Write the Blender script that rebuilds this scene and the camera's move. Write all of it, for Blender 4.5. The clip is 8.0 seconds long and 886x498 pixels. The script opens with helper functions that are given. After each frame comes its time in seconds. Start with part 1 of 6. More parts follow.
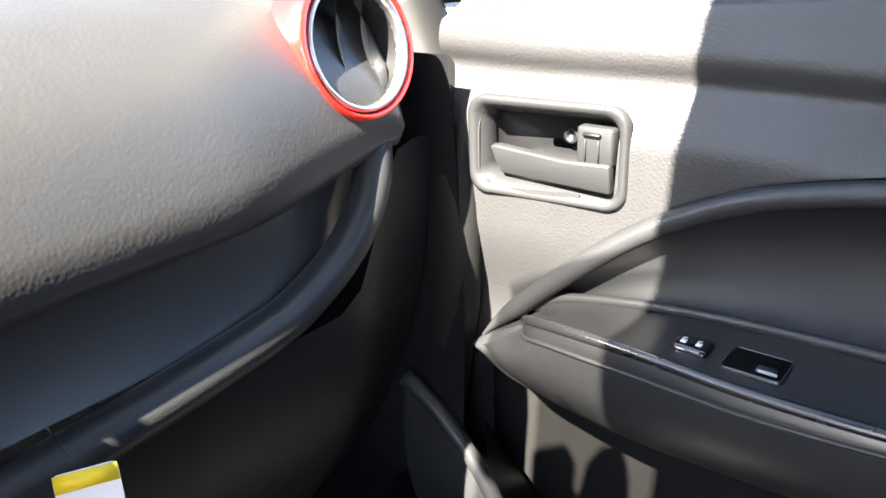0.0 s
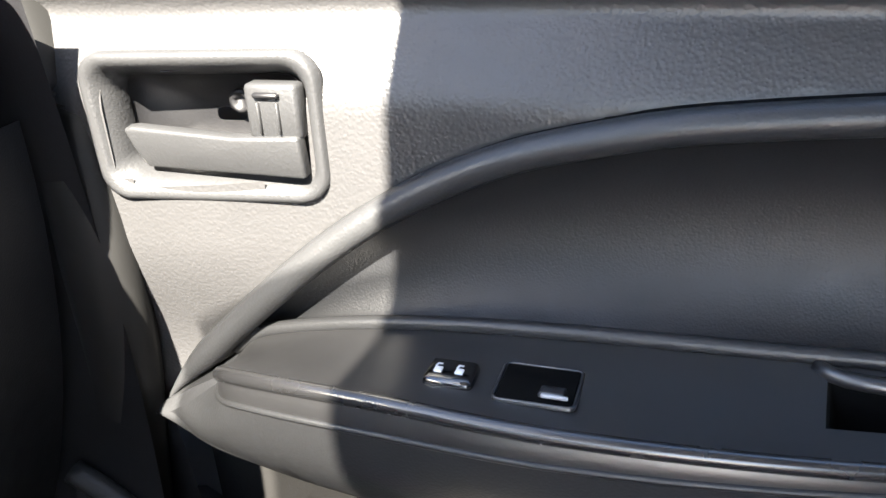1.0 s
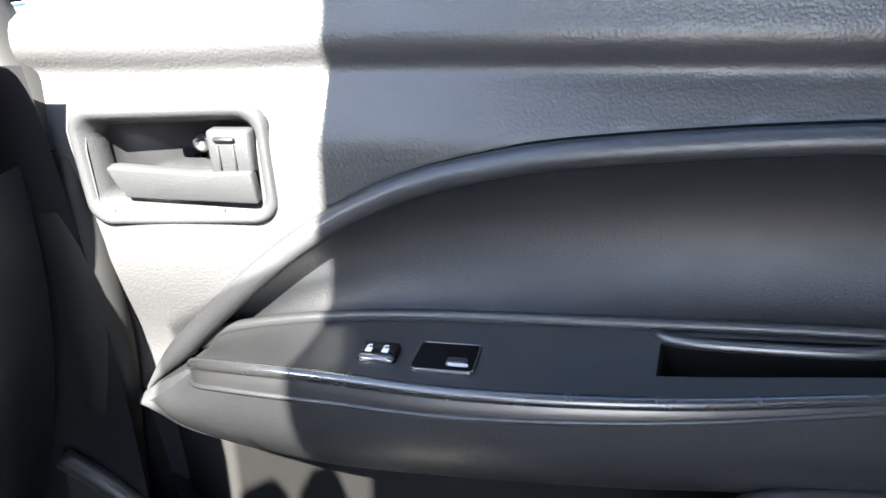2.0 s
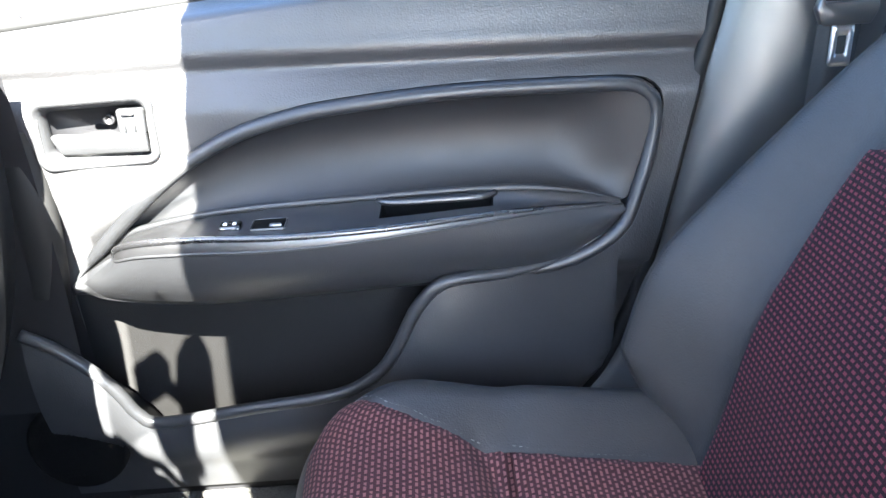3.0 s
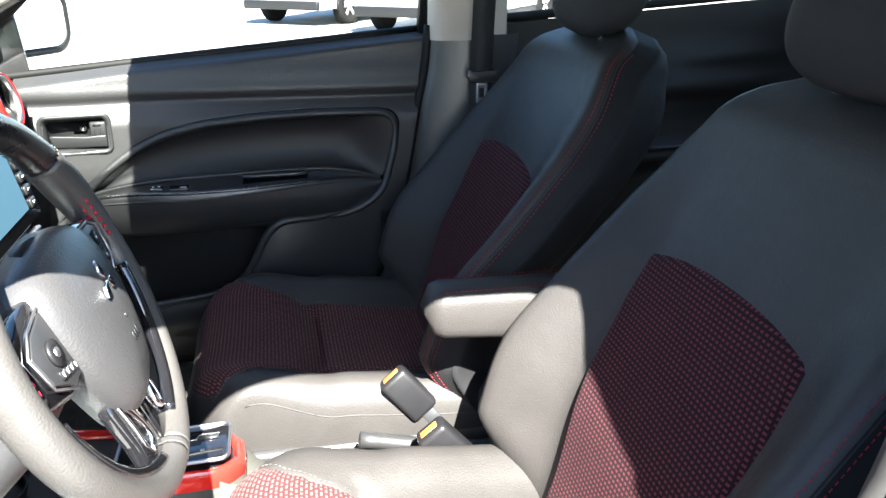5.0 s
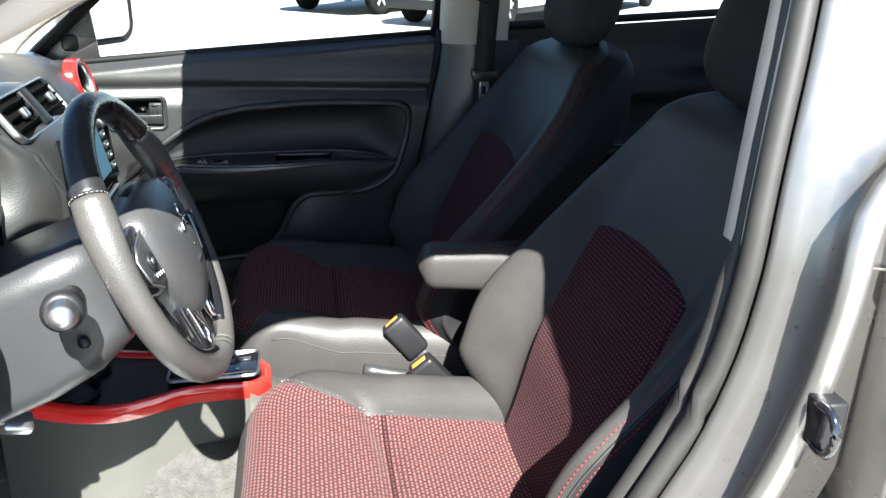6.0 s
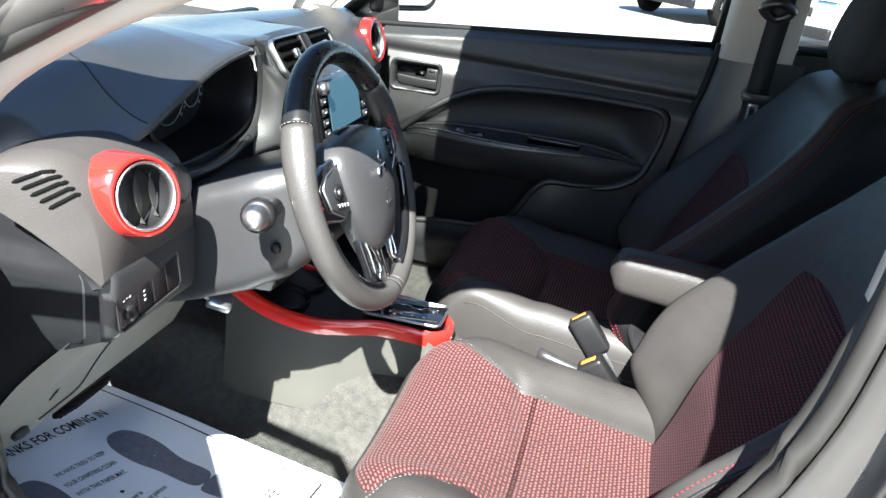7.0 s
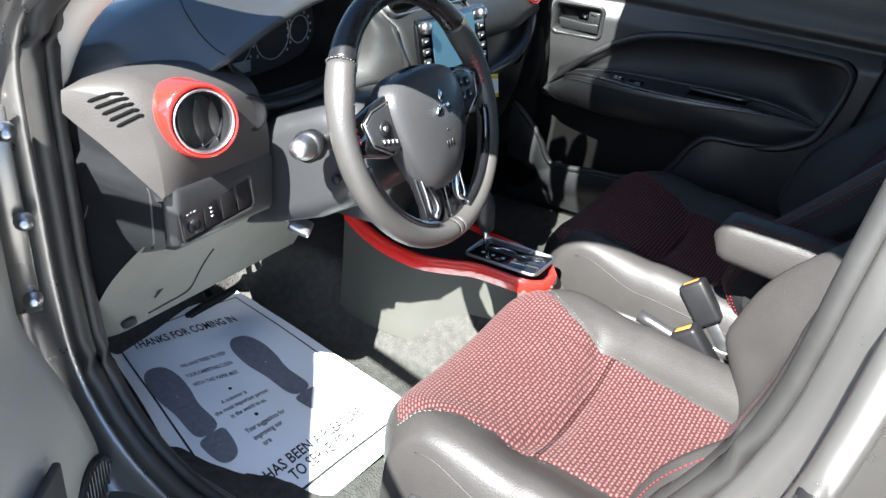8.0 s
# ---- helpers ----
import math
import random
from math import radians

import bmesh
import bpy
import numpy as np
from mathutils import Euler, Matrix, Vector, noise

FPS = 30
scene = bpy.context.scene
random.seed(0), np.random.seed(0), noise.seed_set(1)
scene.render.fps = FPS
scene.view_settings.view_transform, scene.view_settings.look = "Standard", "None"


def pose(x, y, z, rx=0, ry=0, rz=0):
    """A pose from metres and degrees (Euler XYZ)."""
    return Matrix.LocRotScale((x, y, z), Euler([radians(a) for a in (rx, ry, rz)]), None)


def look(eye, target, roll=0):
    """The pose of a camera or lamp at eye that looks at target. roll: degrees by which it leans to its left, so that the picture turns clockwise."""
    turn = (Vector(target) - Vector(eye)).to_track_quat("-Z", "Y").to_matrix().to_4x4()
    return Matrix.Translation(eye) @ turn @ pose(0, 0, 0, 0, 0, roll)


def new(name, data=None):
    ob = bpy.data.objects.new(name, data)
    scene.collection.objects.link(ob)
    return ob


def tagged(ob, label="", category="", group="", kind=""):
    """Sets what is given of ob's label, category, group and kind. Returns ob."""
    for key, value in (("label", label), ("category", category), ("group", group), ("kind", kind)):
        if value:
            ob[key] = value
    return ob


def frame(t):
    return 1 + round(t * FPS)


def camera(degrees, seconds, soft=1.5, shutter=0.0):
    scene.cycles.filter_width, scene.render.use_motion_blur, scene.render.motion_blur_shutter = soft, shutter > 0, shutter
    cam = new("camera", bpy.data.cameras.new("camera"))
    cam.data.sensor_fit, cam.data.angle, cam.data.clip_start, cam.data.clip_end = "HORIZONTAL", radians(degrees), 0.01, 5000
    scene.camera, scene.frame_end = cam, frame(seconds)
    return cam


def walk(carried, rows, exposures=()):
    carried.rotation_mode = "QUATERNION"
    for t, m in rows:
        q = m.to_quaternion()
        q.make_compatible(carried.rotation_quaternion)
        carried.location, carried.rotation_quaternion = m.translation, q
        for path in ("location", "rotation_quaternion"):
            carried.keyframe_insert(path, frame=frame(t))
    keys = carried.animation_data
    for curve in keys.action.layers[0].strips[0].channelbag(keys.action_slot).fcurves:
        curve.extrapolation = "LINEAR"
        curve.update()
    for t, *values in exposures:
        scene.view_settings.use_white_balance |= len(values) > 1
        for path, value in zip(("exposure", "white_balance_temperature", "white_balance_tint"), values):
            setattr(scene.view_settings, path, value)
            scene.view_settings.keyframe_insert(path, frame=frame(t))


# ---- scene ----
from mathutils.bvhtree import BVHTree
cam = camera(57.9, 8.0)
PATH = [
    (0, (0.1411, 0.2615, 1.0432), (1.5719, 1.4234, 0.2674), -2.23),
    (0.5, (0.2646, 0.2815, 0.9968), (1.9279, 1.0972, 0.2426), -3.84),
    (1, (0.3127, 0.3231, 0.9828), (2.0183, 0.9317, 0.1349), -3.55),
    (1.2, (0.3192, 0.3405, 0.9742), (2.0378, 0.9111, 0.1249), -3.80),
    (2.3, (0.0799, 0.2345, 1.0405), (1.8712, 0.5934, 0.2269), -4.02),
    (2.5, (-0.0433, 0.2125, 1.0407), (1.7774, 0.4414, 0.2448), -4.18),
    (3, (-0.2392, 0.2039, 1.0997), (1.5849, 0.1776, 0.2814), -3.32),
    (3.5, (-0.3801, 0.1787, 1.1037), (1.4432, 0.0026, 0.3010), -3.21),
    (4, (-0.5552, 0.1464, 1.1576), (1.2501, -0.1537, 0.3505), -1.85),
    (4.2, (-0.6370, 0.1810, 1.1658), (1.1727, -0.1837, 0.3957), -0.80),
    (5.3, (-1.1710, 0.1921, 1.2332), (0.6696, -0.1874, 0.5479), -0.55),
    (5.5, (-1.2300, 0.1993, 1.2520), (0.6006, -0.1935, 0.5496), -0.33),
    (6, (-1.3198, 0.1900, 1.2587), (0.5202, -0.1383, 0.5477), 1.34),
    (6.5, (-1.3524, 0.1287, 1.2630), (0.5191, 0.1115, 0.5576), 4.92),
    (7, (-1.3681, 0.0345, 1.2658), (0.4418, 0.4024, 0.4976), 7.60),
    (7.5, (-1.3417, -0.0584, 1.2842), (0.3476, 0.5681, 0.4160), 6.90),
    (8, (-1.2693, -0.2085, 1.2835), (0.2569, 0.6774, 0.3428), 4.94),
]
EXPOSURES = [(0, 4.75, 6000, 12), (1.2, 4.9, 6000, 12), (2.3, 5.55, 5550, 10), (3.0, 6.1, 5550, 10), (4.2, 6.3, 5800, 10), (5.3, 2.9, 5500, 5), (6.5, 2.65, 5450, 5), (8, 2.75, 5350, 6)]
walk(cam, [(t, look(eye, target, roll)) for t, eye, target, roll in PATH], EXPOSURES)

# ---- world, sun ----
SUN_DIR = Vector((1.0, 0.065, -1.0)).normalized()
world = bpy.data.worlds.new("sky")
scene.world = world
world.use_nodes = True
wn = world.node_tree.nodes
sky = wn.new("ShaderNodeTexSky")
sky.sky_type = "NISHITA"
sky.sun_disc = False
sky.sun_elevation = math.asin(-SUN_DIR.z)
sky.sun_rotation = math.atan2(-SUN_DIR.x, -SUN_DIR.y)
wn["Background"].inputs["Strength"].default_value = 0.056
world.node_tree.links.new(sky.outputs[0], wn["Background"].inputs[0])
sun_data = bpy.data.lights.new("sun", "SUN")
sun_data.energy, sun_data.angle, sun_data.color = 7.5, radians(0.5), (1.0, 0.865, 0.70)
sun = new("sun", sun_data)
sun.matrix_world = look((0, 0, 6), Vector((0, 0, 6)) + SUN_DIR)


# ---- materials ----
def material(name, colour, rough=0.5, metal=0.0, grain=0.0, grain_scale=400.0, kind="voronoi", spots=0.15, spot_scale=9.0, coat=0.0, spec=0.5):
    """A surface with fine relief (grain, in metres of height) and broad unevenness of tone and gloss."""
    m = bpy.data.materials.new(name)
    m.use_nodes = True
    n, l = m.node_tree.nodes, m.node_tree.links
    b = n["Principled BSDF"]
    co = n.new("ShaderNodeTexCoord")
    broad = n.new("ShaderNodeTexNoise")
    broad.inputs["Scale"].default_value, broad.inputs["Detail"].default_value = spot_scale, 6
    l.new(co.outputs["Object"], broad.inputs["Vector"])
    tone = n.new("ShaderNodeMapRange")
    tone.inputs[3].default_value, tone.inputs[4].default_value = 1 - spots, 1 + spots
    l.new(broad.outputs["Fac"], tone.inputs[0])
    mix = n.new("ShaderNodeVectorMath")
    mix.operation = "SCALE"
    mix.inputs[0].default_value = colour
    l.new(tone.outputs[0], mix.inputs["Scale"])
    l.new(mix.outputs[0], b.inputs["Base Color"])
    r = n.new("ShaderNodeMapRange")
    r.inputs[3].default_value, r.inputs[4].default_value = max(0.02, rough - 0.08), min(1, rough + 0.08)
    fine = n.new("ShaderNodeTexNoise")
    fine.inputs["Scale"].default_value, fine.inputs["Detail"].default_value = spot_scale * 6, 4
    l.new(co.outputs["Object"], fine.inputs["Vector"])
    l.new(fine.outputs["Fac"], r.inputs[0])
    l.new(r.outputs[0], b.inputs["Roughness"])
    b.inputs["Metallic"].default_value = metal
    b.inputs["Specular IOR Level"].default_value = spec
    b.inputs["Coat Weight"].default_value, b.inputs["Coat Roughness"].default_value = coat, 0.05 if rough < 0.3 else 0.22
    if grain:
        if kind == "voronoi":
            t = n.new("ShaderNodeTexVoronoi")
            t.feature = "SMOOTH_F1"
        else:
            t = n.new("ShaderNodeTexNoise")
            t.inputs["Detail"].default_value = 3
        t.inputs["Scale"].default_value = grain_scale
        l.new(co.outputs["Object"], t.inputs["Vector"])
        bump = n.new("ShaderNodeBump")
        bump.inputs["Strength"].default_value, bump.inputs["Distance"].default_value = 0.7, grain
        bump.invert = kind == "voronoi"
        l.new(t.outputs[0], bump.inputs["Height"])
        l.new(bump.outputs[0], b.inputs["Normal"])
    return m


def dash_fabric(name, base, dash, px, py, tilt=0.0):
    """Woven cloth with rows of short coloured dashes; px, py: their spacing in metres, read from the UV map in metres."""
    m = bpy.data.materials.new(name)
    m.use_nodes = True
    n, l = m.node_tree.nodes, m.node_tree.links
    b = n["Principled BSDF"]
    uv = n.new("ShaderNodeUVMap")
    sep = n.new("ShaderNodeSeparateXYZ")
    l.new(uv.outputs[0], sep.inputs[0])

    def math_node(op, a, c=None):
        k = n.new("ShaderNodeMath")
        k.operation = op
        for i, v in enumerate((a, c)):
            if v is None:
                continue
            if isinstance(v, (int, float)):
                k.inputs[i].default_value = v
            else:
                l.new(v, k.inputs[i])
        return k.outputs[0]

    v = math_node("DIVIDE", sep.outputs[1], py)
    row = math_node("FLOOR", v)
    u = math_node("ADD", math_node("DIVIDE", sep.outputs[0], px), math_node("MULTIPLY", row, 0.5 + tilt))
    fu, fv = math_node("FRACT", u), math_node("FRACT", v)
    du = math_node("ABSOLUTE", math_node("SUBTRACT", fu, 0.5))
    dv = math_node("ABSOLUTE", math_node("SUBTRACT", fv, 0.5))
    inside = math_node("MULTIPLY", math_node("LESS_THAN", du, 0.30), math_node("LESS_THAN", dv, 0.23))
    wear = n.new("ShaderNodeTexNoise")
    wear.inputs["Scale"].default_value = 14
    l.new(uv.outputs[0], wear.inputs["Vector"])
    amount = math_node("MULTIPLY", inside, math_node("ADD", math_node("MULTIPLY", wear.outputs["Fac"], 0.6), 0.6))
    mix = n.new("ShaderNodeMix")
    mix.data_type = "RGBA"
    mix.inputs["A"].default_value, mix.inputs["B"].default_value = (*base, 1), (*dash, 1)
    l.new(amount, mix.inputs["Factor"])
    l.new(mix.outputs["Result"], b.inputs["Base Color"])
    b.inputs["Roughness"].default_value = 0.85
    b.inputs["Sheen Weight"].default_value = 0.03
    b.inputs["Specular IOR Level"].default_value = 0.12
    weave = n.new("ShaderNodeTexNoise")
    weave.inputs["Scale"].default_value = 1500
    l.new(uv.outputs[0], weave.inputs["Vector"])
    h = math_node("ADD", math_node("MULTIPLY", inside, 0.6), weave.outputs["Fac"])
    bump = n.new("ShaderNodeBump")
    bump.inputs["Strength"].default_value, bump.inputs["Distance"].default_value = 0.5, 0.0012
    l.new(h, bump.inputs["Height"])
    l.new(bump.outputs[0], b.inputs["Normal"])
    return m


def glass(name, colour=(1, 1, 1), alpha=0.06):
    """Clear thin glass: nearly all passes, a little mirrors."""
    m = bpy.data.materials.new(name)
    m.use_nodes = True
    n, l = m.node_tree.nodes, m.node_tree.links
    out = n["Material Output"]
    clear, gloss, mix = n.new("ShaderNodeBsdfTransparent"), n.new("ShaderNodeBsdfGlossy"), n.new("ShaderNodeMixShader")
    clear.inputs[0].default_value = (*colour, 1)
    gloss.inputs["Roughness"].default_value = 0.02
    mix.inputs[0].default_value = alpha
    l.new(clear.outputs[0], mix.inputs[1])
    l.new(gloss.outputs[0], mix.inputs[2])
    l.new(mix.outputs[0], out.inputs[0])
    return m


def glowing(name, colour, strength):
    m = bpy.data.materials.new(name)
    m.use_nodes = True
    b = m.node_tree.nodes["Principled BSDF"]
    b.inputs["Base Color"].default_value = (*colour, 1)
    b.inputs["Emission Color"].default_value = (*colour, 1)
    b.inputs["Emission Strength"].default_value = strength
    return m


M_GRAIN = material("grained_plastic", (0.032, 0.0318, 0.0330), 0.38, grain=0.00040, grain_scale=520, spec=0.42)
# trim plastic darkened: the shade on these parts is put into the colour
M_SHADED_PLASTIC = material("shaded_plastic", (0.0090, 0.0094, 0.0106), 0.44, grain=0.00018, grain_scale=900, spec=0.30)
# door plastic darkened to paint in the shade of the map pocket
M_POCKET_SHADE = material("shaded_pocket_plastic", (0.012, 0.0117, 0.0115), 0.55, grain=0.0003, grain_scale=500, spec=0.2)
M_PILLAR = material("satin_pillar_plastic", (0.036, 0.036, 0.036), 0.33, grain=0.00008, grain_scale=900, spec=0.7)
M_POD = material("soft_grey_plastic", (0.038, 0.0350, 0.033), 0.48, grain=0.00028, grain_scale=560, spec=0.28)
M_KNEE = material("pale_grey_plastic", (0.21, 0.205, 0.182), 0.5, grain=0.00015, grain_scale=700)
M_SEAL = material("weatherstrip_rubber", (0.020, 0.019, 0.018), 0.5, spots=0.3, spot_scale=30)
M_DASH = material("soft_dash_skin", (0.034, 0.034, 0.035), 0.34, grain=0.00016, grain_scale=420, spec=1.0, coat=1.0)
M_PAD = material("grained_dash_pad", (0.029, 0.0285, 0.0285), 0.42, grain=0.00022, grain_scale=420, spec=0.5)
M_SIDE = material("seat_side_cloth", (0.013, 0.013, 0.014), 0.7, grain=0.0003, grain_scale=1300, kind="noise", spots=0.1, spec=0.15)
M_RIM_TOP = material("black_rim_leather", (0.010, 0.010, 0.011), 0.28, grain=0.0001, grain_scale=900)
M_FINE = material("fine_plastic", (0.0235, 0.024, 0.0255), 0.38, grain=0.00022, grain_scale=620, spec=0.4)
M_SMOOTH = material("satin_plastic", (0.020, 0.020, 0.021), 0.34, spec=0.9)
M_EDGE = material("polished_plastic", (0.018, 0.018, 0.019), 0.26, spec=0.7, coat=0.2)
M_HARD = material("hard_plastic", (0.058, 0.058, 0.051), 0.50, grain=0.00015, grain_scale=700, spec=0.3)
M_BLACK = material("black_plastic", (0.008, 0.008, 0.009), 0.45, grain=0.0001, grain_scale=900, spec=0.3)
M_GLOSS = material("piano_black", (0.006, 0.006, 0.007), 0.08, coat=1.0)
M_RUBBER = material("rubber_seal", (0.009, 0.009, 0.009), 0.6, spots=0.25, spec=0.2)
M_VINYL = material("seat_vinyl", (0.0265, 0.0248, 0.0238), 0.50, grain=0.00045, grain_scale=520, spots=0.22, spot_scale=14, spec=0.30)
M_VINYL_BLUE = material("seat_cloth", (0.020, 0.021, 0.023), 0.75, grain=0.0003, grain_scale=1300, kind="noise", spots=0.1, spec=0.12)
M_LEATHER = material("rim_leather", (0.040, 0.038, 0.036), 0.40, grain=0.0004, grain_scale=560, spots=0.22, spot_scale=20)
M_RED = material("red_paint", (0.62, 0.016, 0.010), 0.16, coat=1.0, spots=0.05)
M_SILVER = material("satin_silver", (0.50, 0.50, 0.51), 0.36, metal=1.0, spots=0.05)
M_CHROME = material("chrome", (0.8, 0.8, 0.82), 0.08, metal=1.0, spots=0.03)
M_STEEL = material("zinc_steel", (0.45, 0.46, 0.48), 0.35, metal=1.0)
M_BEIGE = material("beige_trim", (0.46, 0.42, 0.37), 0.7, grain=0.0006, grain_scale=900, kind="noise")
M_LINER = material("headliner_cloth", (0.17, 0.165, 0.155), 0.9, grain=0.0006, grain_scale=900, kind="noise")
M_PAINT = material("grey_car_paint", (0.24, 0.23, 0.22), 0.30, metal=0.82, coat=0.3, spots=0.06)
M_CARPET = material("floor_carpet", (0.055, 0.054, 0.050), 0.95, grain=0.006, grain_scale=260, kind="noise", spots=0.5, spot_scale=60, spec=0.1)
M_PAPER = material("mat_paper", (0.88, 0.90, 0.93), 0.75, grain=0.0015, grain_scale=30, kind="noise", spots=0.03)
M_INK = material("black_ink", (0.02, 0.02, 0.022), 0.7)
M_SOLE = material("printed_sole", (0.17, 0.175, 0.205), 0.75, grain=0.0002, grain_scale=300, spots=0.35, spot_scale=120)
M_RED_THREAD = material("red_thread", (0.30, 0.022, 0.036), 0.9, spec=0.1)
M_GREY_THREAD = material("grey_thread", (0.20, 0.19, 0.18), 0.8)
M_WEB = material("belt_webbing", (0.016, 0.016, 0.017), 0.7, grain=0.0008, grain_scale=700, kind="noise")
M_ORANGE = material("orange_button", (0.50, 0.15, 0.02), 0.5)
M_YELLOW = material("yellow_label", (0.85, 0.62, 0.02), 0.5)
M_WHITE = material("white_print", (0.75, 0.75, 0.75), 0.5)
M_DIAL = material("dial_print", (0.35, 0.36, 0.38), 0.5)
M_NEEDLE = material("red_needle", (0.7, 0.03, 0.02), 0.4)
# faint glow stands in for sky mirrored in the dark display glass
M_SCREEN = glowing("display_reflection", (0.030, 0.060, 0.078), 0.35)
# dark door plastic lightened: bounced light is put into the colour
M_TRIM_BOUNCE = material("bounce_lit_door_plastic", (0.24, 0.232, 0.21), 0.5, grain=0.0003, grain_scale=500)
M_CONCRETE = material("pale_concrete", (0.30, 0.295, 0.28), 0.9, grain=0.004, grain_scale=40, kind="noise", spots=0.18, spot_scale=0.6)
M_WHITE_PAINT = material("white_car_paint", (0.5, 0.5, 0.51), 0.4, coat=0.8, spots=0.03)
M_TYRE = material("tyre_rubber", (0.008, 0.008, 0.008), 0.9, spec=0.1)
M_ALLOY = material("grey_alloy", (0.42, 0.42, 0.43), 0.4, metal=0.6)
M_TINT = material("tinted_glass", (0.01, 0.012, 0.014), 0.06, coat=1.0)
# near-black that stands for the shade inside slots, cups and grooves
M_SHADE_BLACK = material("shade_black", (0.002, 0.002, 0.002), 0.95, spec=0.1)
M_GLASS = glass("window_glass", (0.74, 0.78, 0.76), 0.02)
M_SCREEN_GLASS = glass("windscreen_glass", (0.58, 0.595, 0.57), 0.05)
M_DOTS = glass("dotted_black_print", (0.42, 0.42, 0.42), 0.03)
M_MIRROR = material("mirror_glass", (0.9, 0.9, 0.9), 0.02, metal=1.0, spots=0.01)
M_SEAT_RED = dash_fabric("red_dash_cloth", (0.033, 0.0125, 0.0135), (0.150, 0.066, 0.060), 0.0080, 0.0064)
# striped backrest cloth, its red darkened for the shade it sits in
M_BACK_RED_SHADED = dash_fabric("shaded_red_stripe_cloth", (0.012, 0.005, 0.007), (0.120, 0.027, 0.035), 0.0080, 0.0062, 0.35)


# ---- mesh helpers ----
def link(name, bm, mat, parent=None, label="", smooth=True):
    me = bpy.data.meshes.new(name)
    bmesh.ops.recalc_face_normals(bm, faces=bm.faces)
    bm.to_mesh(me)
    bm.free()
    me.materials.append(mat)
    for p in me.polygons:
        p.use_smooth = smooth
    ob = new(name, me)
    if parent:
        ob.parent = parent
    if label:
        ob["label"] = label
    return ob


def part(name, bm, mat, parent, label="", smooth=True):
    return link(name, bm, mat, parent, label, smooth)


def thing(name, label, category, at=(0, 0, 0), group="", kind=""):
    ob = new(name)
    ob.location = at
    ob.empty_display_size = 0.05
    return tagged(ob, label, category, group, kind)


def spline(pts, n, closed=False):
    """n points evenly spread along a smooth curve through pts."""
    p = [Vector(q) for q in pts]
    k = len(p)
    dense = []
    spans = k if closed else k - 1
    for i in range(spans):
        a, b = p[i], p[(i + 1) % k]
        p0 = p[i - 1] if (closed or i > 0) else a * 2 - b
        p3 = p[(i + 2) % k] if (closed or i + 2 < k) else b * 2 - a
        for j in range(12):
            t = j / 12
            dense.append(0.5 * ((2 * a) + (b - p0) * t + (2 * p0 - 5 * a + 4 * b - p3) * t * t + (3 * a - p0 - 3 * b + p3) * t ** 3))
    dense.append(p[0] if closed else p[-1])
    run = [0.0]
    for a, b in zip(dense, dense[1:]):
        run.append(run[-1] + (b - a).length)
    out, j = [], 0
    for i in range(n):
        s = run[-1] * i / (n if closed else n - 1)
        while j < len(run) - 2 and run[j + 1] < s:
            j += 1
        d = run[j + 1] - run[j]
        out.append(dense[j].lerp(dense[j + 1], 0 if d < 1e-9 else (s - run[j]) / d))
    return out


def curve_at(pts, x):
    """y at x by a smooth line through (x, y) points in rising x."""
    xs, ys = [q[0] for q in pts], [q[1] for q in pts]
    return float(np.interp(x, xs, ys))


def smooth(a, b, x):
    t = min(1, max(0, (x - a) / (b - a)))
    return t * t * (3 - 2 * t)


def sheet(rows, closed_u=False, closed_v=False, uvs=None):
    """A surface through rows of points."""
    bm = bmesh.new()
    vs = [[bm.verts.new(p) for p in r] for r in rows]
    nr, nc = len(vs), len(vs[0])
    layer = bm.loops.layers.uv.new("UVMap") if uvs else None
    for i in range(nr if closed_v else nr - 1):
        for j in range(nc if closed_u else nc - 1):
            i2, j2 = (i + 1) % nr, (j + 1) % nc
            try:
                f = bm.faces.new((vs[i][j], vs[i][j2], vs[i2][j2], vs[i2][j]))
            except ValueError:
                continue
            if layer:
                for lp, (a, c) in zip(f.loops, ((i, j), (i, j2), (i2, j2), (i2, j))):
                    lp[layer].uv = uvs[a][c]
    return bm


def cap(bm, verts):
    try:
        bm.faces.new(verts)
    except ValueError:
        pass


def solid_loft(rows):
    """Closed rings joined and capped at both ends."""
    bm = sheet(rows, closed_u=True)
    bm.verts.ensure_lookup_table()
    n = len(rows[0])
    cap(bm, [bm.verts[i] for i in range(n)][::-1])
    cap(bm, [bm.verts[len(rows) * n - n + i] for i in range(n)])
    return bm


def tube(pts, radius, seg=10, closed=False, flat=1.0, up=(0, 0, 1)):
    """A rod along pts; radius a number or one for each point; flat squeezes it along up."""
    p = [Vector(q) for q in pts]
    rows = []
    for i, q in enumerate(p):
        a = p[i - 1] if (i or closed) else p[i]
        b = p[(i + 1) % len(p)] if (closed or i + 1 < len(p)) else p[i]
        d = (b - a).normalized()
        u = Vector(up)
        if abs(d.dot(u)) > 0.95:
            u = Vector((1, 0, 0))
        s = d.cross(u).normalized()
        u = s.cross(d)
        r = radius[i] if isinstance(radius, (list, tuple)) else radius
        rows.append([q + (s * math.cos(2 * math.pi * k / seg) + u * flat * math.sin(2 * math.pi * k / seg)) * r for k in range(seg)])
    return sheet(rows, True, True) if closed else solid_loft(rows)


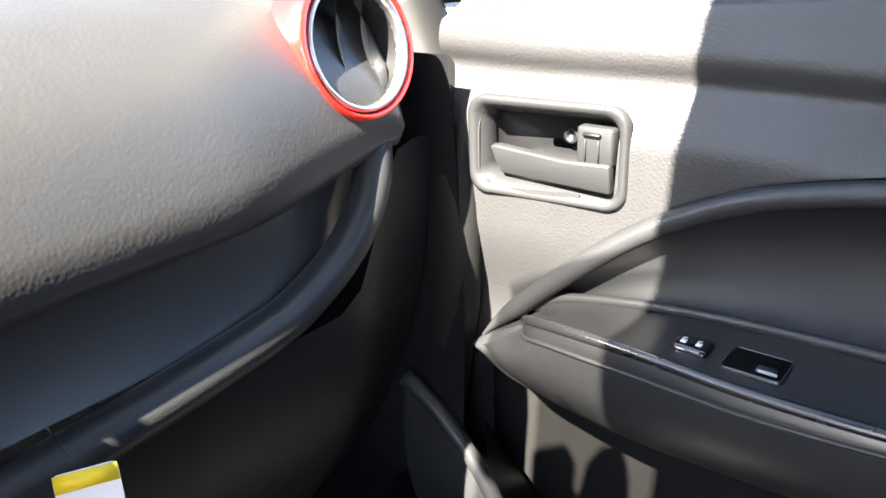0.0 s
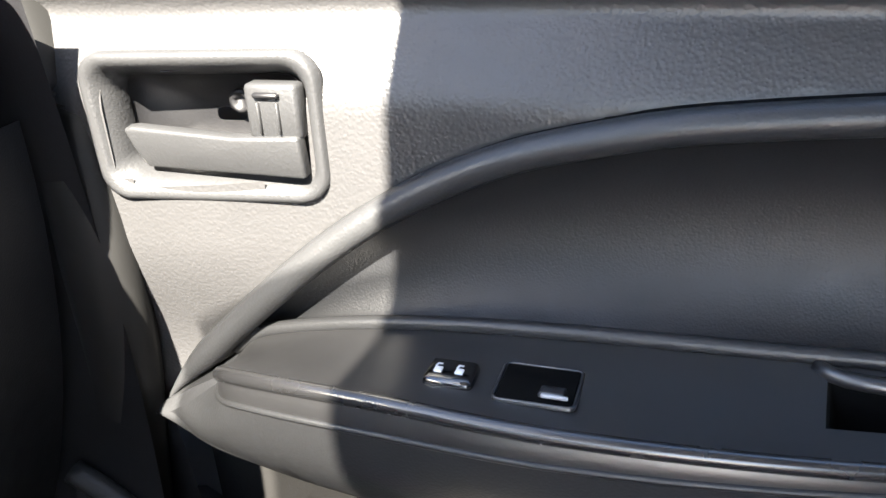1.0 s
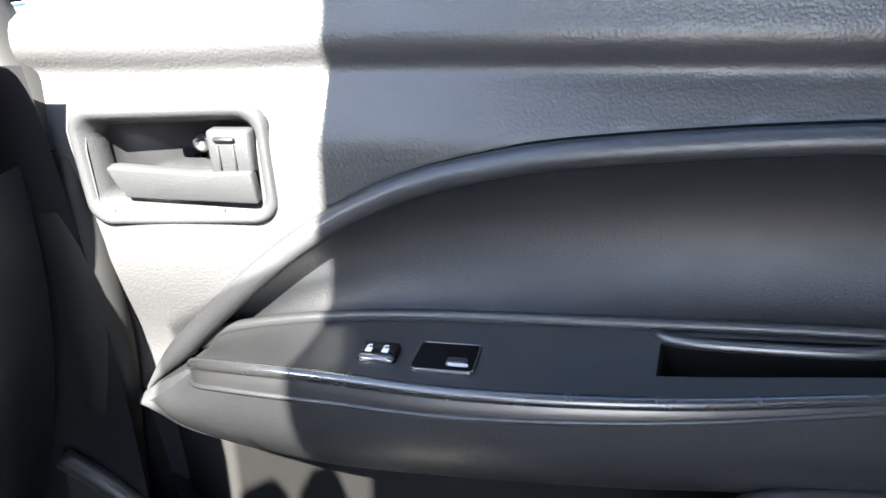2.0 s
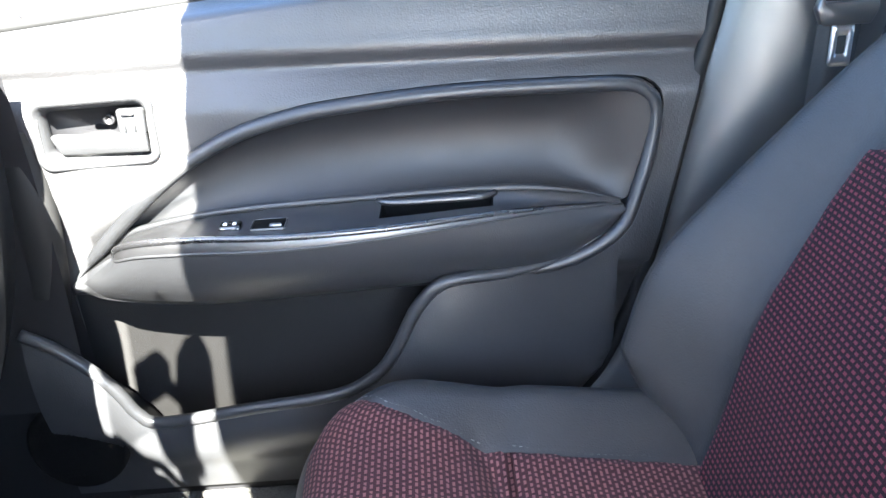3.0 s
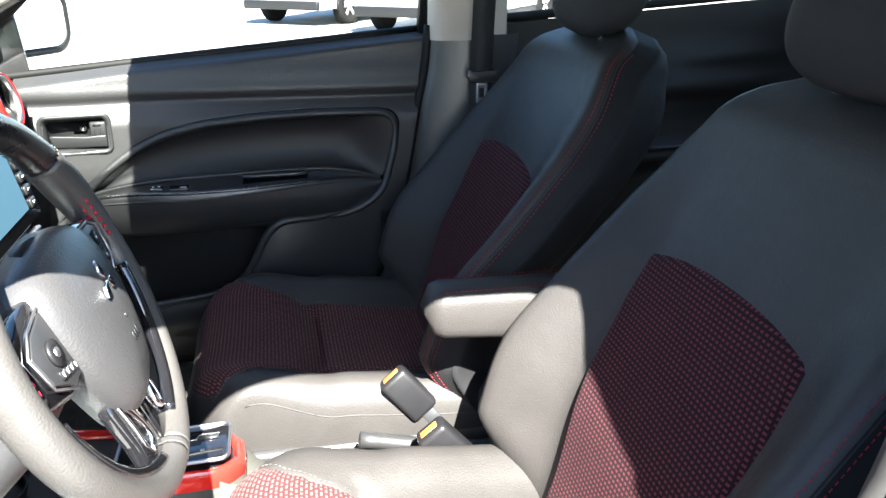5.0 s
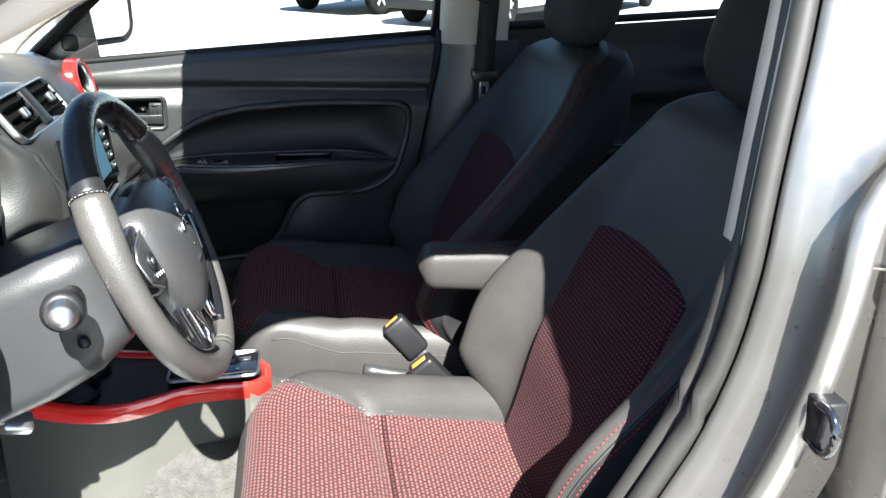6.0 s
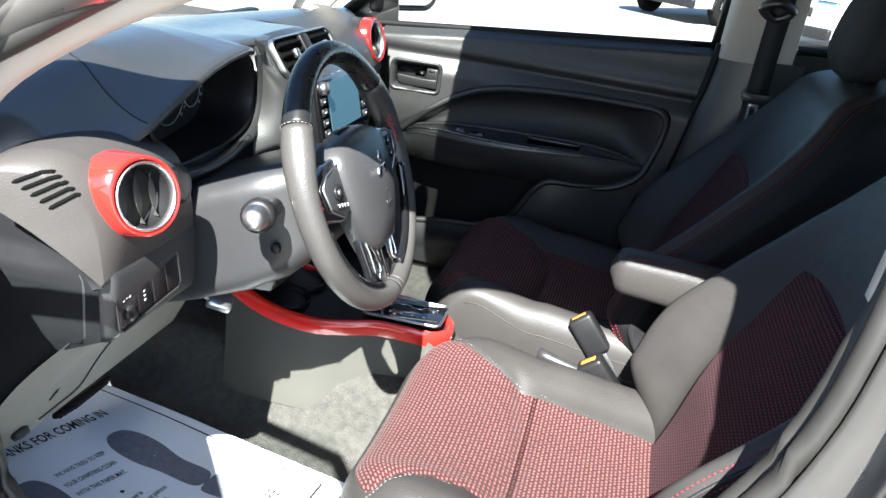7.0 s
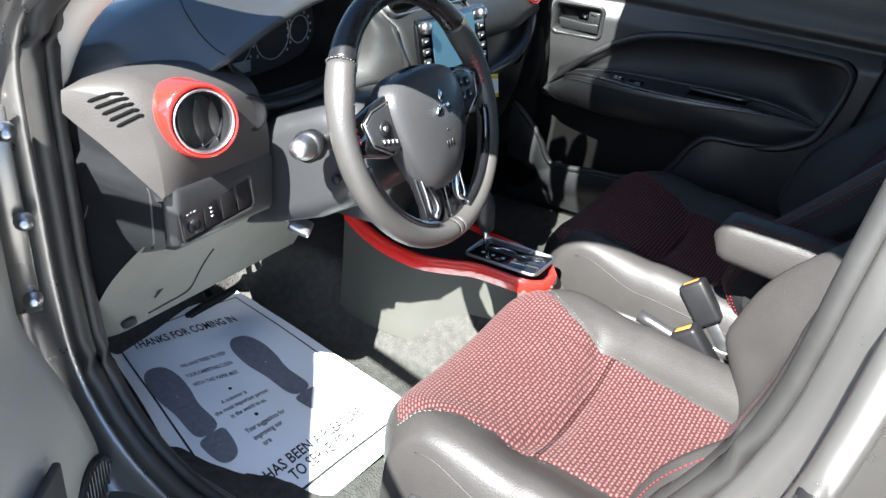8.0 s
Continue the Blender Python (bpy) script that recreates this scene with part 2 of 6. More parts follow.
def box(size, bevel=0.004, seg=2, m=None):
    bm = bmesh.new()
    bmesh.ops.create_cube(bm, size=1)
    bmesh.ops.scale(bm, vec=size, verts=bm.verts)
    if bevel:
        bmesh.ops.bevel(bm, geom=list(bm.edges), offset=bevel, segments=seg, profile=0.5, affect="EDGES")
    if m is not None:
        bmesh.ops.transform(bm, matrix=m, verts=bm.verts)
    return bm


def lathe(profile, seg=32, m=None):
    """Profile of (radius, height) turned about z."""
    rows = [[Vector((r * math.cos(2 * math.pi * k / seg), r * math.sin(2 * math.pi * k / seg), h)) for k in range(seg)] for r, h in profile]
    bm = solid_loft(rows)
    if m is not None:
        bmesh.ops.transform(bm, matrix=m, verts=bm.verts)
    return bm


def prism(outline, depth, m=None, bevel=0.0):
    """An outline in the xy plane, drawn out along z."""
    bm = bmesh.new()
    f = bm.faces.new([bm.verts.new((x, y, 0)) for x, y in outline])
    r = bmesh.ops.extrude_face_region(bm, geom=[f])
    bmesh.ops.translate(bm, vec=(0, 0, depth), verts=[v for v in r["geom"] if isinstance(v, bmesh.types.BMVert)])
    if bevel:
        bmesh.ops.bevel(bm, geom=list(bm.edges), offset=bevel, segments=2, profile=0.5, affect="EDGES")
    if m is not None:
        bmesh.ops.transform(bm, matrix=m, verts=bm.verts)
    return bm


def axes(at, z, up=(0, 0, 1)):
    """A frame at a point with its z axis along z and its y axis as near up as may be."""
    z = Vector(z).normalized()
    x = Vector(up).cross(z).normalized()
    y = z.cross(x)
    return Matrix(((x.x, y.x, z.x, at[0]), (x.y, y.y, z.y, at[1]), (x.z, y.z, z.z, at[2]), (0, 0, 0, 1)))


def round_rect(w, h, r, n=6):
    pts = []
    for cx, cy, a in ((w / 2 - r, h / 2 - r, 0), (-w / 2 + r, h / 2 - r, 90), (-w / 2 + r, -h / 2 + r, 180), (w / 2 - r, -h / 2 + r, 270)):
        for k in range(n + 1):
            t = radians(a + 90 * k / n)
            pts.append((cx + r * math.cos(t), cy + r * math.sin(t)))
    return pts


def ring_frame(outer, inner, depth, m):
    """A flat frame between two outlines with the same number of points, rounded by a mid row, drawn out along z."""
    rows = [[m @ Vector((x, y, z)) for x, y in o] for o, z in ((outer, -depth), (outer, 0.0), ([((a[0] + b[0]) / 2, (a[1] + b[1]) / 2) for a, b in zip(outer, inner)], depth * 0.35), (inner, 0.0), (inner, -depth))]
    return sheet(rows, closed_u=True)


def stitches(pts, parent, mat, name="stitching", length=0.004, gap=0.003, r=0.00045):
    """A row of short threads along a seam, one mesh."""
    total = sum((b - a).length for a, b in zip(pts, pts[1:]))
    n = max(2, int(total / (length + gap)))
    p = spline(pts, n * 2)
    bm = bmesh.new()
    for i in range(0, len(p) - 1, 2):
        t = tube([p[i], p[i].lerp(p[i + 1], 1.1)], r, 4)
        tmp = bpy.data.meshes.new("t")
        t.to_mesh(tmp)
        t.free()
        bm.from_mesh(tmp)
        bpy.data.meshes.remove(tmp)
    return part(name, bm, mat, parent)


def lettering(text, size, m, mat, parent, name="printing", width=None, bold=0.0):
    cu = bpy.data.curves.new("text", "FONT")
    cu.body, cu.size, cu.align_x, cu.align_y, cu.offset = text, size, "CENTER", "CENTER", bold
    cu.resolution_u = 2
    tmp = bpy.data.objects.new("tmp", cu)
    scene.collection.objects.link(tmp)
    bpy.context.view_layer.update()
    me = bpy.data.meshes.new_from_object(tmp.evaluated_get(bpy.context.evaluated_depsgraph_get()))
    bpy.data.objects.remove(tmp)
    if width:
        xs = [v.co.x for v in me.vertices]
        k = width / (max(xs) - min(xs))
        for v in me.vertices:
            v.co.x *= k
    me.transform(m)
    me.materials.clear()
    me.materials.append(mat)
    ob = new(name, me)
    ob.parent = parent
    return ob


# ---- cabin structure ----
def opening_loop(n=120):
    """The driver's doorway, as y and z round its edge."""
    return spline([(0, -0.226, 1.20), (0, -0.212, 1.10), (0, -0.203, 1.03), (0, -0.197, 0.975), (0, -0.188, 0.913), (0, -0.168, 0.842), (0, -0.148, 0.794), (0, -0.075, 0.66), (0, 0.02, 0.52), (0, 0.12, 0.43), (0, 0.25, 0.395), (0, 0.42, 0.380), (0, 0.54, 0.388),
                   (0, 0.635, 0.440), (0, 0.702, 0.53), (0, 0.722, 0.66), (0, 0.725, 0.80), (0, 0.727, 0.90), (0, 0.722, 0.985), (0, 0.690, 1.052), (0, 0.60, 1.112), (0, 0.42, 1.215), (0, 0.22, 1.322), (0, 0.02, 1.358), (0, -0.12, 1.362), (0, -0.205, 1.353), (0, -0.234, 1.310)], n, closed=True)


def lean(z):
    """How far the body's side leans inwards above the belt."""
    return 0.0 if z < 1.0 else (z - 1.0) * 0.14


def build_doorway():
    loop = opening_loop()
    mid = Vector((0, 0.24, 0.86))
    n = len(loop)

    def row(x, out):
        pts = []
        for i in range(n):
            d = (loop[(i + 1) % n] - loop[i - 1]).normalized()
            side = Vector((0, d.z, -d.y))
            if side.dot(loop[i] - mid) < 0:
                side = -side
            q = loop[i] + side * (out + 0.10 * smooth(1.05, 1.25, loop[i].z) * smooth(-0.715, -0.780, x))
            pts.append(Vector((x + lean(q.z), q.y, q.z)))
        return pts

    section = ((-0.672, 0.012), (-0.700, 0.018), (-0.712, 0.014), (-0.718, 0.010), (-0.724, 0.013), (-0.732, 0.024), (-0.742, 0.040), (-0.756, 0.050), (-0.768, 0.047), (-0.778, 0.036), (-0.786, 0.030), (-0.792, 0.031), (-0.797, 0.038), (-0.798, 0.050), (-0.790, 0.056), (-0.765, 0.060), (-0.762, 0.125), (-0.68, 0.125))
    frame_ob = tagged(link("door_frame", sheet([row(x, out) for x, out in section], closed_u=True), M_PAINT), "grey metallic painted door jamb round the driver's doorway", "door frame", kind="structure")
    wide = [0.012 + 0.003 * smooth(0.3, 0.6, q.y) for q in loop]
    tagged(link("door_seal", tube(row(-0.702, 0.006), wide, 10, closed=True), M_SEAL), "black rubber weatherstrip round the driver's doorway", "weatherstrip", kind="structure")
    tagged(link("trim_seal", tube(row(-0.678, 0.004), [0.0115 - 0.006 * smooth(0.96, 1.02, q.z) * smooth(0.0, -0.1, q.y) for q in loop], 10, closed=True), M_SEAL), "soft dark trim lip inside the driver's doorway", "weatherstrip", kind="structure")
    for y, z in ((0.765, 0.905), (0.762, 0.782), (0.775, 0.657)):
        m = axes((-0.752, y - 0.037, z), (-0.5, -0.85, 0.0))
        part("bolt", lathe([(0.0, -0.004), (0.013, -0.004), (0.013, 0.002), (0.008, 0.003), (0.008, 0.010), (0.005, 0.012), (0.0, 0.012)], 12, m), M_STEEL, frame_ob, "zinc hinge bolt")
    part("hinge_plate", box((0.035, 0.006, 0.30), 0.002, 1, axes((-0.757, 0.746, 0.785), (0, 0, 1), (-0.5, -0.85, 0))), M_PAINT, frame_ob)
    return frame_ob


build_doorway()


def build_pillar_trim():
    """Inner trim of the driver's centre pillar: dark below, pale above."""
    rows_low, rows_up = [], []
    for k in range(25):
        z = 0.45 + 0.56 * k / 24
        y = curve_at([(0.42, 0.13), (0.50, 0.03), (0.64, -0.072), (0.794, -0.160), (0.842, -0.184), (0.913, -0.202), (0.975, -0.209), (1.02, -0.213)], z)
        rows_low.append([(-0.684, y + 0.004, z), (-0.672, y - 0.010, z), (-0.664, y - 0.04, z), (-0.662, y - 0.09, z), (-0.668, y - 0.16, z)])
    for k in range(16):
        z = 1.005 + 0.38 * k / 15
        y = curve_at([(1.0, -0.199), (1.11, -0.213), (1.21, -0.227), (1.40, -0.250)], z)
        rows_up.append([(-0.690 + lean(z), y - 0.014, z), (-0.684 + lean(z), y - 0.003, z), (-0.674 + lean(z), y + 0.001, z), (-0.657 + lean(z), y, z), (-0.652 + lean(z), y - 0.008, z), (-0.650 + lean(z), y - 0.04, z), (-0.66 + lean(z), y - 0.13, z), (-0.69 + lean(z), y - 0.22, z)])
    tagged(link("pillar_trim", sheet(rows_low), M_PILLAR), "dark grained lower trim of the driver side centre pillar", "pillar trim", kind="structure")
    tagged(link("pillar_trim", sheet(rows_up), M_BEIGE), "pale upper trim of the driver side centre pillar", "pillar trim", kind="structure")
    striker = thing("door_striker", "dark glossy door striker loop on the pillar", "door striker", (-0.800, -0.232, 0.890))
    part("plate", box((0.030, 0.024, 0.046), 0.003, 2), M_BLACK, striker)
    part("loop", tube(spline([(-0.004, 0.010, -0.019), (-0.024, 0.010, -0.019), (-0.033, 0.010, 0.0), (-0.024, 0.010, 0.019), (-0.004, 0.010, 0.019)], 16), 0.0042, 8), M_GLOSS, striker)


build_pillar_trim()


def build_a_pillars():
    for side in (-1, 1):
        go = 0.13 if side > 0 else 0.0
        path = spline([(side * 0.655, 0.745, 0.925), (side * 0.652, 0.728, 0.960), (side * 0.650, 0.706, 0.995), (side * 0.648, 0.672, 1.035), (side * 0.645, 0.620, 1.075), (side * 0.642, 0.540, 1.122), (side * 0.636, 0.41, 1.186), (side * 0.622, 0.26, 1.275), (side * 0.600, 0.12, 1.385)], 26)
        path = [q + Vector((0, go * smooth(1.42, 1.25, q.z), 0)) for q in path]
        rows = []
        for p in path:
            rows.append([p + Vector((side * 0.030, 0.026, 0.004)), p + Vector((side * 0.020, 0.012, -0.003)), p + Vector((side * 0.008, 0.000, -0.003)), p, p + Vector((-side * 0.006, 0.012, 0.010)), p + Vector((side * 0.004, 0.045, 0.035)), p + Vector((side * 0.032, 0.055, 0.044))])
        tagged(link("a_pillar", solid_loft(rows), M_BEIGE), "pale beige windscreen pillar trim", "pillar", kind="structure")
        rows = [[q + Vector((side * 0.042, 0.030, 0.004)), q + Vector((side * 0.050, 0.024, 0.010)), q + Vector((side * 0.070, 0.034, 0.022)), q + Vector((side * 0.070, 0.075, 0.060)), q + Vector((side * 0.042, 0.075, 0.060))] for q in path]
        tagged(link("a_pillar_skin", solid_loft(rows), M_PAINT), "grey painted outer windscreen pillar", "pillar", kind="structure")


build_a_pillars()


def build_roof():
    rows, outer = [], []
    for k in range(24):
        t = k / 23
        r, o = [], []
        for j in range(21):
            u = -1 + j / 10
            front = 0.435 - 0.25 * abs(u) ** 6
            y = front + (-1.35 - front) * t
            drop = 0.03 * (1 - t) ** 6 + 0.05 * t ** 4
            z = 1.435 - 0.055 * abs(u) ** 2.5 - drop
            r.append((u * 0.585, y, z))
            o.append((u * 0.62, y + 0.01, z + 0.035))
        rows.append(r)
        outer.append(o)
    tagged(link("ceiling", sheet(rows), M_LINER), "grey fabric headliner of the cabin", "headliner", kind="structure")
    tagged(link("roof", sheet(outer), M_PAINT), "grey painted car roof", "roof", kind="structure")
    for side in (-1, 1):
        p = spline([(side * 0.600, 0.10, 1.36), (side * 0.595, -0.1, 1.385), (side * 0.59, -0.5, 1.385), (side * 0.59, -1.0, 1.35), (side * 0.60, -1.35, 1.28)], 20)
        tagged(link("roof_rail", tube(p, 0.034, 10), M_BEIGE), "pale trim along the edge of the roof", "roof rail", kind="structure")


build_roof()


def build_glass():
    rows = []
    for k in range(9):
        t = k / 8
        r = []
        for j in range(17):
            u = -1 + j / 8
            y0, z0 = 1.12 - 0.20 * u * u, 0.985 - 0.03 * u * u
            y1, z1 = 0.435 - 0.25 * abs(u) ** 6, 1.375 - 0.01 * abs(u)
            hw = 0.69 - 0.10 * t
            bulge = 0.05 * math.sin(math.pi * t)
            r.append((u * hw, y0 + (y1 - y0) * t + bulge * 0.5, z0 + (z1 - z0) * t + bulge * 0.4 * (1 - u * u)))
        rows.append(r)
    tagged(link("window_1", sheet(rows), M_SCREEN_GLASS), "tinted curved windscreen glass", "windscreen", kind="structure")
    band = [[(u * (0.69 - 0.10 * t), (1.12 - 0.20 * u * u) * (1 - t) + 0.435 * t + 0.025 * math.sin(math.pi * t) - 0.004, (0.985 - 0.03 * u * u) * (1 - t) + (1.375 - 0.01 * abs(u)) * t + 0.02 * math.sin(math.pi * t) * (1 - u * u) - 0.005) for u in np.linspace(-0.36, 0.185, 15)] for t in np.linspace(0.795, 1.0, 8)]
    tagged(link("screen_dot_band", sheet(band), M_DOTS), "black dotted shade band at the top of the windscreen", "shade band", kind="structure")
    rear = [[(x, -1.35 - 0.45 * t, 1.36 - 0.36 * t) for x in (-0.56, -0.2, 0.2, 0.56)] for t in (0, 0.5, 1)]
    tagged(link("window_2", sheet(rear), M_GLASS), "rear window glass", "rear window", kind="structure")


build_glass()


def build_mirror():
    """The inside mirror on its foot at the top of the windscreen."""
    rm = thing("rear_view_mirror", "black inside rear view mirror on the windscreen", "mirror", (-0.055, 0.555, 1.300))
    part("foot", box((0.055, 0.052, 0.030), 0.008, 2, pose(0, 0.008, -0.014, -32, 0, 0)), M_BLACK, rm)
    part("arm", tube([Vector((0, -0.004, -0.020)), Vector((0, -0.028, -0.052)), Vector((0, -0.044, -0.070))], 0.011, 10), M_BLACK, rm)
    head = part("housing", solid_loft([[pose(0, -0.052, -0.082, -14, 0, 0) @ Vector((x * s, d, y * s)) for x, y in round_rect(0.245, 0.052, 0.020, 6)] for d, s in ((-0.014, 0.97), (-0.010, 1.0), (0.006, 0.97), (0.022, 0.80), (0.030, 0.5))]), M_BLACK, rm)
    part("mirror_glass", prism(round_rect(0.232, 0.043, 0.016), 0.002, pose(0, -0.052, -0.082, -14, 0, 0) @ Matrix(((1, 0, 0, 0), (0, 0, 1, -0.0165), (0, 1, 0, 0), (0, 0, 0, 1)))), M_MIRROR, head, "", False)


build_mirror()


def build_floor():
    rows = []
    for k in range(70):
        y = -1.3 + 2.35 * k / 69
        r = []
        for j in range(73):
            x = -0.72 + 1.44 * j / 72
            z = 0.295 + 0.15 * (1 - smooth(0.10, 0.17, abs(x)))
            z += 0.30 * smooth(0.93, 1.05, y)
            z += (0.05 if x < 0 else 0.03) * smooth(0.55, 0.70, abs(x))
            z += 0.0015 * noise.noise(Vector((x * 60, y * 60, 0)))
            r.append((x, y, z))
        rows.append(r)
    tagged(link("floor", sheet(rows), M_CARPET), "dark loop-pile cabin carpet", "carpet", kind="structure")
    tagged(link("sill_plate", box((0.12, 0.86, 0.05), 0.012, 3, pose(-0.710, 0.30, 0.345)), M_HARD), "grey plastic sill scuff plate of the driver's doorway", "sill plate", kind="structure")
    tagged(link("sill_panel", box((0.09, 2.0, 0.11), 0.012, 3, pose(0.735, -0.25, 0.342)), M_BLACK), "black plastic sill along the passenger side floor", "sill panel", kind="structure")
    # kick panels beside the footwells
    for side in (-1, 1):
        rows = [[(side * ((0.668 if side < 0 else 0.672) + (0.004 if side < 0 else 0.02) * math.sin(3 * v)), (0.725 if side < 0 else 0.66) + 0.34 * u, (0.40 if side < 0 else 0.24) + (0.30 if side < 0 else 0.46) * v) for u in np.linspace(0, 1, 6)] for v in np.linspace(0, 1, 6)]
        # passenger side is black: the footwell's shade is put into the colour
        tagged(link("kick_panel", sheet(rows), M_HARD if side < 0 else M_BLACK), "grey kick panel beside the footwell, shade painted on the passenger side", "kick panel", kind="structure")
    tagged(link("bulkhead", box((1.40, 0.03, 0.62), 0.004, 1, pose(0, 1.06, 0.66)), M_BLACK), "dark bulkhead behind the pedals", "bulkhead", kind="structure")
    tagged(link("rear_wall", box((1.40, 0.03, 0.75), 0.01, 1, pose(0, -1.42, 0.70)), M_BLACK), "dark panel behind the rear bench", "rear wall", kind="structure")
    tagged(link("parcel_shelf", box((1.36, 0.40, 0.02), 0.005, 1, pose(0, -1.58, 1.04)), M_BLACK), "dark parcel shelf under the rear window", "parcel shelf", kind="structure")
    tagged(link("underbody", box((1.46, 3.6, 0.06), 0.01, 1, pose(0, -0.1, 0.26)), M_BLACK), "dark underbody of the car", "underbody", kind="structure")


build_floor()


def build_body():
    """Outer panels that close the car: wings, bonnet, rear quarter."""
    for side in (-1, 1):
        rows = [[(side * (0.80 + 0.03 * math.sin(math.pi * v)), y, 0.25 + 0.68 * v) for y in np.linspace(0.83, 1.75, 10)] for v in np.linspace(0, 1, 8)]
        tagged(link("front_wing", sheet(rows), M_PAINT), "grey painted front wing", "wing", kind="structure")
        rows = [[(side * (0.80 + 0.03 * math.sin(math.pi * v)), y, 0.25 + 0.78 * v) for y in np.linspace(-1.25, -1.95, 10)] for v in np.linspace(0, 1, 8)]
        tagged(link("rear_quarter", sheet(rows), M_PAINT), "grey painted rear quarter panel", "quarter panel", kind="structure")
    rows = [[(u * 0.80, y, 0.97 - 0.10 * abs(u) ** 3 - 0.14 * smooth(1.0, 1.8, y)) for u in np.linspace(-1, 1, 17)] for y in np.linspace(1.13, 1.80, 10)]
    tagged(link("bonnet", sheet(rows), M_PAINT), "grey painted bonnet", "bonnet", kind="structure")
    tagged(link("front_bumper", box((1.60, 0.08, 0.55), 0.03, 3, pose(0, 1.80, 0.52)), M_PAINT), "grey painted front bumper", "bumper", kind="structure")
    tagged(link("boot_lid", box((1.56, 0.45, 0.06), 0.02, 2, pose(0, -1.88, 1.02)), M_PAINT), "grey painted boot lid", "boot lid", kind="structure")
    # rear door of the driver's side, closed
    rd = thing("rear_door", "grey painted closed rear door on the driver's side", "car door", (-0.80, -0.75, 0.35))
    rows = [[(-0.012 - 0.03 * math.sin(math.pi * v) - 0.006, y, 0.66 * v) for y in np.linspace(0.455, -0.50, 14)] for v in np.linspace(0, 1, 10)]
    part("skin", sheet(rows), M_PAINT, rd)
    part("edge", box((0.10, 0.012, 0.66), 0.004, 2, pose(0.03, 0.452, 0.33)), M_PAINT, rd)
    part("inner_panel", box((0.03, 0.90, 0.62), 0.01, 2, pose(0.085, -0.03, 0.34)), M_GRAIN, rd)
    part("window_pane", sheet([[(0.015 + 0.10 * v, y * (1 - 0.05 * v), 0.66 + 0.36 * v) for y in np.linspace(0.44, -0.48, 6)] for v in np.linspace(0, 1, 5)]), M_SCREEN_GLASS, rd)
    part("window_frame", tube([(0.01, 0.45, 0.66), (0.085, 0.44, 1.02), (0.10, -0.3, 1.0), (0.05, -0.5, 0.66)], 0.014, 8), M_BLACK, rd)


build_body()


# ---- passenger door ----
def build_passenger_door():
    door = thing("passenger_door", "dark grained passenger door with a curved armrest, map pocket and pale sunlit front corner", "car door", (0.70, 0.25, 0.35))
    base = Vector(door.location)

    def add(name, bm, mat, parent=None, label="", smooth_=True):
        bmesh.ops.translate(bm, vec=-base, verts=bm.verts)
        return part(name, bm, mat, parent or door, label, smooth_)

    arc = spline([(0, 0.646, 0.676), (0, 0.594, 0.735), (0, 0.51, 0.81), (0, 0.436, 0.852), (0, 0.368, 0.872), (0, 0.301, 0.882), (0, 0.169, 0.891), (0, 0.038, 0.891), (0, -0.040, 0.888), (0, -0.066, 0.876), (0, -0.075, 0.852), (0, -0.066, 0.79), (0, -0.040, 0.722), (0, 0.001, 0.684), (0, 0.065, 0.662), (0, 0.182, 0.657), (0, 0.30, 0.656), (0, 0.45, 0.660), (0, 0.60, 0.668)], 140, closed=True)
    poly = [(p.y, p.z) for p in arc]

    def inside(y, z):
        hit, j = False, len(poly) - 1
        for i in range(len(poly)):
            (a, b), (c, d) = poly[i], poly[j]
            if (b > z) != (d > z) and y < (c - a) * (z - b) / (d - b) + a:
                hit = not hit
            j = i
        return hit

    def edge(y, z):
        return min((y - a) ** 2 + (z - b) ** 2 for a, b in poly) ** 0.5

    def sill(y):
        return 1.035 - 0.085 * y

    lip = [(0.72, 0.625), (0.684, 0.603), (0.640, 0.562), (0.617, 0.529), (0.600, 0.498), (0.570, 0.482), (0.451, 0.495), (0.338, 0.508), (0.285, 0.535), (0.258, 0.57), (0.24, 0.605), (0.226, 0.63), (0.20, 0.656), (0.170, 0.664)]

    def hole(y, z):
        return abs(y - 0.582) < 0.058 and abs(z - 0.866) < 0.032

    bm, deep = bmesh.new(), []
    ny, nz = 150, 120
    vs = {}
    rear = [(0.36, 0.10), (0.441, 0.028), (0.496, -0.018), (0.598, -0.060), (0.694, -0.085), (0.805, -0.107), (0.893, -0.124), (0.969, -0.141), (1.06, -0.150)]
    for i in range(ny + 1):
        for k in range(nz + 1):
            y = -0.14 + 0.83 * i / ny
            z = 0.36 + (sill(y) - 0.36) * k / nz
            y0 = curve_at(rear, z)
            yy = y0 + (0.69 - y0) * i / ny
            x = 0.700
            crease = 0.916 + 0.014 * yy
            x += 0.012 * smooth(crease + 0.03, crease + 0.10, z) + 0.03 * smooth(sill(yy) - 0.018, sill(yy), z)
            x += 0.005 * math.exp(-((z - crease) / 0.008) ** 2) - 0.004 * math.exp(-((z - crease - 0.020) / 0.012) ** 2)
            x -= 0.016 * smooth(crease, crease - 0.05, z)
            x -= 0.022 * smooth(0.44, 0.62, yy) * smooth(0.70, 0.80, z)
            if inside(yy, z):
                x += 0.040 * smooth(0.005, 0.012, edge(yy, z))
            if z < 0.66:
                x += 0.018 * smooth(0.66, 0.62, z) + 0.045 * smooth(0.655, 0.63, z) * smooth(0.19, 0.23, yy)
            vs[i, k] = bm.verts.new((x, yy, z))
    for i in range(ny):
        for k in range(nz):
            q = (vs[i, k], vs[i + 1, k], vs[i + 1, k + 1], vs[i, k + 1])
            c = sum((v.co for v in q), Vector()) / 4
            if hole(c.y, c.z):
                continue
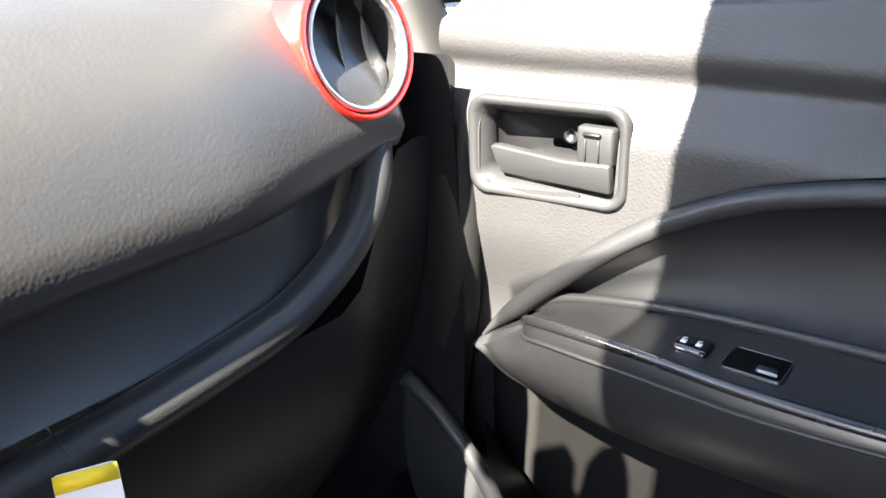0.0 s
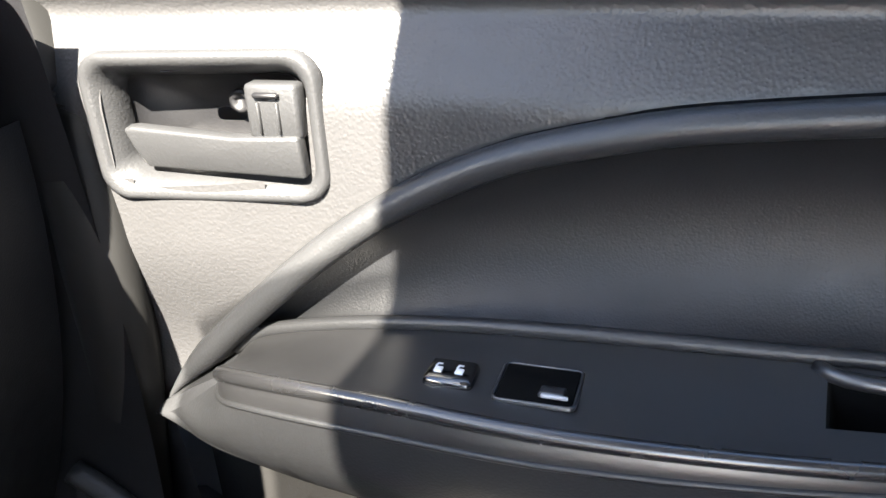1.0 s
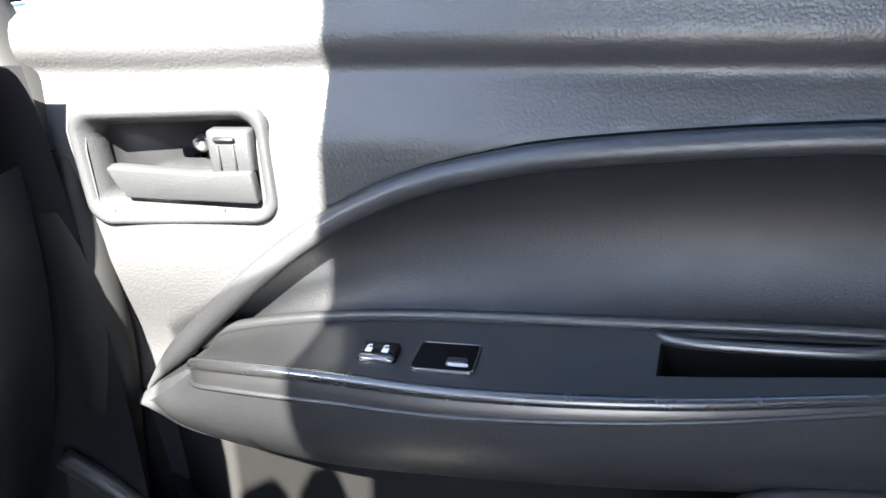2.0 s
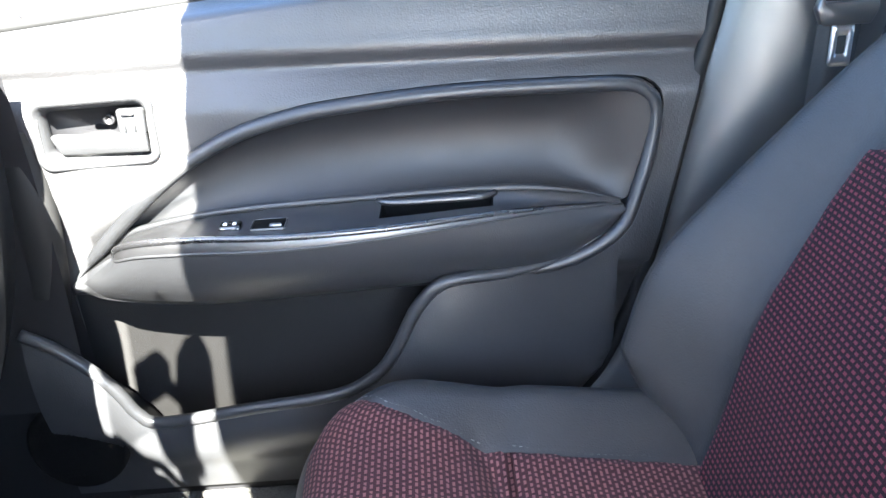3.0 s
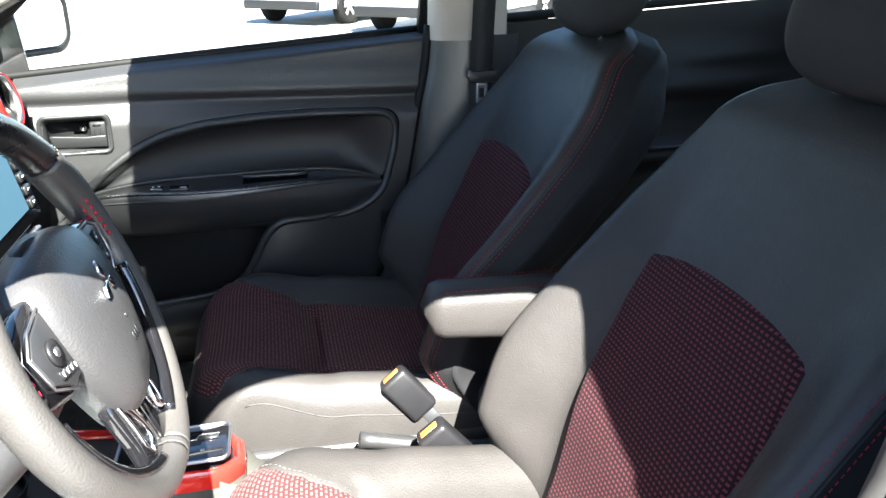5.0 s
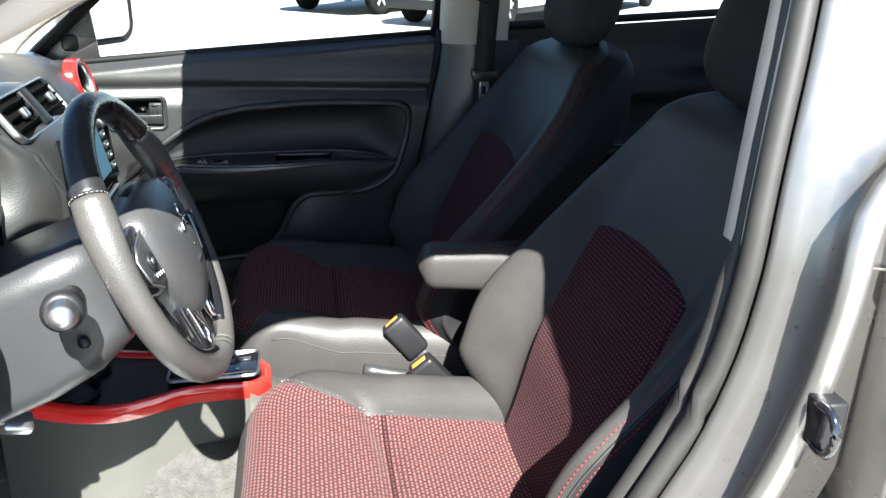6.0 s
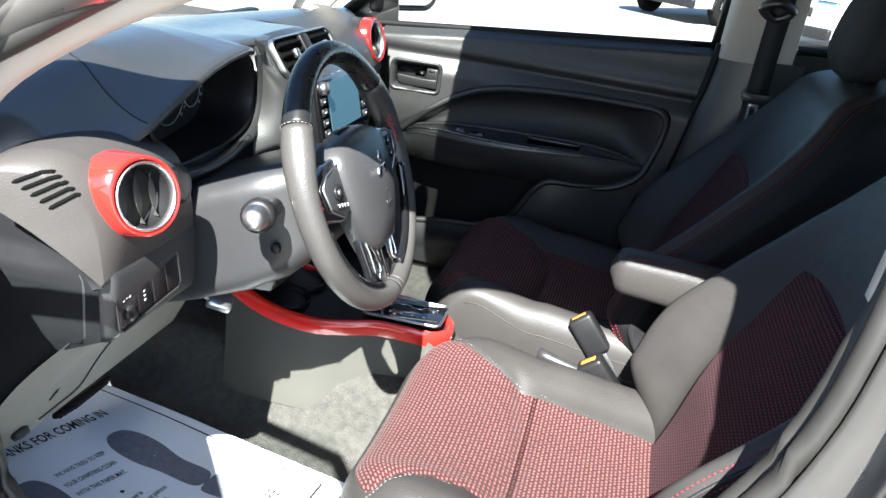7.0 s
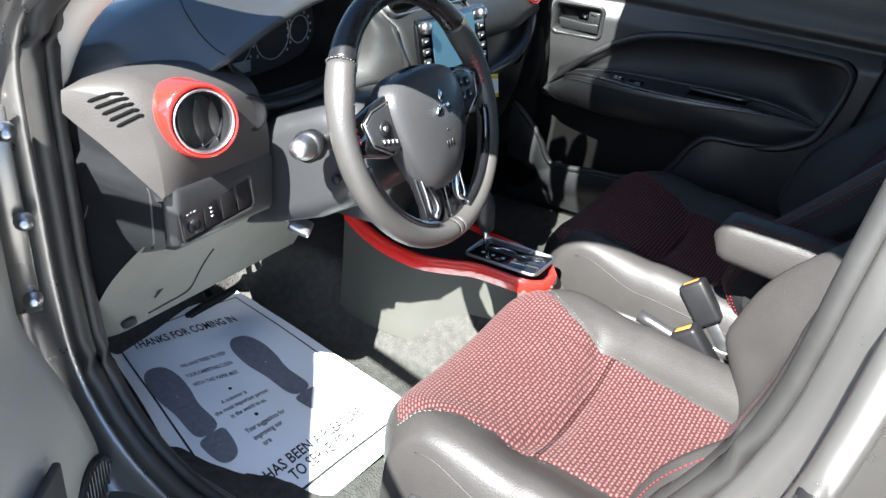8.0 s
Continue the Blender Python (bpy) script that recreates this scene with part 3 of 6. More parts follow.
            # faces in the pocket go to a mesh coloured dark for its shade
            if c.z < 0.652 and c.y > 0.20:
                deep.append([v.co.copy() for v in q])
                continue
            bm.faces.new(q)
    bmesh.ops.delete(bm, geom=[v for v in bm.verts if not v.link_faces], context="VERTS")
    add("door_panel", bm, M_GRAIN)
    back = bmesh.new()
    for q in deep:
        back.faces.new([back.verts.new(c) for c in q])
    bmesh.ops.remove_doubles(back, verts=back.verts, dist=0.0002)
    add("pocket_back", back, M_POCKET_SHADE, None, "back wall of the map pocket, its shade painted dark")
    # beads round the inset
    ring = arc[:int(len(arc) * 0.84)]
    face = lambda y, z: 0.684 - 0.022 * smooth(0.44, 0.62, y) * smooth(0.70, 0.80, z)
    add("inset_bead", tube([(face(q.y, q.z) - 0.004 - (face(q.y, q.z) - 0.667) * smooth(0.87, 0.68, q.z), q.y + 0.006 * smooth(-0.03, -0.06, q.y), q.z - 0.006 + 0.006 * smooth(0.86, 0.70, q.z)) for q in ring], [0.0080 * smooth(0.0, 0.05, min(k, len(ring) - 1 - k) / len(ring)) + 0.001 for k in range(len(ring))], 8, up=(1, 0, 0)), M_FINE, None, "raised moulding round the door inset")
    add("inset_groove", tube([(face(q.y, q.z) + 0.001 - (face(q.y, q.z) - 0.673) * smooth(0.80, 0.70, q.z), q.y - 0.003 * smooth(-0.02, -0.06, q.y), q.z + 0.001 - 0.003 * smooth(0.78, 0.70, q.z)) for q in ring], 0.0022, 8, up=(1, 0, 0)), M_SHADE_BLACK)

    upper = spline([(0, 0.640, 0.684), (0, 0.594, 0.735), (0, 0.51, 0.81), (0, 0.436, 0.852), (0, 0.368, 0.872), (0, 0.301, 0.882), (0, 0.169, 0.891), (0, 0.038, 0.891), (0, -0.040, 0.888), (0, -0.066, 0.876), (0, -0.074, 0.852), (0, -0.066, 0.79), (0, -0.052, 0.750)], 90)
    arm_back = spline([(0, 0.590, 0.722), (0, 0.560, 0.740), (0, 0.452, 0.757), (0, 0.272, 0.764), (0, 0.12, 0.766), (0, 0.037, 0.758), (0, -0.030, 0.742)], 90)
    edge_line = spline([(0.650, 0.585, 0.722), (0.625, 0.570, 0.742), (0.608, 0.535, 0.754), (0.602, 0.47, 0.757), (0.602, 0.376, 0.753), (0.612, 0.255, 0.752), (0.640, 0.11, 0.751), (0.668, -0.030, 0.741)], 90)
    low_line = spline([(0.650, 0.588, 0.716), (0.622, 0.572, 0.724), (0.604, 0.538, 0.735), (0.598, 0.47, 0.737), (0.598, 0.376, 0.735), (0.608, 0.255, 0.738), (0.636, 0.11, 0.742), (0.668, -0.032, 0.738)], 90)
    bottom = spline([(0.656, 0.645, 0.676), (0.648, 0.60, 0.662), (0.640, 0.53, 0.655), (0.638, 0.45, 0.652), (0.642, 0.30, 0.655), (0.652, 0.182, 0.658), (0.660, 0.065, 0.662), (0.672, 0.001, 0.686), (0.678, -0.040, 0.722)], 90)
    rows = []
    for k in range(21):
        v = k / 20
        r = []
        for a, b in zip(upper, arm_back):
            q = a.lerp(b, v)
            depth = 0.027 * math.sin(math.pi * min(1, v * 1.0)) ** 0.6 * smooth(0.0, 0.12, (a - b).length) * smooth(-0.08, 0.06, q.y)
            r.append((0.674 + depth - 0.002 * v, q.y, q.z))
        rows.append(r)
    # darker colour carries the shade that lies on the inset
    add("inset", sheet(rows), M_SHADED_PLASTIC, None, "fine-textured concave door inset")
    grid = [[Vector((0.672, b.y, b.z)).lerp(e, v) + Vector((0, 0, -0.003 * math.sin(math.pi * v))) for b, e in zip(spline(arm_back, 160), spline(edge_line, 160))] for v in np.linspace(0, 1, 25)]
    r0, r1 = 3, 16
    c0 = min(range(160), key=lambda k: abs(grid[r0][k].y - 0.262))
    c1 = min(range(160), key=lambda k: abs(grid[r0][k].y - 0.128))
    bm = sheet(grid)
    bm.faces.ensure_lookup_table()
    bmesh.ops.delete(bm, geom=[bm.faces[i * 159 + j] for i in range(r0, r1) for j in range(c0, c1)], context="FACES")
    add("armrest_top", bm, M_SMOOTH, None, "smooth black armrest top with window switches")
    around = [grid[r0][j] for j in range(c0, c1)] + [grid[i][c1] for i in range(r0, r1)] + [grid[r1][j] for j in range(c1, c0, -1)] + [grid[i][c0] for i in range(r1, r0, -1)]
    mid_cup = sum(around, Vector()) / len(around)
    # cup walls in near-black, painting in the shade of the recess
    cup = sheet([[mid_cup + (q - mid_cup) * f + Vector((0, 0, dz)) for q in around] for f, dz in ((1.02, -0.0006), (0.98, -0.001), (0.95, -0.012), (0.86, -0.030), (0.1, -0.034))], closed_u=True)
    add("pull_cup", cup, M_SHADE_BLACK, None, "pull cup in the armrest with its shade painted near-black")
    add("armrest_bead", tube([(0.671, b.y, b.z + 0.002) for b in arm_back], [0.001 + 0.0035 * smooth(-0.03, 0.08, b.y) for b in arm_back], 8), M_FINE)
    add("armrest_edge", tube([(e.x + 0.0005, e.y, e.z - 0.0042) for e in spline(edge_line, 180)], [0.0012 + 0.0033 * smooth(-0.02, 0.16, e.y) for e in spline(edge_line, 180)], 10), M_EDGE, None, "rounded black armrest edge")
    rows = [[e.lerp(l, 0.2 + 0.8 * v) - Vector((0.001 * math.sin(math.pi * v), 0, 0)) for e, l in zip(edge_line, low_line)] for v in np.linspace(0, 1, 6)]
    add("armrest_face", sheet(rows), M_SMOOTH)
    add("armrest_seam", tube(low_line, [0.0006 + 0.0014 * smooth(0.0, 0.16, q.y) for q in low_line], 6), M_FINE)
    nose_top = spline([(0.660, 0.646, 0.682), (0.652, 0.62, 0.700), (0.650, 0.60, 0.712), (0.650, 0.588, 0.718), (0.640, 0.580, 0.719), (0.622, 0.572, 0.723), (0.604, 0.538, 0.734)], 40)
    nose_bot = spline([(0.658, 0.646, 0.676), (0.649, 0.61, 0.663), (0.643, 0.56, 0.657), (0.640, 0.53, 0.655)], 40)
    add("armrest_nose", sheet([[a.lerp(b, v) - Vector((0.008 * math.sin(math.pi * v), 0, 0)) for a, b in zip(nose_top, nose_bot)] for v in np.linspace(0, 1, 8)]), M_FINE)
    shoulder = [Vector((0.674, 0.642, 0.684)).lerp(Vector((0.672, 0.588, 0.723)), v) for v in np.linspace(0, 1, 12)]
    add("armrest_shoulder", sheet([shoulder, spline(nose_top[:24], 12)]), M_FINE)
    rows = []
    for v in np.linspace(0, 1, 12):
        rows.append([l.lerp(b, v) - Vector((0.010 * math.sin(math.pi * v), 0, 0)) for l, b in zip(low_line, bottom)])
    rows.append([Vector((0.762 if b.y > 0.2 else 0.70, b.y, b.z + 0.004)) for b in bottom])
    add("armrest_side", sheet(rows), M_FINE, None, "padded lower side of the armrest")
    add("pull_grip", tube(spline([(0.668, 0.266, 0.762), (0.658, 0.250, 0.762), (0.655, 0.19, 0.763), (0.658, 0.14, 0.763), (0.668, 0.124, 0.764)], 20), 0.004, 8), M_SMOOTH, None, "slot grip of the door pull")
    # switches
    sw = add("lock_switch", box((0.020, 0.026, 0.009), 0.003, 2, pose(0.630, 0.436, 0.7545, 0, -4, 0)), M_GLOSS, None, "black door lock rocker with white symbols")
    for y in (0.442, 0.431):
        b = box((0.0045, 0.0042, 0.0012), 0.0004, 1, pose(0.628, y, 0.7592))
        bmesh.ops.translate(b, vec=-base, verts=b.verts)
        part("symbol", b, M_WHITE, sw)
        b = tube([(0.6305, y + 0.0018, 0.7592), (0.633, y + 0.0014, 0.7592), (0.633, y - 0.001, 0.7592)], 0.0006, 5)
        bmesh.ops.translate(b, vec=-base, verts=b.verts)
        part("symbol", b, M_WHITE, sw)
    m = pose(0.632, 0.392, 0.7575, 0, 0, 90)
    ws = add("window_switch", ring_frame(round_rect(0.041, 0.033, 0.004), round_rect(0.038, 0.030, 0.003), 0.002, m @ pose(0, 0, -0.002)), M_SMOOTH, None, "black window switch bezel")
    for nm, bmx, mt in (("well", box((0.029, 0.037, 0.002), 0.0005, 1, pose(0.632, 0.392, 0.7548)), M_SHADE_BLACK), ("rocker", box((0.010, 0.013, 0.005), 0.0015, 2, pose(0.626, 0.384, 0.7550, 0, 12, 0)), M_SMOOTH), ("rocker_edge", box((0.002, 0.013, 0.002), 0.0005, 1, pose(0.620, 0.382, 0.7578)), M_DIAL)):
        bmesh.ops.translate(bmx, vec=-base, verts=bmx.verts)
        part(nm, bmx, mt, ws)
    # inner handle
    hc = (0.6662, 0.582, 0.866)
    m = Matrix(((0, 0, -1, hc[0]), (1, 0, 0, hc[1]), (0, 1, 0, hc[2]), (0, 0, 0, 1))) @ Matrix.Diagonal((0.93, 0.93, 1.0, 1.0))
    big, small = round_rect(0.137, 0.083, 0.016), round_rect(0.110, 0.054, 0.010)
    between = lambda f: [((1 - f) * a[0] + f * b[0], (1 - f) * a[1] + f * b[1]) for a, b in zip(big, small)]

    def skin_x(y, z):
        crease = 0.916 + 0.014 * y
        return 0.700 - 0.016 * smooth(crease, crease - 0.05, z) - 0.022 * smooth(0.44, 0.62, y) * smooth(0.70, 0.80, z)

    bez = add("handle_bezel", sheet([[Vector((skin_x(hc[1] + x, min(hc[2] + y, 0.876)) - z, hc[1] + x, hc[2] + y)) for x, y in o] for o, z in ((big, -0.003), (between(0.04), 0.0030), (between(0.25), 0.0040), (between(0.5), 0.0018), (between(0.8), -0.0050), (small, -0.011), (small, -0.019))], closed_u=True), M_FINE, None, "grained bezel of the inner door handle")

    def sub(name, bm_, mat, label=""):
        bmesh.ops.translate(bm_, vec=-base, verts=bm_.verts)
        part(name, bm_, mat, bez, label)

    rows = [[m @ Vector((x, y, z)) for x, y in o] for o, z in ((round_rect(0.121, 0.059, 0.010), -0.013), (round_rect(0.114, 0.052, 0.010), -0.028), (round_rect(0.02, 0.008, 0.003), -0.030))]
    sub("cup", sheet(rows, closed_u=True), M_BLACK)
    sub("lever", prism([(-0.0625, -0.027), (0.044, -0.025), (0.050, -0.014), (0.054, 0.0), (0.046, 0.001), (-0.02, -0.003), (-0.0625, -0.001)], 0.009, m @ pose(0, 0, -0.006, 8, 0, 0), 0.002), M_FINE, "pale sunlit pull lever")
    sub("lock_tab", box((0.033, 0.032, 0.012), 0.003, 2, m @ pose(-0.0470, 0.011, -0.006)), M_FINE, "sliding lock tab")
    sub("lock_rib", box((0.016, 0.003, 0.004), 0.001, 1, m @ pose(-0.0455, 0.021, 0.001)), M_BLACK)
    for dx in (-0.006, 0.006):
        sub("lock_rib", box((0.0016, 0.018, 0.003), 0.0006, 1, m @ pose(-0.0455 + dx, 0.008, 0.0005)), M_FINE)
    sub("screw", lathe([(0.0, 0.0), (0.0075, 0.0), (0.0075, 0.004), (0.005, 0.005), (0.004, 0.002), (0.0, 0.002)], 14, m @ pose(-0.012, 0.010, -0.027)), M_BLACK)
    # map pocket
    lip += [(0.111, 0.664), (0.054, 0.672), (0.005, 0.692), (-0.029, 0.723)]
    lipc = spline([(0.640 + 0.030 * smooth(0.20, -0.03, y), y, z) for y, z in lip], 110)
    rows = []
    for v in np.linspace(0, 1, 18):
        r = []
        for q in lipc:
            z = q.z + (0.350 - q.z) * v
            r.append(Vector((q.x - 0.010 * math.sin(math.pi * min(1, v * 1.6)) * smooth(0.0, 0.25, q.y) + 0.03 * v * v, max(q.y, curve_at(rear, z) + 0.004), z)))
        rows.append(r)
    add("pocket_front", sheet(rows), M_FINE, None, "front wall of the map pocket and plain lower rear panel")
    add("pocket_lip", tube(lipc, [0.0085 - 0.005 * smooth(0.16, -0.02, q.y) for q in lipc], 10), M_FINE, None, "rolled lip of the map pocket")
    ms = axes((0.645, 0.690, 0.452), (-1, 0, 0.05))
    sp = add("speaker_grille", lathe([(0.0, 0.0), (0.058, 0.0), (0.062, 0.004), (0.067, 0.001), (0.067, -0.02), (0.0, -0.02)], 40, ms), M_SHADE_BLACK, None, "round perforated speaker grille")
    holes = bmesh.new()
    for i in range(-9, 10):
        for j in range(-9, 10):
            x, y = (i + 0.5 * (j % 2)) * 0.006, j * 0.0053
            if x * x + y * y < 0.054 ** 2:
                bmesh.ops.create_circle(holes, cap_ends=True, segments=6, radius=0.0018, matrix=ms @ pose(x, y, 0.0006))
    bmesh.ops.translate(holes, vec=-base, verts=holes.verts)
    part("perforation", holes, M_SHADE_BLACK, sp)
    # black for the shade down inside the pocket
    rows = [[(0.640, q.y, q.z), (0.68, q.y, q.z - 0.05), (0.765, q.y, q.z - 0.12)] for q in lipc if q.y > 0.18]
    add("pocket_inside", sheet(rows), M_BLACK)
    # outer skin, window, mirror
    rows = [[(0.80 + 0.03 * math.sin(math.pi * v), y, 0.30 + (sill(y) - 0.32) * v) for y in np.linspace(-0.16, 0.83, 12)] for v in np.linspace(0, 1, 10)]
    add("outer_skin", sheet(rows), M_PAINT)
    rows = [[(x, y, sill(y) - 0.010) for x in (0.728, 0.76, 0.80)] for y in np.linspace(-0.14, 0.80, 12)]
    add("sill_top", sheet(rows), M_RUBBER)
    add("window_seal", tube([(0.748, y, sill(y) + 0.002) for y in np.linspace(-0.14, 0.84, 14)], 0.009, 8), M_RUBBER)
    rows = [[(0.752 - 0.30 * (z - 1.0), curve_at([(1.0, 0.80), (1.40, 0.20)], z) * u + (-0.135) * (1 - u), z) for u in np.linspace(0, 1, 8)] for z in np.linspace(1.0, 1.37, 8)]
    add("window_pane", sheet(rows), M_GLASS)
    add("window_frame", tube([(0.748, -0.145, 1.03), (0.70, -0.150, 1.20), (0.645, -0.155, 1.375), (0.63, 0.16, 1.385), (0.665, 0.42, 1.27), (0.70, 0.64, 1.14), (0.735, 0.82, 0.985)], 0.014, 8), M_RUBBER)
    # mirror sail and door mirror
    add("mirror_sail", prism([(-0.060, 0.010), (0.130, 0.010), (0.085, 0.055), (-0.045, 0.165)], 0.012, Matrix(((0, 0, 1, 0.742), (1, 0, 0, 0.725), (0, 1, 0, 0.962), (0, 0, 0, 1))), 0.003), M_SMOOTH, None, "black sail panel behind the mirror")
    mc = pose(0.905, 0.705, 1.075, 0, 0, -30)
    house = add("mirror_housing", solid_loft([[mc @ Vector((x * s, d, y * s)) for x, y in round_rect(0.19, 0.135, 0.045, 8)] for d, s in ((-0.03, 1.0), (-0.012, 1.03), (0.03, 0.95), (0.06, 0.75), (0.075, 0.4))]), M_PAINT, None, "grey painted door mirror housing")
    b = prism(round_rect(0.172, 0.118, 0.038, 8), 0.003, mc @ Matrix(((1, 0, 0, 0), (0, 0, 1, -0.0345), (0, 1, 0, 0), (0, 0, 0, 1))))
    bmesh.ops.translate(b, vec=-base, verts=b.verts)
    part("mirror_glass", b, M_MIRROR, house, "", False)
    b = ring_frame(round_rect(0.202, 0.148, 0.050, 8), round_rect(0.168, 0.112, 0.036, 8), 0.014, mc @ Matrix(((1, 0, 0, 0), (0, 0, -1, -0.034), (0, 1, 0, 0), (0, 0, 0, 1))))
    bmesh.ops.translate(b, vec=-base, verts=b.verts)
    part("mirror_rim", b, M_BLACK, house)
    add("mirror_arm", box((0.12, 0.06, 0.06), 0.018, 3, pose(0.80, 0.730, 1.022)), M_BLACK)
    return door


build_passenger_door()


def build_door_seal():
    """Dark weatherstrip and sill at the front edge of the passenger door."""
    p = spline([(0.690, 0.735, 0.985), (0.686, 0.712, 0.94), (0.676, 0.692, 0.90), (0.668, 0.678, 0.85), (0.664, 0.672, 0.78), (0.668, 0.680, 0.70), (0.672, 0.70, 0.60), (0.675, 0.72, 0.45)], 30)
    tagged(link("door_seal", tube(p, 0.028, 10, flat=0.7), M_RUBBER), "thick black weatherstrip beside the passenger door", "weatherstrip", kind="structure")


build_door_seal()


def build_passenger_b_pillar():
    rows = []
    for k in range(25):
        z = 0.36 + 0.68 * k / 24
        y = curve_at([(0.36, 0.08), (0.441, 0.006), (0.496, -0.040), (0.598, -0.082), (0.694, -0.107), (0.805, -0.129), (0.893, -0.146), (0.969, -0.163), (1.05, -0.172)], z)
        rows.append([(0.712, y + 0.022, z), (0.690, y + 0.012, z), (0.680, y - 0.004, z), (0.672, y - 0.03, z), (0.660, y - 0.075, z), (0.662, y - 0.14, z), (0.690, y - 0.18, z)])
    tagged(link("pillar_trim", sheet(rows), M_PILLAR), "dark satin lower trim of the passenger side centre pillar", "pillar trim", kind="structure")
    rows = []
    for k in range(14):
        z = 1.030 + 0.36 * k / 13
        dx = -lean(z)
        rows.append([(0.715 + dx, -0.150, z), (0.685 + dx, -0.156, z), (0.668 + dx, -0.172, z), (0.664 + dx, -0.215, z), (0.664 + dx, -0.26, z), (0.675 + dx, -0.315, z), (0.71 + dx, -0.322, z)])
    tagged(link("pillar_trim", sheet(rows), M_BEIGE), "pale beige upper trim of the passenger side centre pillar", "pillar trim", kind="structure")
    p = spline([(0.704, -0.152, 1.06), (0.702, -0.141, 0.969), (0.700, -0.124, 0.893), (0.698, -0.107, 0.805), (0.697, -0.085, 0.694), (0.696, -0.060, 0.598), (0.695, -0.018, 0.496), (0.694, 0.028, 0.441), (0.69, 0.10, 0.40)], 40)
    tagged(link("door_seal", tube(p, 0.010, 8), M_RUBBER), "black rubber strip between passenger door and pillar", "weatherstrip", kind="structure")
    # belt
    belt = thing("seat_belt", "black seat belt webbing with steel tongue on the passenger side pillar", "seat belt", (0.62, -0.242, 0.55))
    b = Vector((0.62, -0.262, 0.55))
    p = spline([(0.555, -0.270, 1.33), (0.585, -0.270, 1.20), (0.612, -0.270, 1.08), (0.628, -0.270, 0.98), (0.638, -0.270, 0.85), (0.645, -0.272, 0.60), (0.65, -0.275, 0.42)], 30)
    rows = [[q - b + Vector((0, dy, 0)) + Vector((dx, 0, 0)) for dx, dy in ((0, -0.024), (-0.0012, 0), (0, 0.024), (0.0012, 0.0))] for q in p]
    part("webbing", solid_loft(rows), M_WEB, belt)
    part("guide", tube(spline([(0.590, -0.295, 1.16), (0.578, -0.262, 1.175), (0.590, -0.229, 1.16), (0.60, -0.262, 1.14)], 20, True), 0.010, 8, closed=True), M_SMOOTH, belt).location = -b
    tongue = part("tongue", prism([(-0.034, 0.010), (-0.030, 0.024), (-0.024, 0.018), (0.024, 0.018), (0.030, 0.024), (0.034, 0.010), (0.026, -0.006), (-0.026, -0.006)], 0.012, Matrix(((0, 0, -1, 0.628 - b.x), (1, 0, 0, -0.270 - b.y), (0, 1, 0, 0.952 - b.z), (0, 0, 0, 1))), 0.002), M_SMOOTH, belt, "black tongue housing")
    outer, inner = round_rect(0.024, 0.046, 0.004), round_rect(0.011, 0.020, 0.002)
    part("blade", ring_frame(outer, inner, 0.003, Matrix(((0, 0, -1, 0.622 - b.x), (1, 0, 0, -0.270 - b.y), (0, 1, 0, 0.924 - b.z), (0, 0, 0, 1)))), M_STEEL, tongue, "bright steel blade")


build_passenger_b_pillar()


def build_rear_interior():
    d = thing("rear_door", "grained closed rear door on the passenger side, shade in its colour", "car door", (0.70, -0.75, 0.35))
    b = Vector(d.location)
    rows = []
    for k in range(40):
        z = 0.36 + 0.72 * k / 39
        r = []
        for y in np.linspace(-0.33, -1.18, 40):
            s = 1.045 - 0.065 * (y + 0.12)
            zz = 0.36 + (s - 0.36) * k / 39
            x = 0.70 + 0.012 * smooth(0.95, 1.02, zz) - 0.016 * smooth(0.945, 0.90, zz) + 0.01 * math.exp(-((zz - 0.945) / 0.006) ** 2)
            x += 0.022 * smooth(0.78, 0.80, zz) * smooth(0.90, 0.875, zz) * smooth(-0.42, -0.5, y)
            x -= 0.05 * math.exp(-((zz - 0.755) / 0.022) ** 2) * smooth(-0.36, -0.5, y)
            r.append(Vector((x, y, zz)) - b)
        rows.append(r)
    # front door's plastic again, darkened for the shade in the rear
    part("door_panel", sheet(rows), M_SHADED_PLASTIC, d)
    part("outer_skin", sheet([[Vector((0.80 + 0.03 * math.sin(math.pi * v), y, 0.30 + 0.76 * v)) - b for y in np.linspace(-0.17, -1.25, 10)] for v in np.linspace(0, 1, 8)]), M_PAINT, d)
    part("window_seal", tube([Vector((0.735, y, 1.055 - 0.065 * (y + 0.12))) - b for y in np.linspace(-0.33, -1.2, 10)], 0.010, 8), M_RUBBER, d)
    part("armrest_strip", tube([Vector((0.652, y, 0.772)) - b for y in np.linspace(-0.48, -1.0, 10)], 0.006, 8), M_GLOSS, d)
    part("window_pane", sheet([[Vector((0.745 - 0.3 * (z - 1.05), y, z)) - b for y in np.linspace(-0.33, -1.15, 6)] for z in np.linspace(1.05, 1.37, 5)]), M_GLASS, d)
    bench = thing("rear_bench", "dark cloth rear bench seat", "rear seat", (0, -0.95, 0.36))
    part("cushion", box((1.28, 0.50, 0.20), 0.06, 4, pose(0, 0.02, 0.14)), M_VINYL_BLUE, bench)
    part("backrest", box((1.28, 0.16, 0.62), 0.06, 4, pose(0, -0.30, 0.48, -18, 0, 0)), M_VINYL_BLUE, bench)


build_rear_interior()


# ---- seats ----
CUSHION_LONG = [(-0.16, 0.505), (-0.08, 0.512), (0.02, 0.522), (0.10, 0.532), (0.14, 0.534), (0.20, 0.552), (0.26, 0.566), (0.31, 0.566), (0.345, 0.548), (0.368, 0.510), (0.374, 0.46), (0.368, 0.40)]
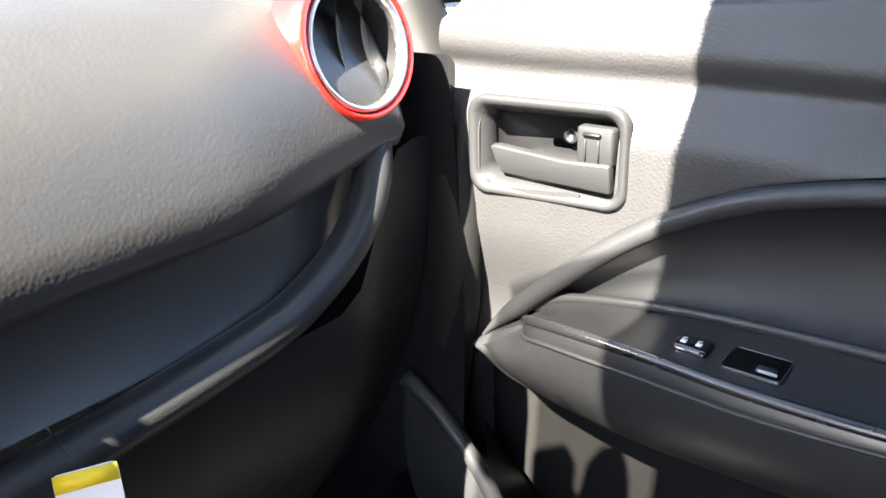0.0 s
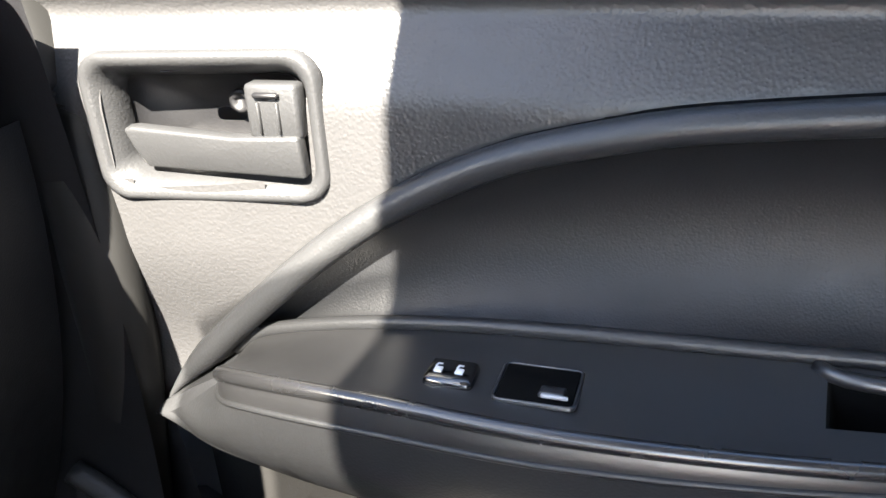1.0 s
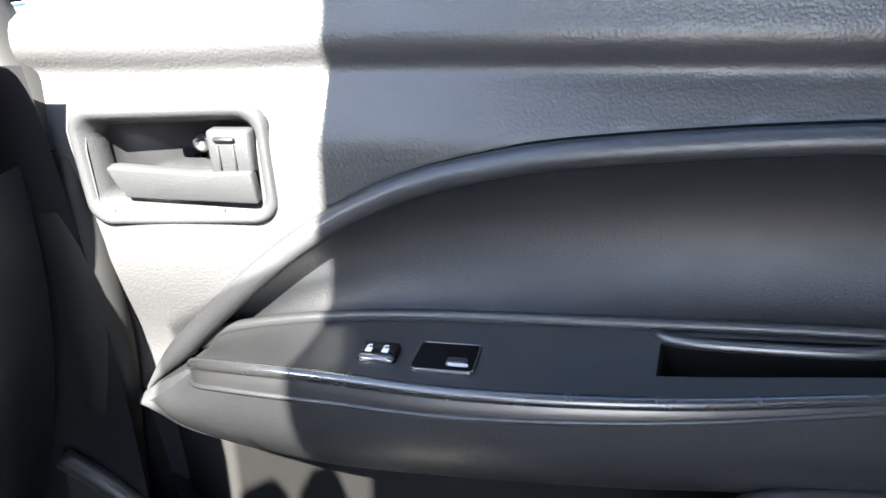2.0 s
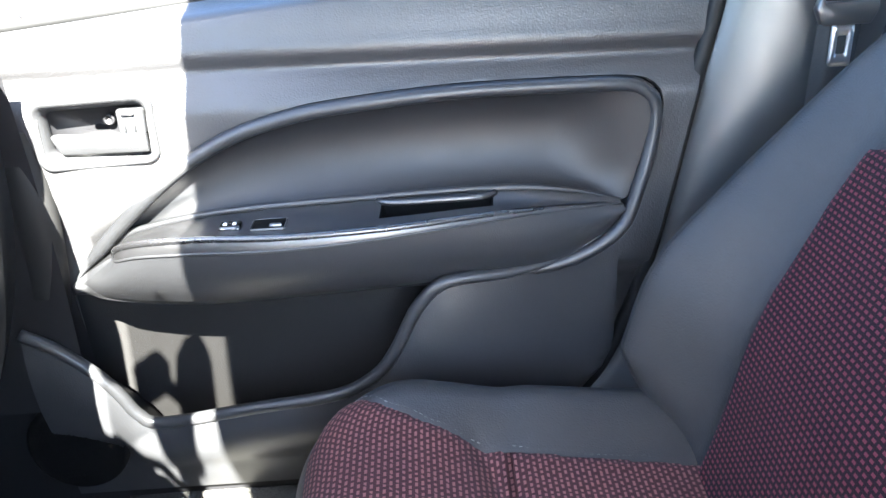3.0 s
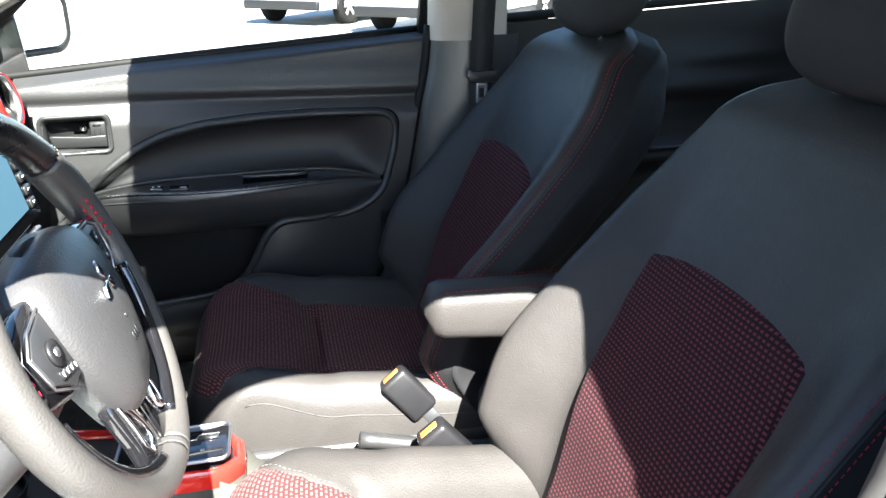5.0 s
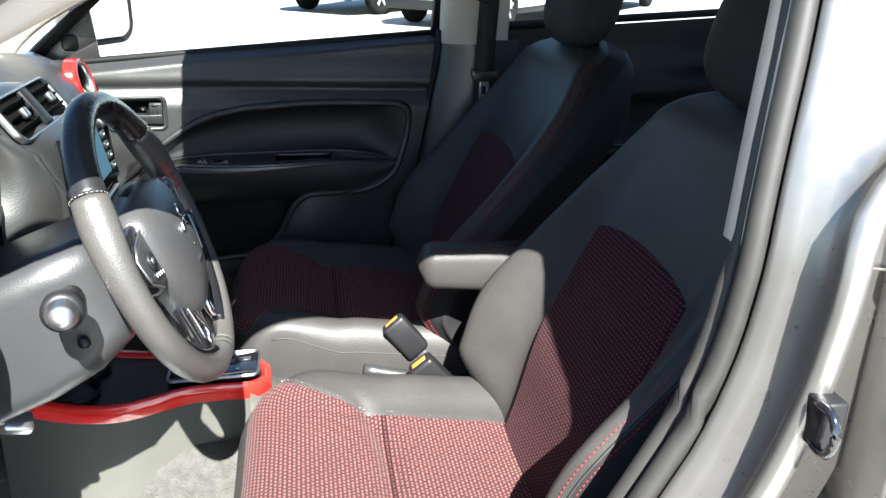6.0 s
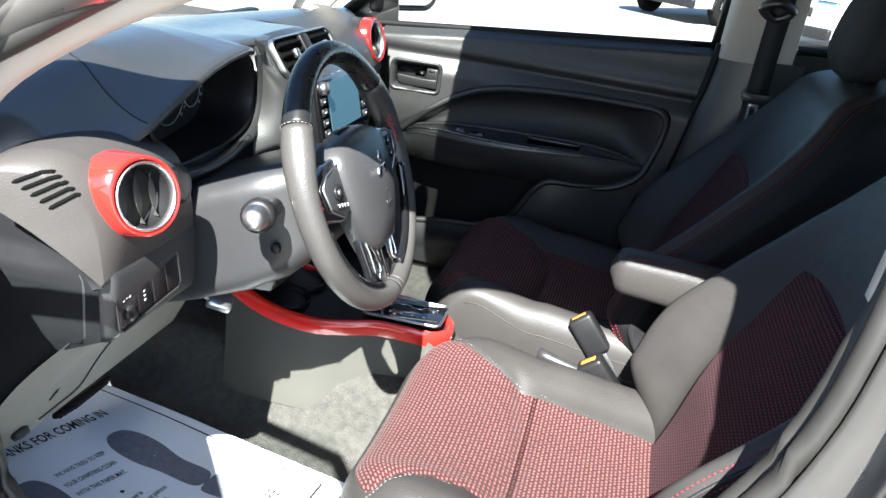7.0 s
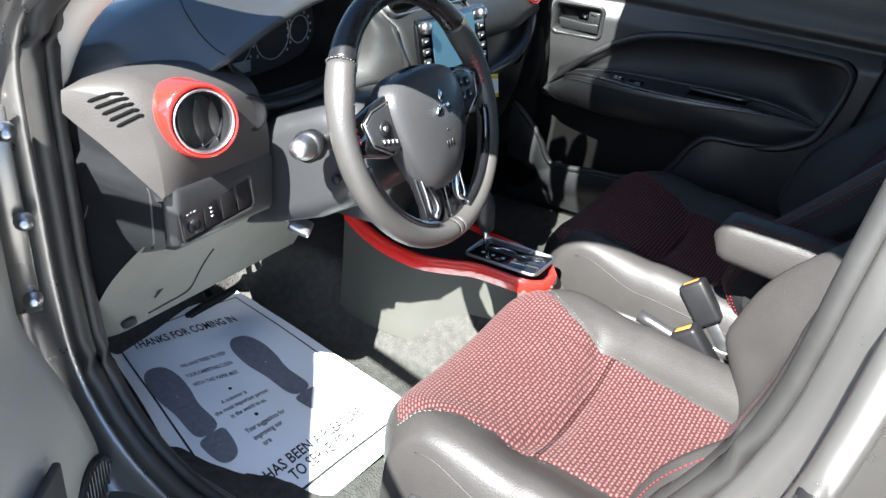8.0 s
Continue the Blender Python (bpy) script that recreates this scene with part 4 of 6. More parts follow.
CUSHION_CROSS = [(0.0, -0.006), (0.06, -0.005), (0.12, 0.0), (0.155, 0.010), (0.185, 0.026), (0.21, 0.036), (0.232, 0.032), (0.248, 0.014), (0.256, -0.02), (0.258, -0.07), (0.254, -0.13), (0.248, -0.17)]


def cushion_point(u, v, lift=0.0):
    """u: -1 to 1 across, by arc; v: 0 at the back to 1 below the front edge."""
    c = CUSHION_C[min(len(CUSHION_C) - 1, int(round(abs(u) * (len(CUSHION_C) - 1))))]
    l = CUSHION_L[min(len(CUSHION_L) - 1, int(round(v * (len(CUSHION_L) - 1))))]
    front = smooth(0.10, 0.33, l.y)
    x, dz = c.x, c.z
    raise_ = dz * (1 - 0.55 * front) if dz > 0 else dz
    over = smooth(0.12, 0.26, x)
    y = l.y - 0.055 * over * over * smooth(0.15, 0.36, l.y)
    z = l.z + raise_
    z = max(z, 0.385) if z < 0.385 else z
    groove = -0.013 * math.exp(-((l.y - 0.135 - 0.03 * (x / 0.15) ** 2) / 0.017) ** 2) * (1 - smooth(0.13, 0.19, x))
    return Vector((math.copysign(x * (1 - 0.03 * front), u), y, z + groove + lift))


CUSHION_C = spline([(x, 0, z) for x, z in CUSHION_CROSS], 121)
CUSHION_L = spline([(0, y, z) for y, z in CUSHION_LONG], 161)
BACK_ANGLE = radians(23)


def back_frame(s):
    """The backrest's centre line, at s metres above its foot."""
    return Vector((0, -0.115 - s * math.sin(BACK_ANGLE) - 0.02 * smooth(0.3, 0.62, s), 0.50 + s * math.cos(BACK_ANGLE)))


def back_half(s):
    return 1.09 * curve_at([(-0.05, 0.225), (0.05, 0.248), (0.18, 0.262), (0.30, 0.262), (0.42, 0.252), (0.50, 0.230), (0.555, 0.203), (0.60, 0.168), (0.628, 0.125), (0.642, 0.070)], s)


def back_front(x, s):
    """How far the cover stands forward of the centre line."""
    h = back_half(s)
    t = abs(x) / h
    bol = 0.092 * smooth(0.52, 0.90, t) * smooth(0.56, 0.10, s) * smooth(-0.04, 0.06, s)
    edge = -0.055 * smooth(0.86, 1.0, t) ** 1.5
    top = -0.055 * smooth(0.53, 0.645, s) ** 2
    return 0.048 + bol + edge + top + 0.012 * math.exp(-((s - 0.16) / 0.09) ** 2)


def back_point(x, s, lift=0.0):
    c = back_frame(s)
    n = Vector((0, math.cos(BACK_ANGLE), math.sin(BACK_ANGLE)))
    return Vector((x, 0, 0)) + c + n * (back_front(x, s) + lift)


def build_seat(name, label, cx, dy, dz, drop_armrest):
    seat = thing(name, label, "car seat", (cx, 0.1 + dy, 0.36), "front seats")
    o = Vector((0, 0.1, 0.36 - dz))

    def add(nm, bm, mat, lab="", parent=None):
        bmesh.ops.translate(bm, vec=-o, verts=bm.verts)
        return part(nm, bm, mat, parent or seat, lab)

    us = np.linspace(-1, 1, 97)
    vsx = np.linspace(0, 1, 81)

    def insert_half(v):
        y = CUSHION_L[int(round(v * 160))].y
        return curve_at([(-0.16, 0.128), (-0.02, 0.140), (0.10, 0.146), (0.16, 0.155), (0.24, 0.180), (0.30, 0.206), (0.345, 0.226), (0.40, 0.226)], y)

    lens = [p.x for p in CUSHION_C]

    def u_of(x):
        return float(np.interp(x, lens[:80], np.linspace(0, 79 / 120, 80)))

    run = [0.0]
    for a, b in zip(CUSHION_L, CUSHION_L[1:]):
        run.append(run[-1] + (b - a).length)
    v_seam = min(range(161), key=lambda k: abs(CUSHION_L[k].y - 0.135)) / 160

    def insert(v0, v1, nm):
        rows, uvs = [], []
        nv = 50
        for v in np.linspace(v0, v1, nv):
            h = insert_half(v)
            r, w = [], []
            for j in range(61):
                f = -1 + j / 30
                x = f * h
                e = min(1 - abs(f), (v - v0) * 3 + (0 if v0 < 0.1 else 1), (v1 - v) * 3 + (1 if v0 < 0.1 else 0) if v0 < 0.1 else (v1 - v) * 3)
                lift = -0.003 + 0.0075 * smooth(0.0, 0.10, max(0, e))
                p = cushion_point(math.copysign(u_of(abs(x)), x), v, lift)
                r.append(p)
                w.append((x, run[int(round(v * 160))]))
            rows.append(r)
            uvs.append(w)
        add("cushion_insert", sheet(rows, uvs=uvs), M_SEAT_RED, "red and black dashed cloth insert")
        return rows

    def under(u, v):
        p = cushion_point(u, v)
        return -0.007 * smooth(0.008, 0.022, insert_half(v) - abs(p.x)) * smooth(0.80, 0.77, v)

    add("cushion", sheet([[cushion_point(u, v, under(u, v)) for u in us] for v in vsx]), M_VINYL, "charcoal vinyl seat cushion")
    rear_rows = insert(0.05, v_seam + 0.004, "rear")
    front_rows = insert(v_seam - 0.004, 0.80, "front")
    for side in (0, -1):
        seam = [r[side] - o + Vector((0, 0, 0.0026)) for r in rear_rows[::3] + front_rows[::3]]
        stitches(seam, seat, M_GREY_THREAD)
    # side seam piping
    for sgn in (-1, 1):
        line = [cushion_point(sgn * 0.66, v, 0.002) for v in np.linspace(0.02, 0.72, 40)]
        add("piping", tube(line, 0.0010, 6), M_VINYL)
        stitches([q - o + Vector((-sgn * 0.004, 0, 0.002)) for q in line], seat, M_RED_THREAD)
    add("base", box((0.46, 0.44, 0.09), 0.02, 2, pose(0, 0.10, 0.40 - dz)), M_BLACK, "dark seat base and runners")
    for sgn in (-1, 1):
        add("side_cover", box((0.022, 0.42, 0.09), 0.010, 3, pose(sgn * 0.252, 0.06, 0.425 - dz)), M_SMOOTH, "plastic side cover of the seat")
    # backrest
    ss = np.linspace(-0.05, 0.645, 70)
    rows, shell = [], []
    nrm = Vector((0, math.cos(BACK_ANGLE), math.sin(BACK_ANGLE)))
    for s in ss:
        h = back_half(s)
        rows.append([back_point(f * h, s) for f in np.linspace(-0.93, 0.93, 51)])
        depth = 0.115 * math.sqrt(max(0.04, 1 - smooth(0.48, 0.645, s) ** 2 * 0.96))
        fe = back_front(h, s)
        back = [Vector((f * h, 0, 0)) + back_frame(s) + nrm * (fe - 0.004 - depth * (1 - abs(f) ** 5)) for f in np.linspace(0.985, -0.985, 25)]
        shell.append([back_point(f * h, s) for f in np.linspace(0.93, 1, 8)] + back + [back_point(f * h, s) for f in np.linspace(-1, -0.93, 8)])
    add("backrest", sheet(rows), M_VINYL, "charcoal vinyl backrest face with raised side bolsters")
    add("back_shell", sheet(shell), M_SIDE, "black cloth sides and back of the seat")
    # double red stitching along the face's edge
    for sgn in (-1, 1):
        for f in (0.912, 0.938):
            stitches([back_point(sgn * back_half(s) * f, s, 0.0006) - o for s in np.linspace(0.0, 0.60, 60)], seat, M_RED_THREAD, "stitching", 0.0050, 0.0022, 0.0007)
        add("seam", tube([back_point(sgn * back_half(s) * 0.926, s, 0.0002) for s in np.linspace(0.0, 0.605, 50)], 0.0009, 5), M_RUBBER)
    rows, uvs = [], []
    for k in range(60):
        t = k / 59
        r, w = [], []
        for j in range(51):
            f = -1 + j / 25
            top = 0.392 - 0.022 * abs(f) ** 2.5
            s = -0.03 + (top + 0.03) * t
            h = curve_at([(-0.05, 0.120), (0.08, 0.140), (0.20, 0.162), (0.30, 0.168), (0.40, 0.160)], s)
            e = min(1 - abs(f), (1 - t) * 2)
            r.append(back_point(f * h, s, -0.003 + 0.008 * smooth(0, 0.09, e)))
            w.append((f * h, s))
        rows.append(r)
        uvs.append(w)
    add("back_insert", sheet(rows, uvs=uvs), M_BACK_RED_SHADED, "red and black woven cloth insert")
    # headrest
    hc = back_frame(0.712) + nrm * 0.035
    rows = []
    for k in range(25):
        a = -1 + k / 12
        hh = 0.102
        w = 0.147 * max(0.02, 1 - abs(a) ** 3.2) ** 0.42 * (1.0 - 0.08 * a)
        d = 0.052 * max(0.02, 1 - abs(a) ** 2.6) ** 0.5
        c = hc + Vector((0, -0.10 * a * math.sin(radians(12)), a * hh))
        ring = []
        for j in range(28):
            t = 2 * math.pi * j / 28
            ct, st = math.cos(t), math.sin(t)
            ring.append(c + Vector((w * math.copysign(abs(ct) ** 0.62, ct), d * math.copysign(abs(st) ** 0.8, st), 0)))
        rows.append(ring)
    add("headrest", solid_loft(rows), M_VINYL_BLUE, "dark cloth headrest")
    for x in (-0.055, 0.055):
        p0 = back_frame(0.60) + nrm * 0.01 + Vector((x, 0, 0))
        p1 = hc + Vector((x, 0, -0.05))
        add("headrest_post", tube([p0, p1], 0.0055, 8), M_CHROME, "chrome headrest post")
        add("post_guide", lathe([(0.0, -0.004), (0.014, -0.004), (0.015, 0.006), (0.010, 0.010), (0.0, 0.010)], 14, Matrix.Translation(back_frame(0.634) + nrm * 0.008 + Vector((x, 0, 0)))), M_SMOOTH)
    if drop_armrest:
        rows = []
        for k in range(21):
            a = k / 20
            y = -0.200 + 0.258 * a
            r = 1.0
            hz = 0.047 - 0.010 * a
            hx = 0.036
            end = smooth(0.90, 1.0, a)
            hz *= math.sqrt(max(0.02, 1 - end ** 2 * 0.98))
            hx *= math.sqrt(max(0.04, 1 - end ** 2 * 0.75))
            c = Vector((0.302, y, 0.722 - dz + 0.016 * (a - 0.5)))
            ring = []
            for j in range(24):
                t = 2 * math.pi * j / 24
                ct, st = math.cos(t), math.sin(t)
                ring.append(c + Vector((hx * math.copysign(abs(ct) ** 0.55, ct), 0, hz * math.copysign(abs(st) ** 0.6, st))))
            rows.append(ring)
        arm = add("armrest", solid_loft(rows), M_VINYL, "padded fold-down vinyl armrest")
        for dx in (-0.030, 0.030):
            stitches([Vector((0.302 + dx * 0.9, -0.18 + 0.210 * t, 0.7600 - dz + 0.004 * t)) - o for t in np.linspace(0, 1, 8)], arm, M_RED_THREAD)
    if name == "driver_seat":
        add("height_lever", box((0.02, 0.14, 0.035), 0.008, 3, pose(-0.278, 0.10, 0.43 - dz)), M_SMOOTH, "black seat height lever")
        add("adjuster_knob", lathe([(0, 0), (0.028, 0), (0.03, 0.008), (0.024, 0.02), (0, 0.02)], 20, Matrix.Translation((-0.265, 0.245, 0.43 - dz)) @ pose(0, 0, 0, 0, -90, 0)), M_HARD, "grey seat adjuster knob")
    return seat


build_seat("driver_seat", "sunlit driver seat in charcoal vinyl with red dashed cloth inserts", -0.325, -0.055, -0.01, True)
build_seat("passenger_seat", "shaded passenger seat in charcoal vinyl with red dashed cloth inserts", 0.318, 0.0, 0.0, False)


def build_buckles():
    for at, lean_x, nm in (((-0.066, -0.078, 0.462), -4, "with orange release button beside the driver seat"), ((0.062, -0.045, 0.474), 6, "with orange release button beside the passenger seat")):
        bk = thing("belt_buckle", "black seat belt buckle " + nm, "belt buckle", at, "belt buckles")
        m = pose(0, 0, 0, -40, lean_x, 0)
        part("stalk", box((0.008, 0.024, 0.10), 0.003, 2, m @ pose(0, 0, 0.03)), M_STEEL, bk, "steel buckle stalk")
        part("housing", box((0.034, 0.050, 0.085), 0.008, 3, m @ pose(0, 0, 0.090)), M_BLACK, bk)
        part("button", box((0.012, 0.030, 0.004), 0.0015, 2, m @ pose(0, 0, 0.1315)), M_ORANGE, bk, "orange release button")


build_buckles()


# ---- steering wheel and column ----
WHEEL = Vector((-0.358, 0.372, 0.917))
WX, WU = Vector((1, 0, 0)), Vector((0, 0.361, 0.932)).normalized()
WN = WX.cross(WU)
MW = Matrix(((WX.x, WU.x, WN.x, WHEEL.x), (WX.y, WU.y, WN.y, WHEEL.y), (WX.z, WU.z, WN.z, WHEEL.z), (0, 0, 0, 1)))


def build_wheel():
    w = thing("steering_wheel", "leather steering wheel with red stitching and gloss black spokes", "steering wheel", WHEEL)
    w.matrix_world = MW @ pose(0, 0, 0, 0, 0, 2.5)
    R = 0.171

    def arc(a0, a1, n, r=R, z=0.0):
        return [Vector((r * math.sin(radians(a0 + (a1 - a0) * k / (n - 1))), r * math.cos(radians(a0 + (a1 - a0) * k / (n - 1))), z)) for k in range(n)]

    def rim(a0, a1, n):
        rows = []
        for k in range(n):
            a = a0 + (a1 - a0) * k / (n - 1)
            grip = 0.0035 * (math.exp(-(((a % 360) - 62) / 14) ** 2) + math.exp(-(((a % 360) - 298) / 14) ** 2))
            t = radians(a)
            er, c = Vector((math.sin(t), math.cos(t), 0)), R * Vector((math.sin(t), math.cos(t), 0))
            rows.append([c + er * (0.0158 + grip * 0.6) * math.cos(2 * math.pi * j / 18) - er * grip * 0.5 + Vector((0, 0, (0.0175 + grip) * math.sin(2 * math.pi * j / 18))) for j in range(18)])
        return solid_loft(rows)

    part("rim", rim(-52, 52, 60), M_RIM_TOP, w, "smooth black leather upper rim")
    part("rim", rim(52.5, 178, 70), M_LEATHER, w, "grained leather lower rim")
    part("rim", rim(182, 307.5, 70), M_LEATHER, w, "grained leather lower rim")
    part("rim_base", rim(178, 182, 4), M_LEATHER, w)
    for a in (-52, 52):
        t = radians(a)
        c = R * Vector((math.sin(t), math.cos(t), 0))
        er = Vector((math.sin(t), math.cos(t), 0))
        loop = [c + er * 0.0178 * math.cos(2 * math.pi * j / 26) + Vector((0, 0, 0.0195 * math.sin(2 * math.pi * j / 26))) for j in range(27)]
        stitches(loop, w, M_GREY_THREAD, "rim_seam", 0.003, 0.0018, 0.0004)
    for s in (-1, 1):
        inner = arc(s * 56, s * 88, 30, R - 0.013, 0.012)
        stitches(inner, w, M_RED_THREAD, "red_stitching", 0.0055, 0.002, 0.0019)
        stitches(arc(s * 56, s * 88, 30, R - 0.016, 0.006), w, M_RED_THREAD, "red_stitching", 0.0055, 0.002, 0.0019)
    # airbag cover
    outline = spline([(-0.078, 0.040, 0), (-0.060, 0.066, 0), (0.0, 0.074, 0), (0.060, 0.066, 0), (0.078, 0.040, 0), (0.070, -0.015, 0), (0.045, -0.068, 0), (0.020, -0.088, 0), (-0.020, -0.088, 0), (-0.045, -0.068, 0), (-0.070, -0.015, 0)], 66, True)
    rows = []
    for f, z in ((1.02, -0.012), (1.0, 0.006), (0.965, 0.016), (0.90, 0.023), (0.75, 0.029), (0.5, 0.034), (0.25, 0.036), (0.02, 0.0365)):
        rows.append([Vector((q.x * f * 1.08, q.y * f * 1.06 - 0.012 - 0.004 * (1 - f), z - 0.006 * (q.y * f / 0.08) ** 2)) for q in outline])
    hub = part("airbag_cover", solid_loft(rows), M_GRAIN, w, "grained airbag cover")
    m = pose(0, 0.012, 0.0362)
    for k in range(3):
        t = radians(90 + 120 * k)
        d, e = Vector((math.cos(t), math.sin(t))), Vector((-math.sin(t), math.cos(t)))
        pts = [Vector((0, 0)) + d * 0.002, d * 0.011 + e * 0.0055, d * 0.0205, d * 0.011 - e * 0.0055]
        part("badge", prism([(p.x, p.y) for p in pts], 0.003, m, 0.0006), M_CHROME, hub, "plain silver badge shape")
    for x in (-0.007, 0.0, 0.007):
        part("mark", box((0.004, 0.009, 0.0005), 0, 1, pose(x, -0.042, 0.0352)), M_SMOOTH, hub)
    part("mark", box((0.004, 0.003, 0.0005), 0, 1, pose(0, -0.024, 0.0366)), M_SMOOTH, hub)
    # back cup and spokes
    part("hub_back", lathe([(0.0, -0.045), (0.05, -0.045), (0.068, -0.02), (0.070, 0.0), (0.0, 0.0)], 32), M_BLACK, w)
    for s in (-1, 1):
        o2 = [(s * 0.066, 0.050), (s * 0.100, 0.046), (s * 0.158, 0.032), (s * 0.165, -0.002), (s * 0.150, -0.014), (s * 0.104, -0.030), (s * 0.066, -0.030)]
        spoke = part("spoke", prism(o2 if s > 0 else o2[::-1], 0.018, pose(0, 0, -0.010), 0.005), M_GLOSS, w, "gloss black side spoke")
        part("switch_pad", prism([(s * 0.082, 0.038), (s * 0.118, 0.034), (s * 0.136, 0.024), (s * 0.130, -0.004), (s * 0.100, -0.022), (s * 0.080, -0.022)][::s], 0.005, pose(0, 0, 0.007), 0.0015), M_SMOOTH, spoke, "switch pad with small buttons")
        part("pad_trim", tube([(s * 0.081, 0.041, 0.011), (s * 0.118, 0.037, 0.011), (s * 0.139, 0.026, 0.011), (s * 0.132, -0.006, 0.011), (s * 0.101, -0.025, 0.011)], 0.0012, 6), M_SILVER, spoke)
        if s < 0:
            part("button_ring", lathe([(0.005, 0), (0.011, 0), (0.011, 0.003), (0.005, 0.003)], 20, pose(-0.104, 0.010, 0.012)), M_BLACK, spoke)
            part("button", lathe([(0, 0), (0.0045, 0), (0.004, 0.004), (0, 0.0045)], 12, pose(-0.104, 0.010, 0.012)), M_SILVER, spoke)
            for k in range(4):
                part("button", box((0.006, 0.008, 0.003), 0.001, 1, pose(-0.088 - 0.0085 * k, -0.0115 + 0.0022 * k, 0.0125)), M_BLACK, spoke)
                part("symbol", box((0.002, 0.0045, 0.0004), 0, 1, pose(-0.088 - 0.0085 * k, -0.0115 + 0.0022 * k, 0.0142)), M_WHITE, spoke)
        else:
            for k, (x, y) in enumerate(((0.094, 0.022), (0.112, 0.020), (0.094, 0.0), (0.112, 0.0))):
                part("button", box((0.015, 0.015, 0.003), 0.002, 1, pose(x, y, 0.0125)), M_BLACK, spoke)
                part("symbol", box((0.005, 0.003, 0.0004), 0, 1, pose(x, y, 0.0142)), M_DIAL, spoke)
        # lower legs of the wheel
        leg = [(s * 0.012, -0.080), (s * 0.050, -0.062), (s * 0.058, -0.080), (s * 0.054, -0.120), (s * 0.060, -0.165), (s * 0.004, -0.168), (s * 0.004, -0.110)]
        lg = part("lower_spoke", prism(leg if s < 0 else leg[::-1], 0.014, pose(0, 0, -0.012), 0.004), M_GLOSS, w, "gloss black lower spoke")
        part("leg_trim", tube(spline([(s * 0.050, -0.064, 0.003), (s * 0.034, -0.100, 0.005), (s * 0.028, -0.128, 0.005), (s * 0.040, -0.140, 0.004)], 16), 0.0042, 8), M_CHROME, lg, "chrome spoke accent")
        part("leg_trim", tube(spline([(s * 0.050, -0.064, 0.003), (s * 0.046, -0.10, 0.004), (s * 0.046, -0.128, 0.004), (s * 0.040, -0.140, 0.004)], 16), 0.0025, 8), M_CHROME, lg, "chrome spoke accent")
        # side hoop along the rim
        part("rim_inlay", tube([Vector((s * q.x, q.y, q.z)) for q in arc(100, 165, 26, R - 0.016, 0.006)], 0.007, 8), M_GLOSS, w, "gloss black inlay along the rim")
    return w


build_wheel()


def build_column():
    c = thing("steering_column", "grey grained steering column cowl with stalks", "steering column", (-0.358, 0.50, 0.86))
    m = MW
    rows = []
    for z, wx, hy, oy in ((-0.045, 0.058, 0.050, -0.012), (-0.065, 0.082, 0.068, -0.020), (-0.11, 0.096, 0.078, -0.028), (-0.17, 0.102, 0.082, -0.034), (-0.26, 0.100, 0.082, -0.038), (-0.33, 0.095, 0.08, -0.04)):
        rows.append([m @ Vector((x, y + oy, z)) - Vector(c.location) for x, y in round_rect(2 * wx, 2 * hy, 0.034, 7)])
    cowl = part("cowl", solid_loft(rows), M_FINE, c, "grained plastic column cowl")
    p = [m @ Vector(q) - Vector(c.location) for q in ((-0.095, 0.0, -0.085), (-0.135, 0.004, -0.080), (-0.165, 0.007, -0.072))]
    st = part("stalk", tube(p, [0.012, 0.011, 0.012], 14), M_SMOOTH, c, "black light stalk")
    knob_m = axes(m @ Vector((-0.168, 0.007, -0.072)) - Vector(c.location), m.to_3x3() @ Vector((-1, 0.08, 0.28)))
    part("stalk_knob", lathe([(0, -0.012), (0.016, -0.012), (0.0165, 0.004), (0.013, 0.012), (0.012, 0.022), (0.0, 0.024)], 20, knob_m), M_SILVER, st, "satin silver end knob of the stalk")
    part("stalk_ring", lathe([(0.0160, -0.024), (0.0215, -0.022), (0.0215, -0.006), (0.0160, -0.003)], 20, knob_m), M_BLACK, st)
    p = [m @ Vector(q) - Vector(c.location) for q in ((0.095, 0.0, -0.085), (0.14, 0.006, -0.080), (0.185, 0.012, -0.072))]
    part("stalk", tube(p, [0.012, 0.010, 0.013], 12), M_SMOOTH, c, "black wiper stalk")
    part("screw_hole", lathe([(0, 0), (0.007, 0), (0.007, 0.004), (0, 0.004)], 14, axes(m @ Vector((-0.098, -0.055, -0.10)) - Vector(c.location), m.to_3x3() @ Vector((-1, -0.2, 0.2)))), M_BLACK, cowl)
    # tilt lever with bright tip
    p = [Vector(q) - Vector(c.location) for q in ((-0.475, 0.610, 0.775), (-0.445, 0.578, 0.740), (-0.428, 0.560, 0.720))]
    lv = part("tilt_lever", tube(p, [0.012, 0.013, 0.013], 10, flat=0.55), M_SMOOTH, c, "black tilt lever")
    part("tip", box((0.026, 0.036, 0.016), 0.004, 2, axes(Vector((-0.416, 0.548, 0.706)) - Vector(c.location), (-0.35, -0.55, 0.75), (0.55, -0.55, -0.6))), M_SILVER, lv, "bright silver lever tip")


build_column()


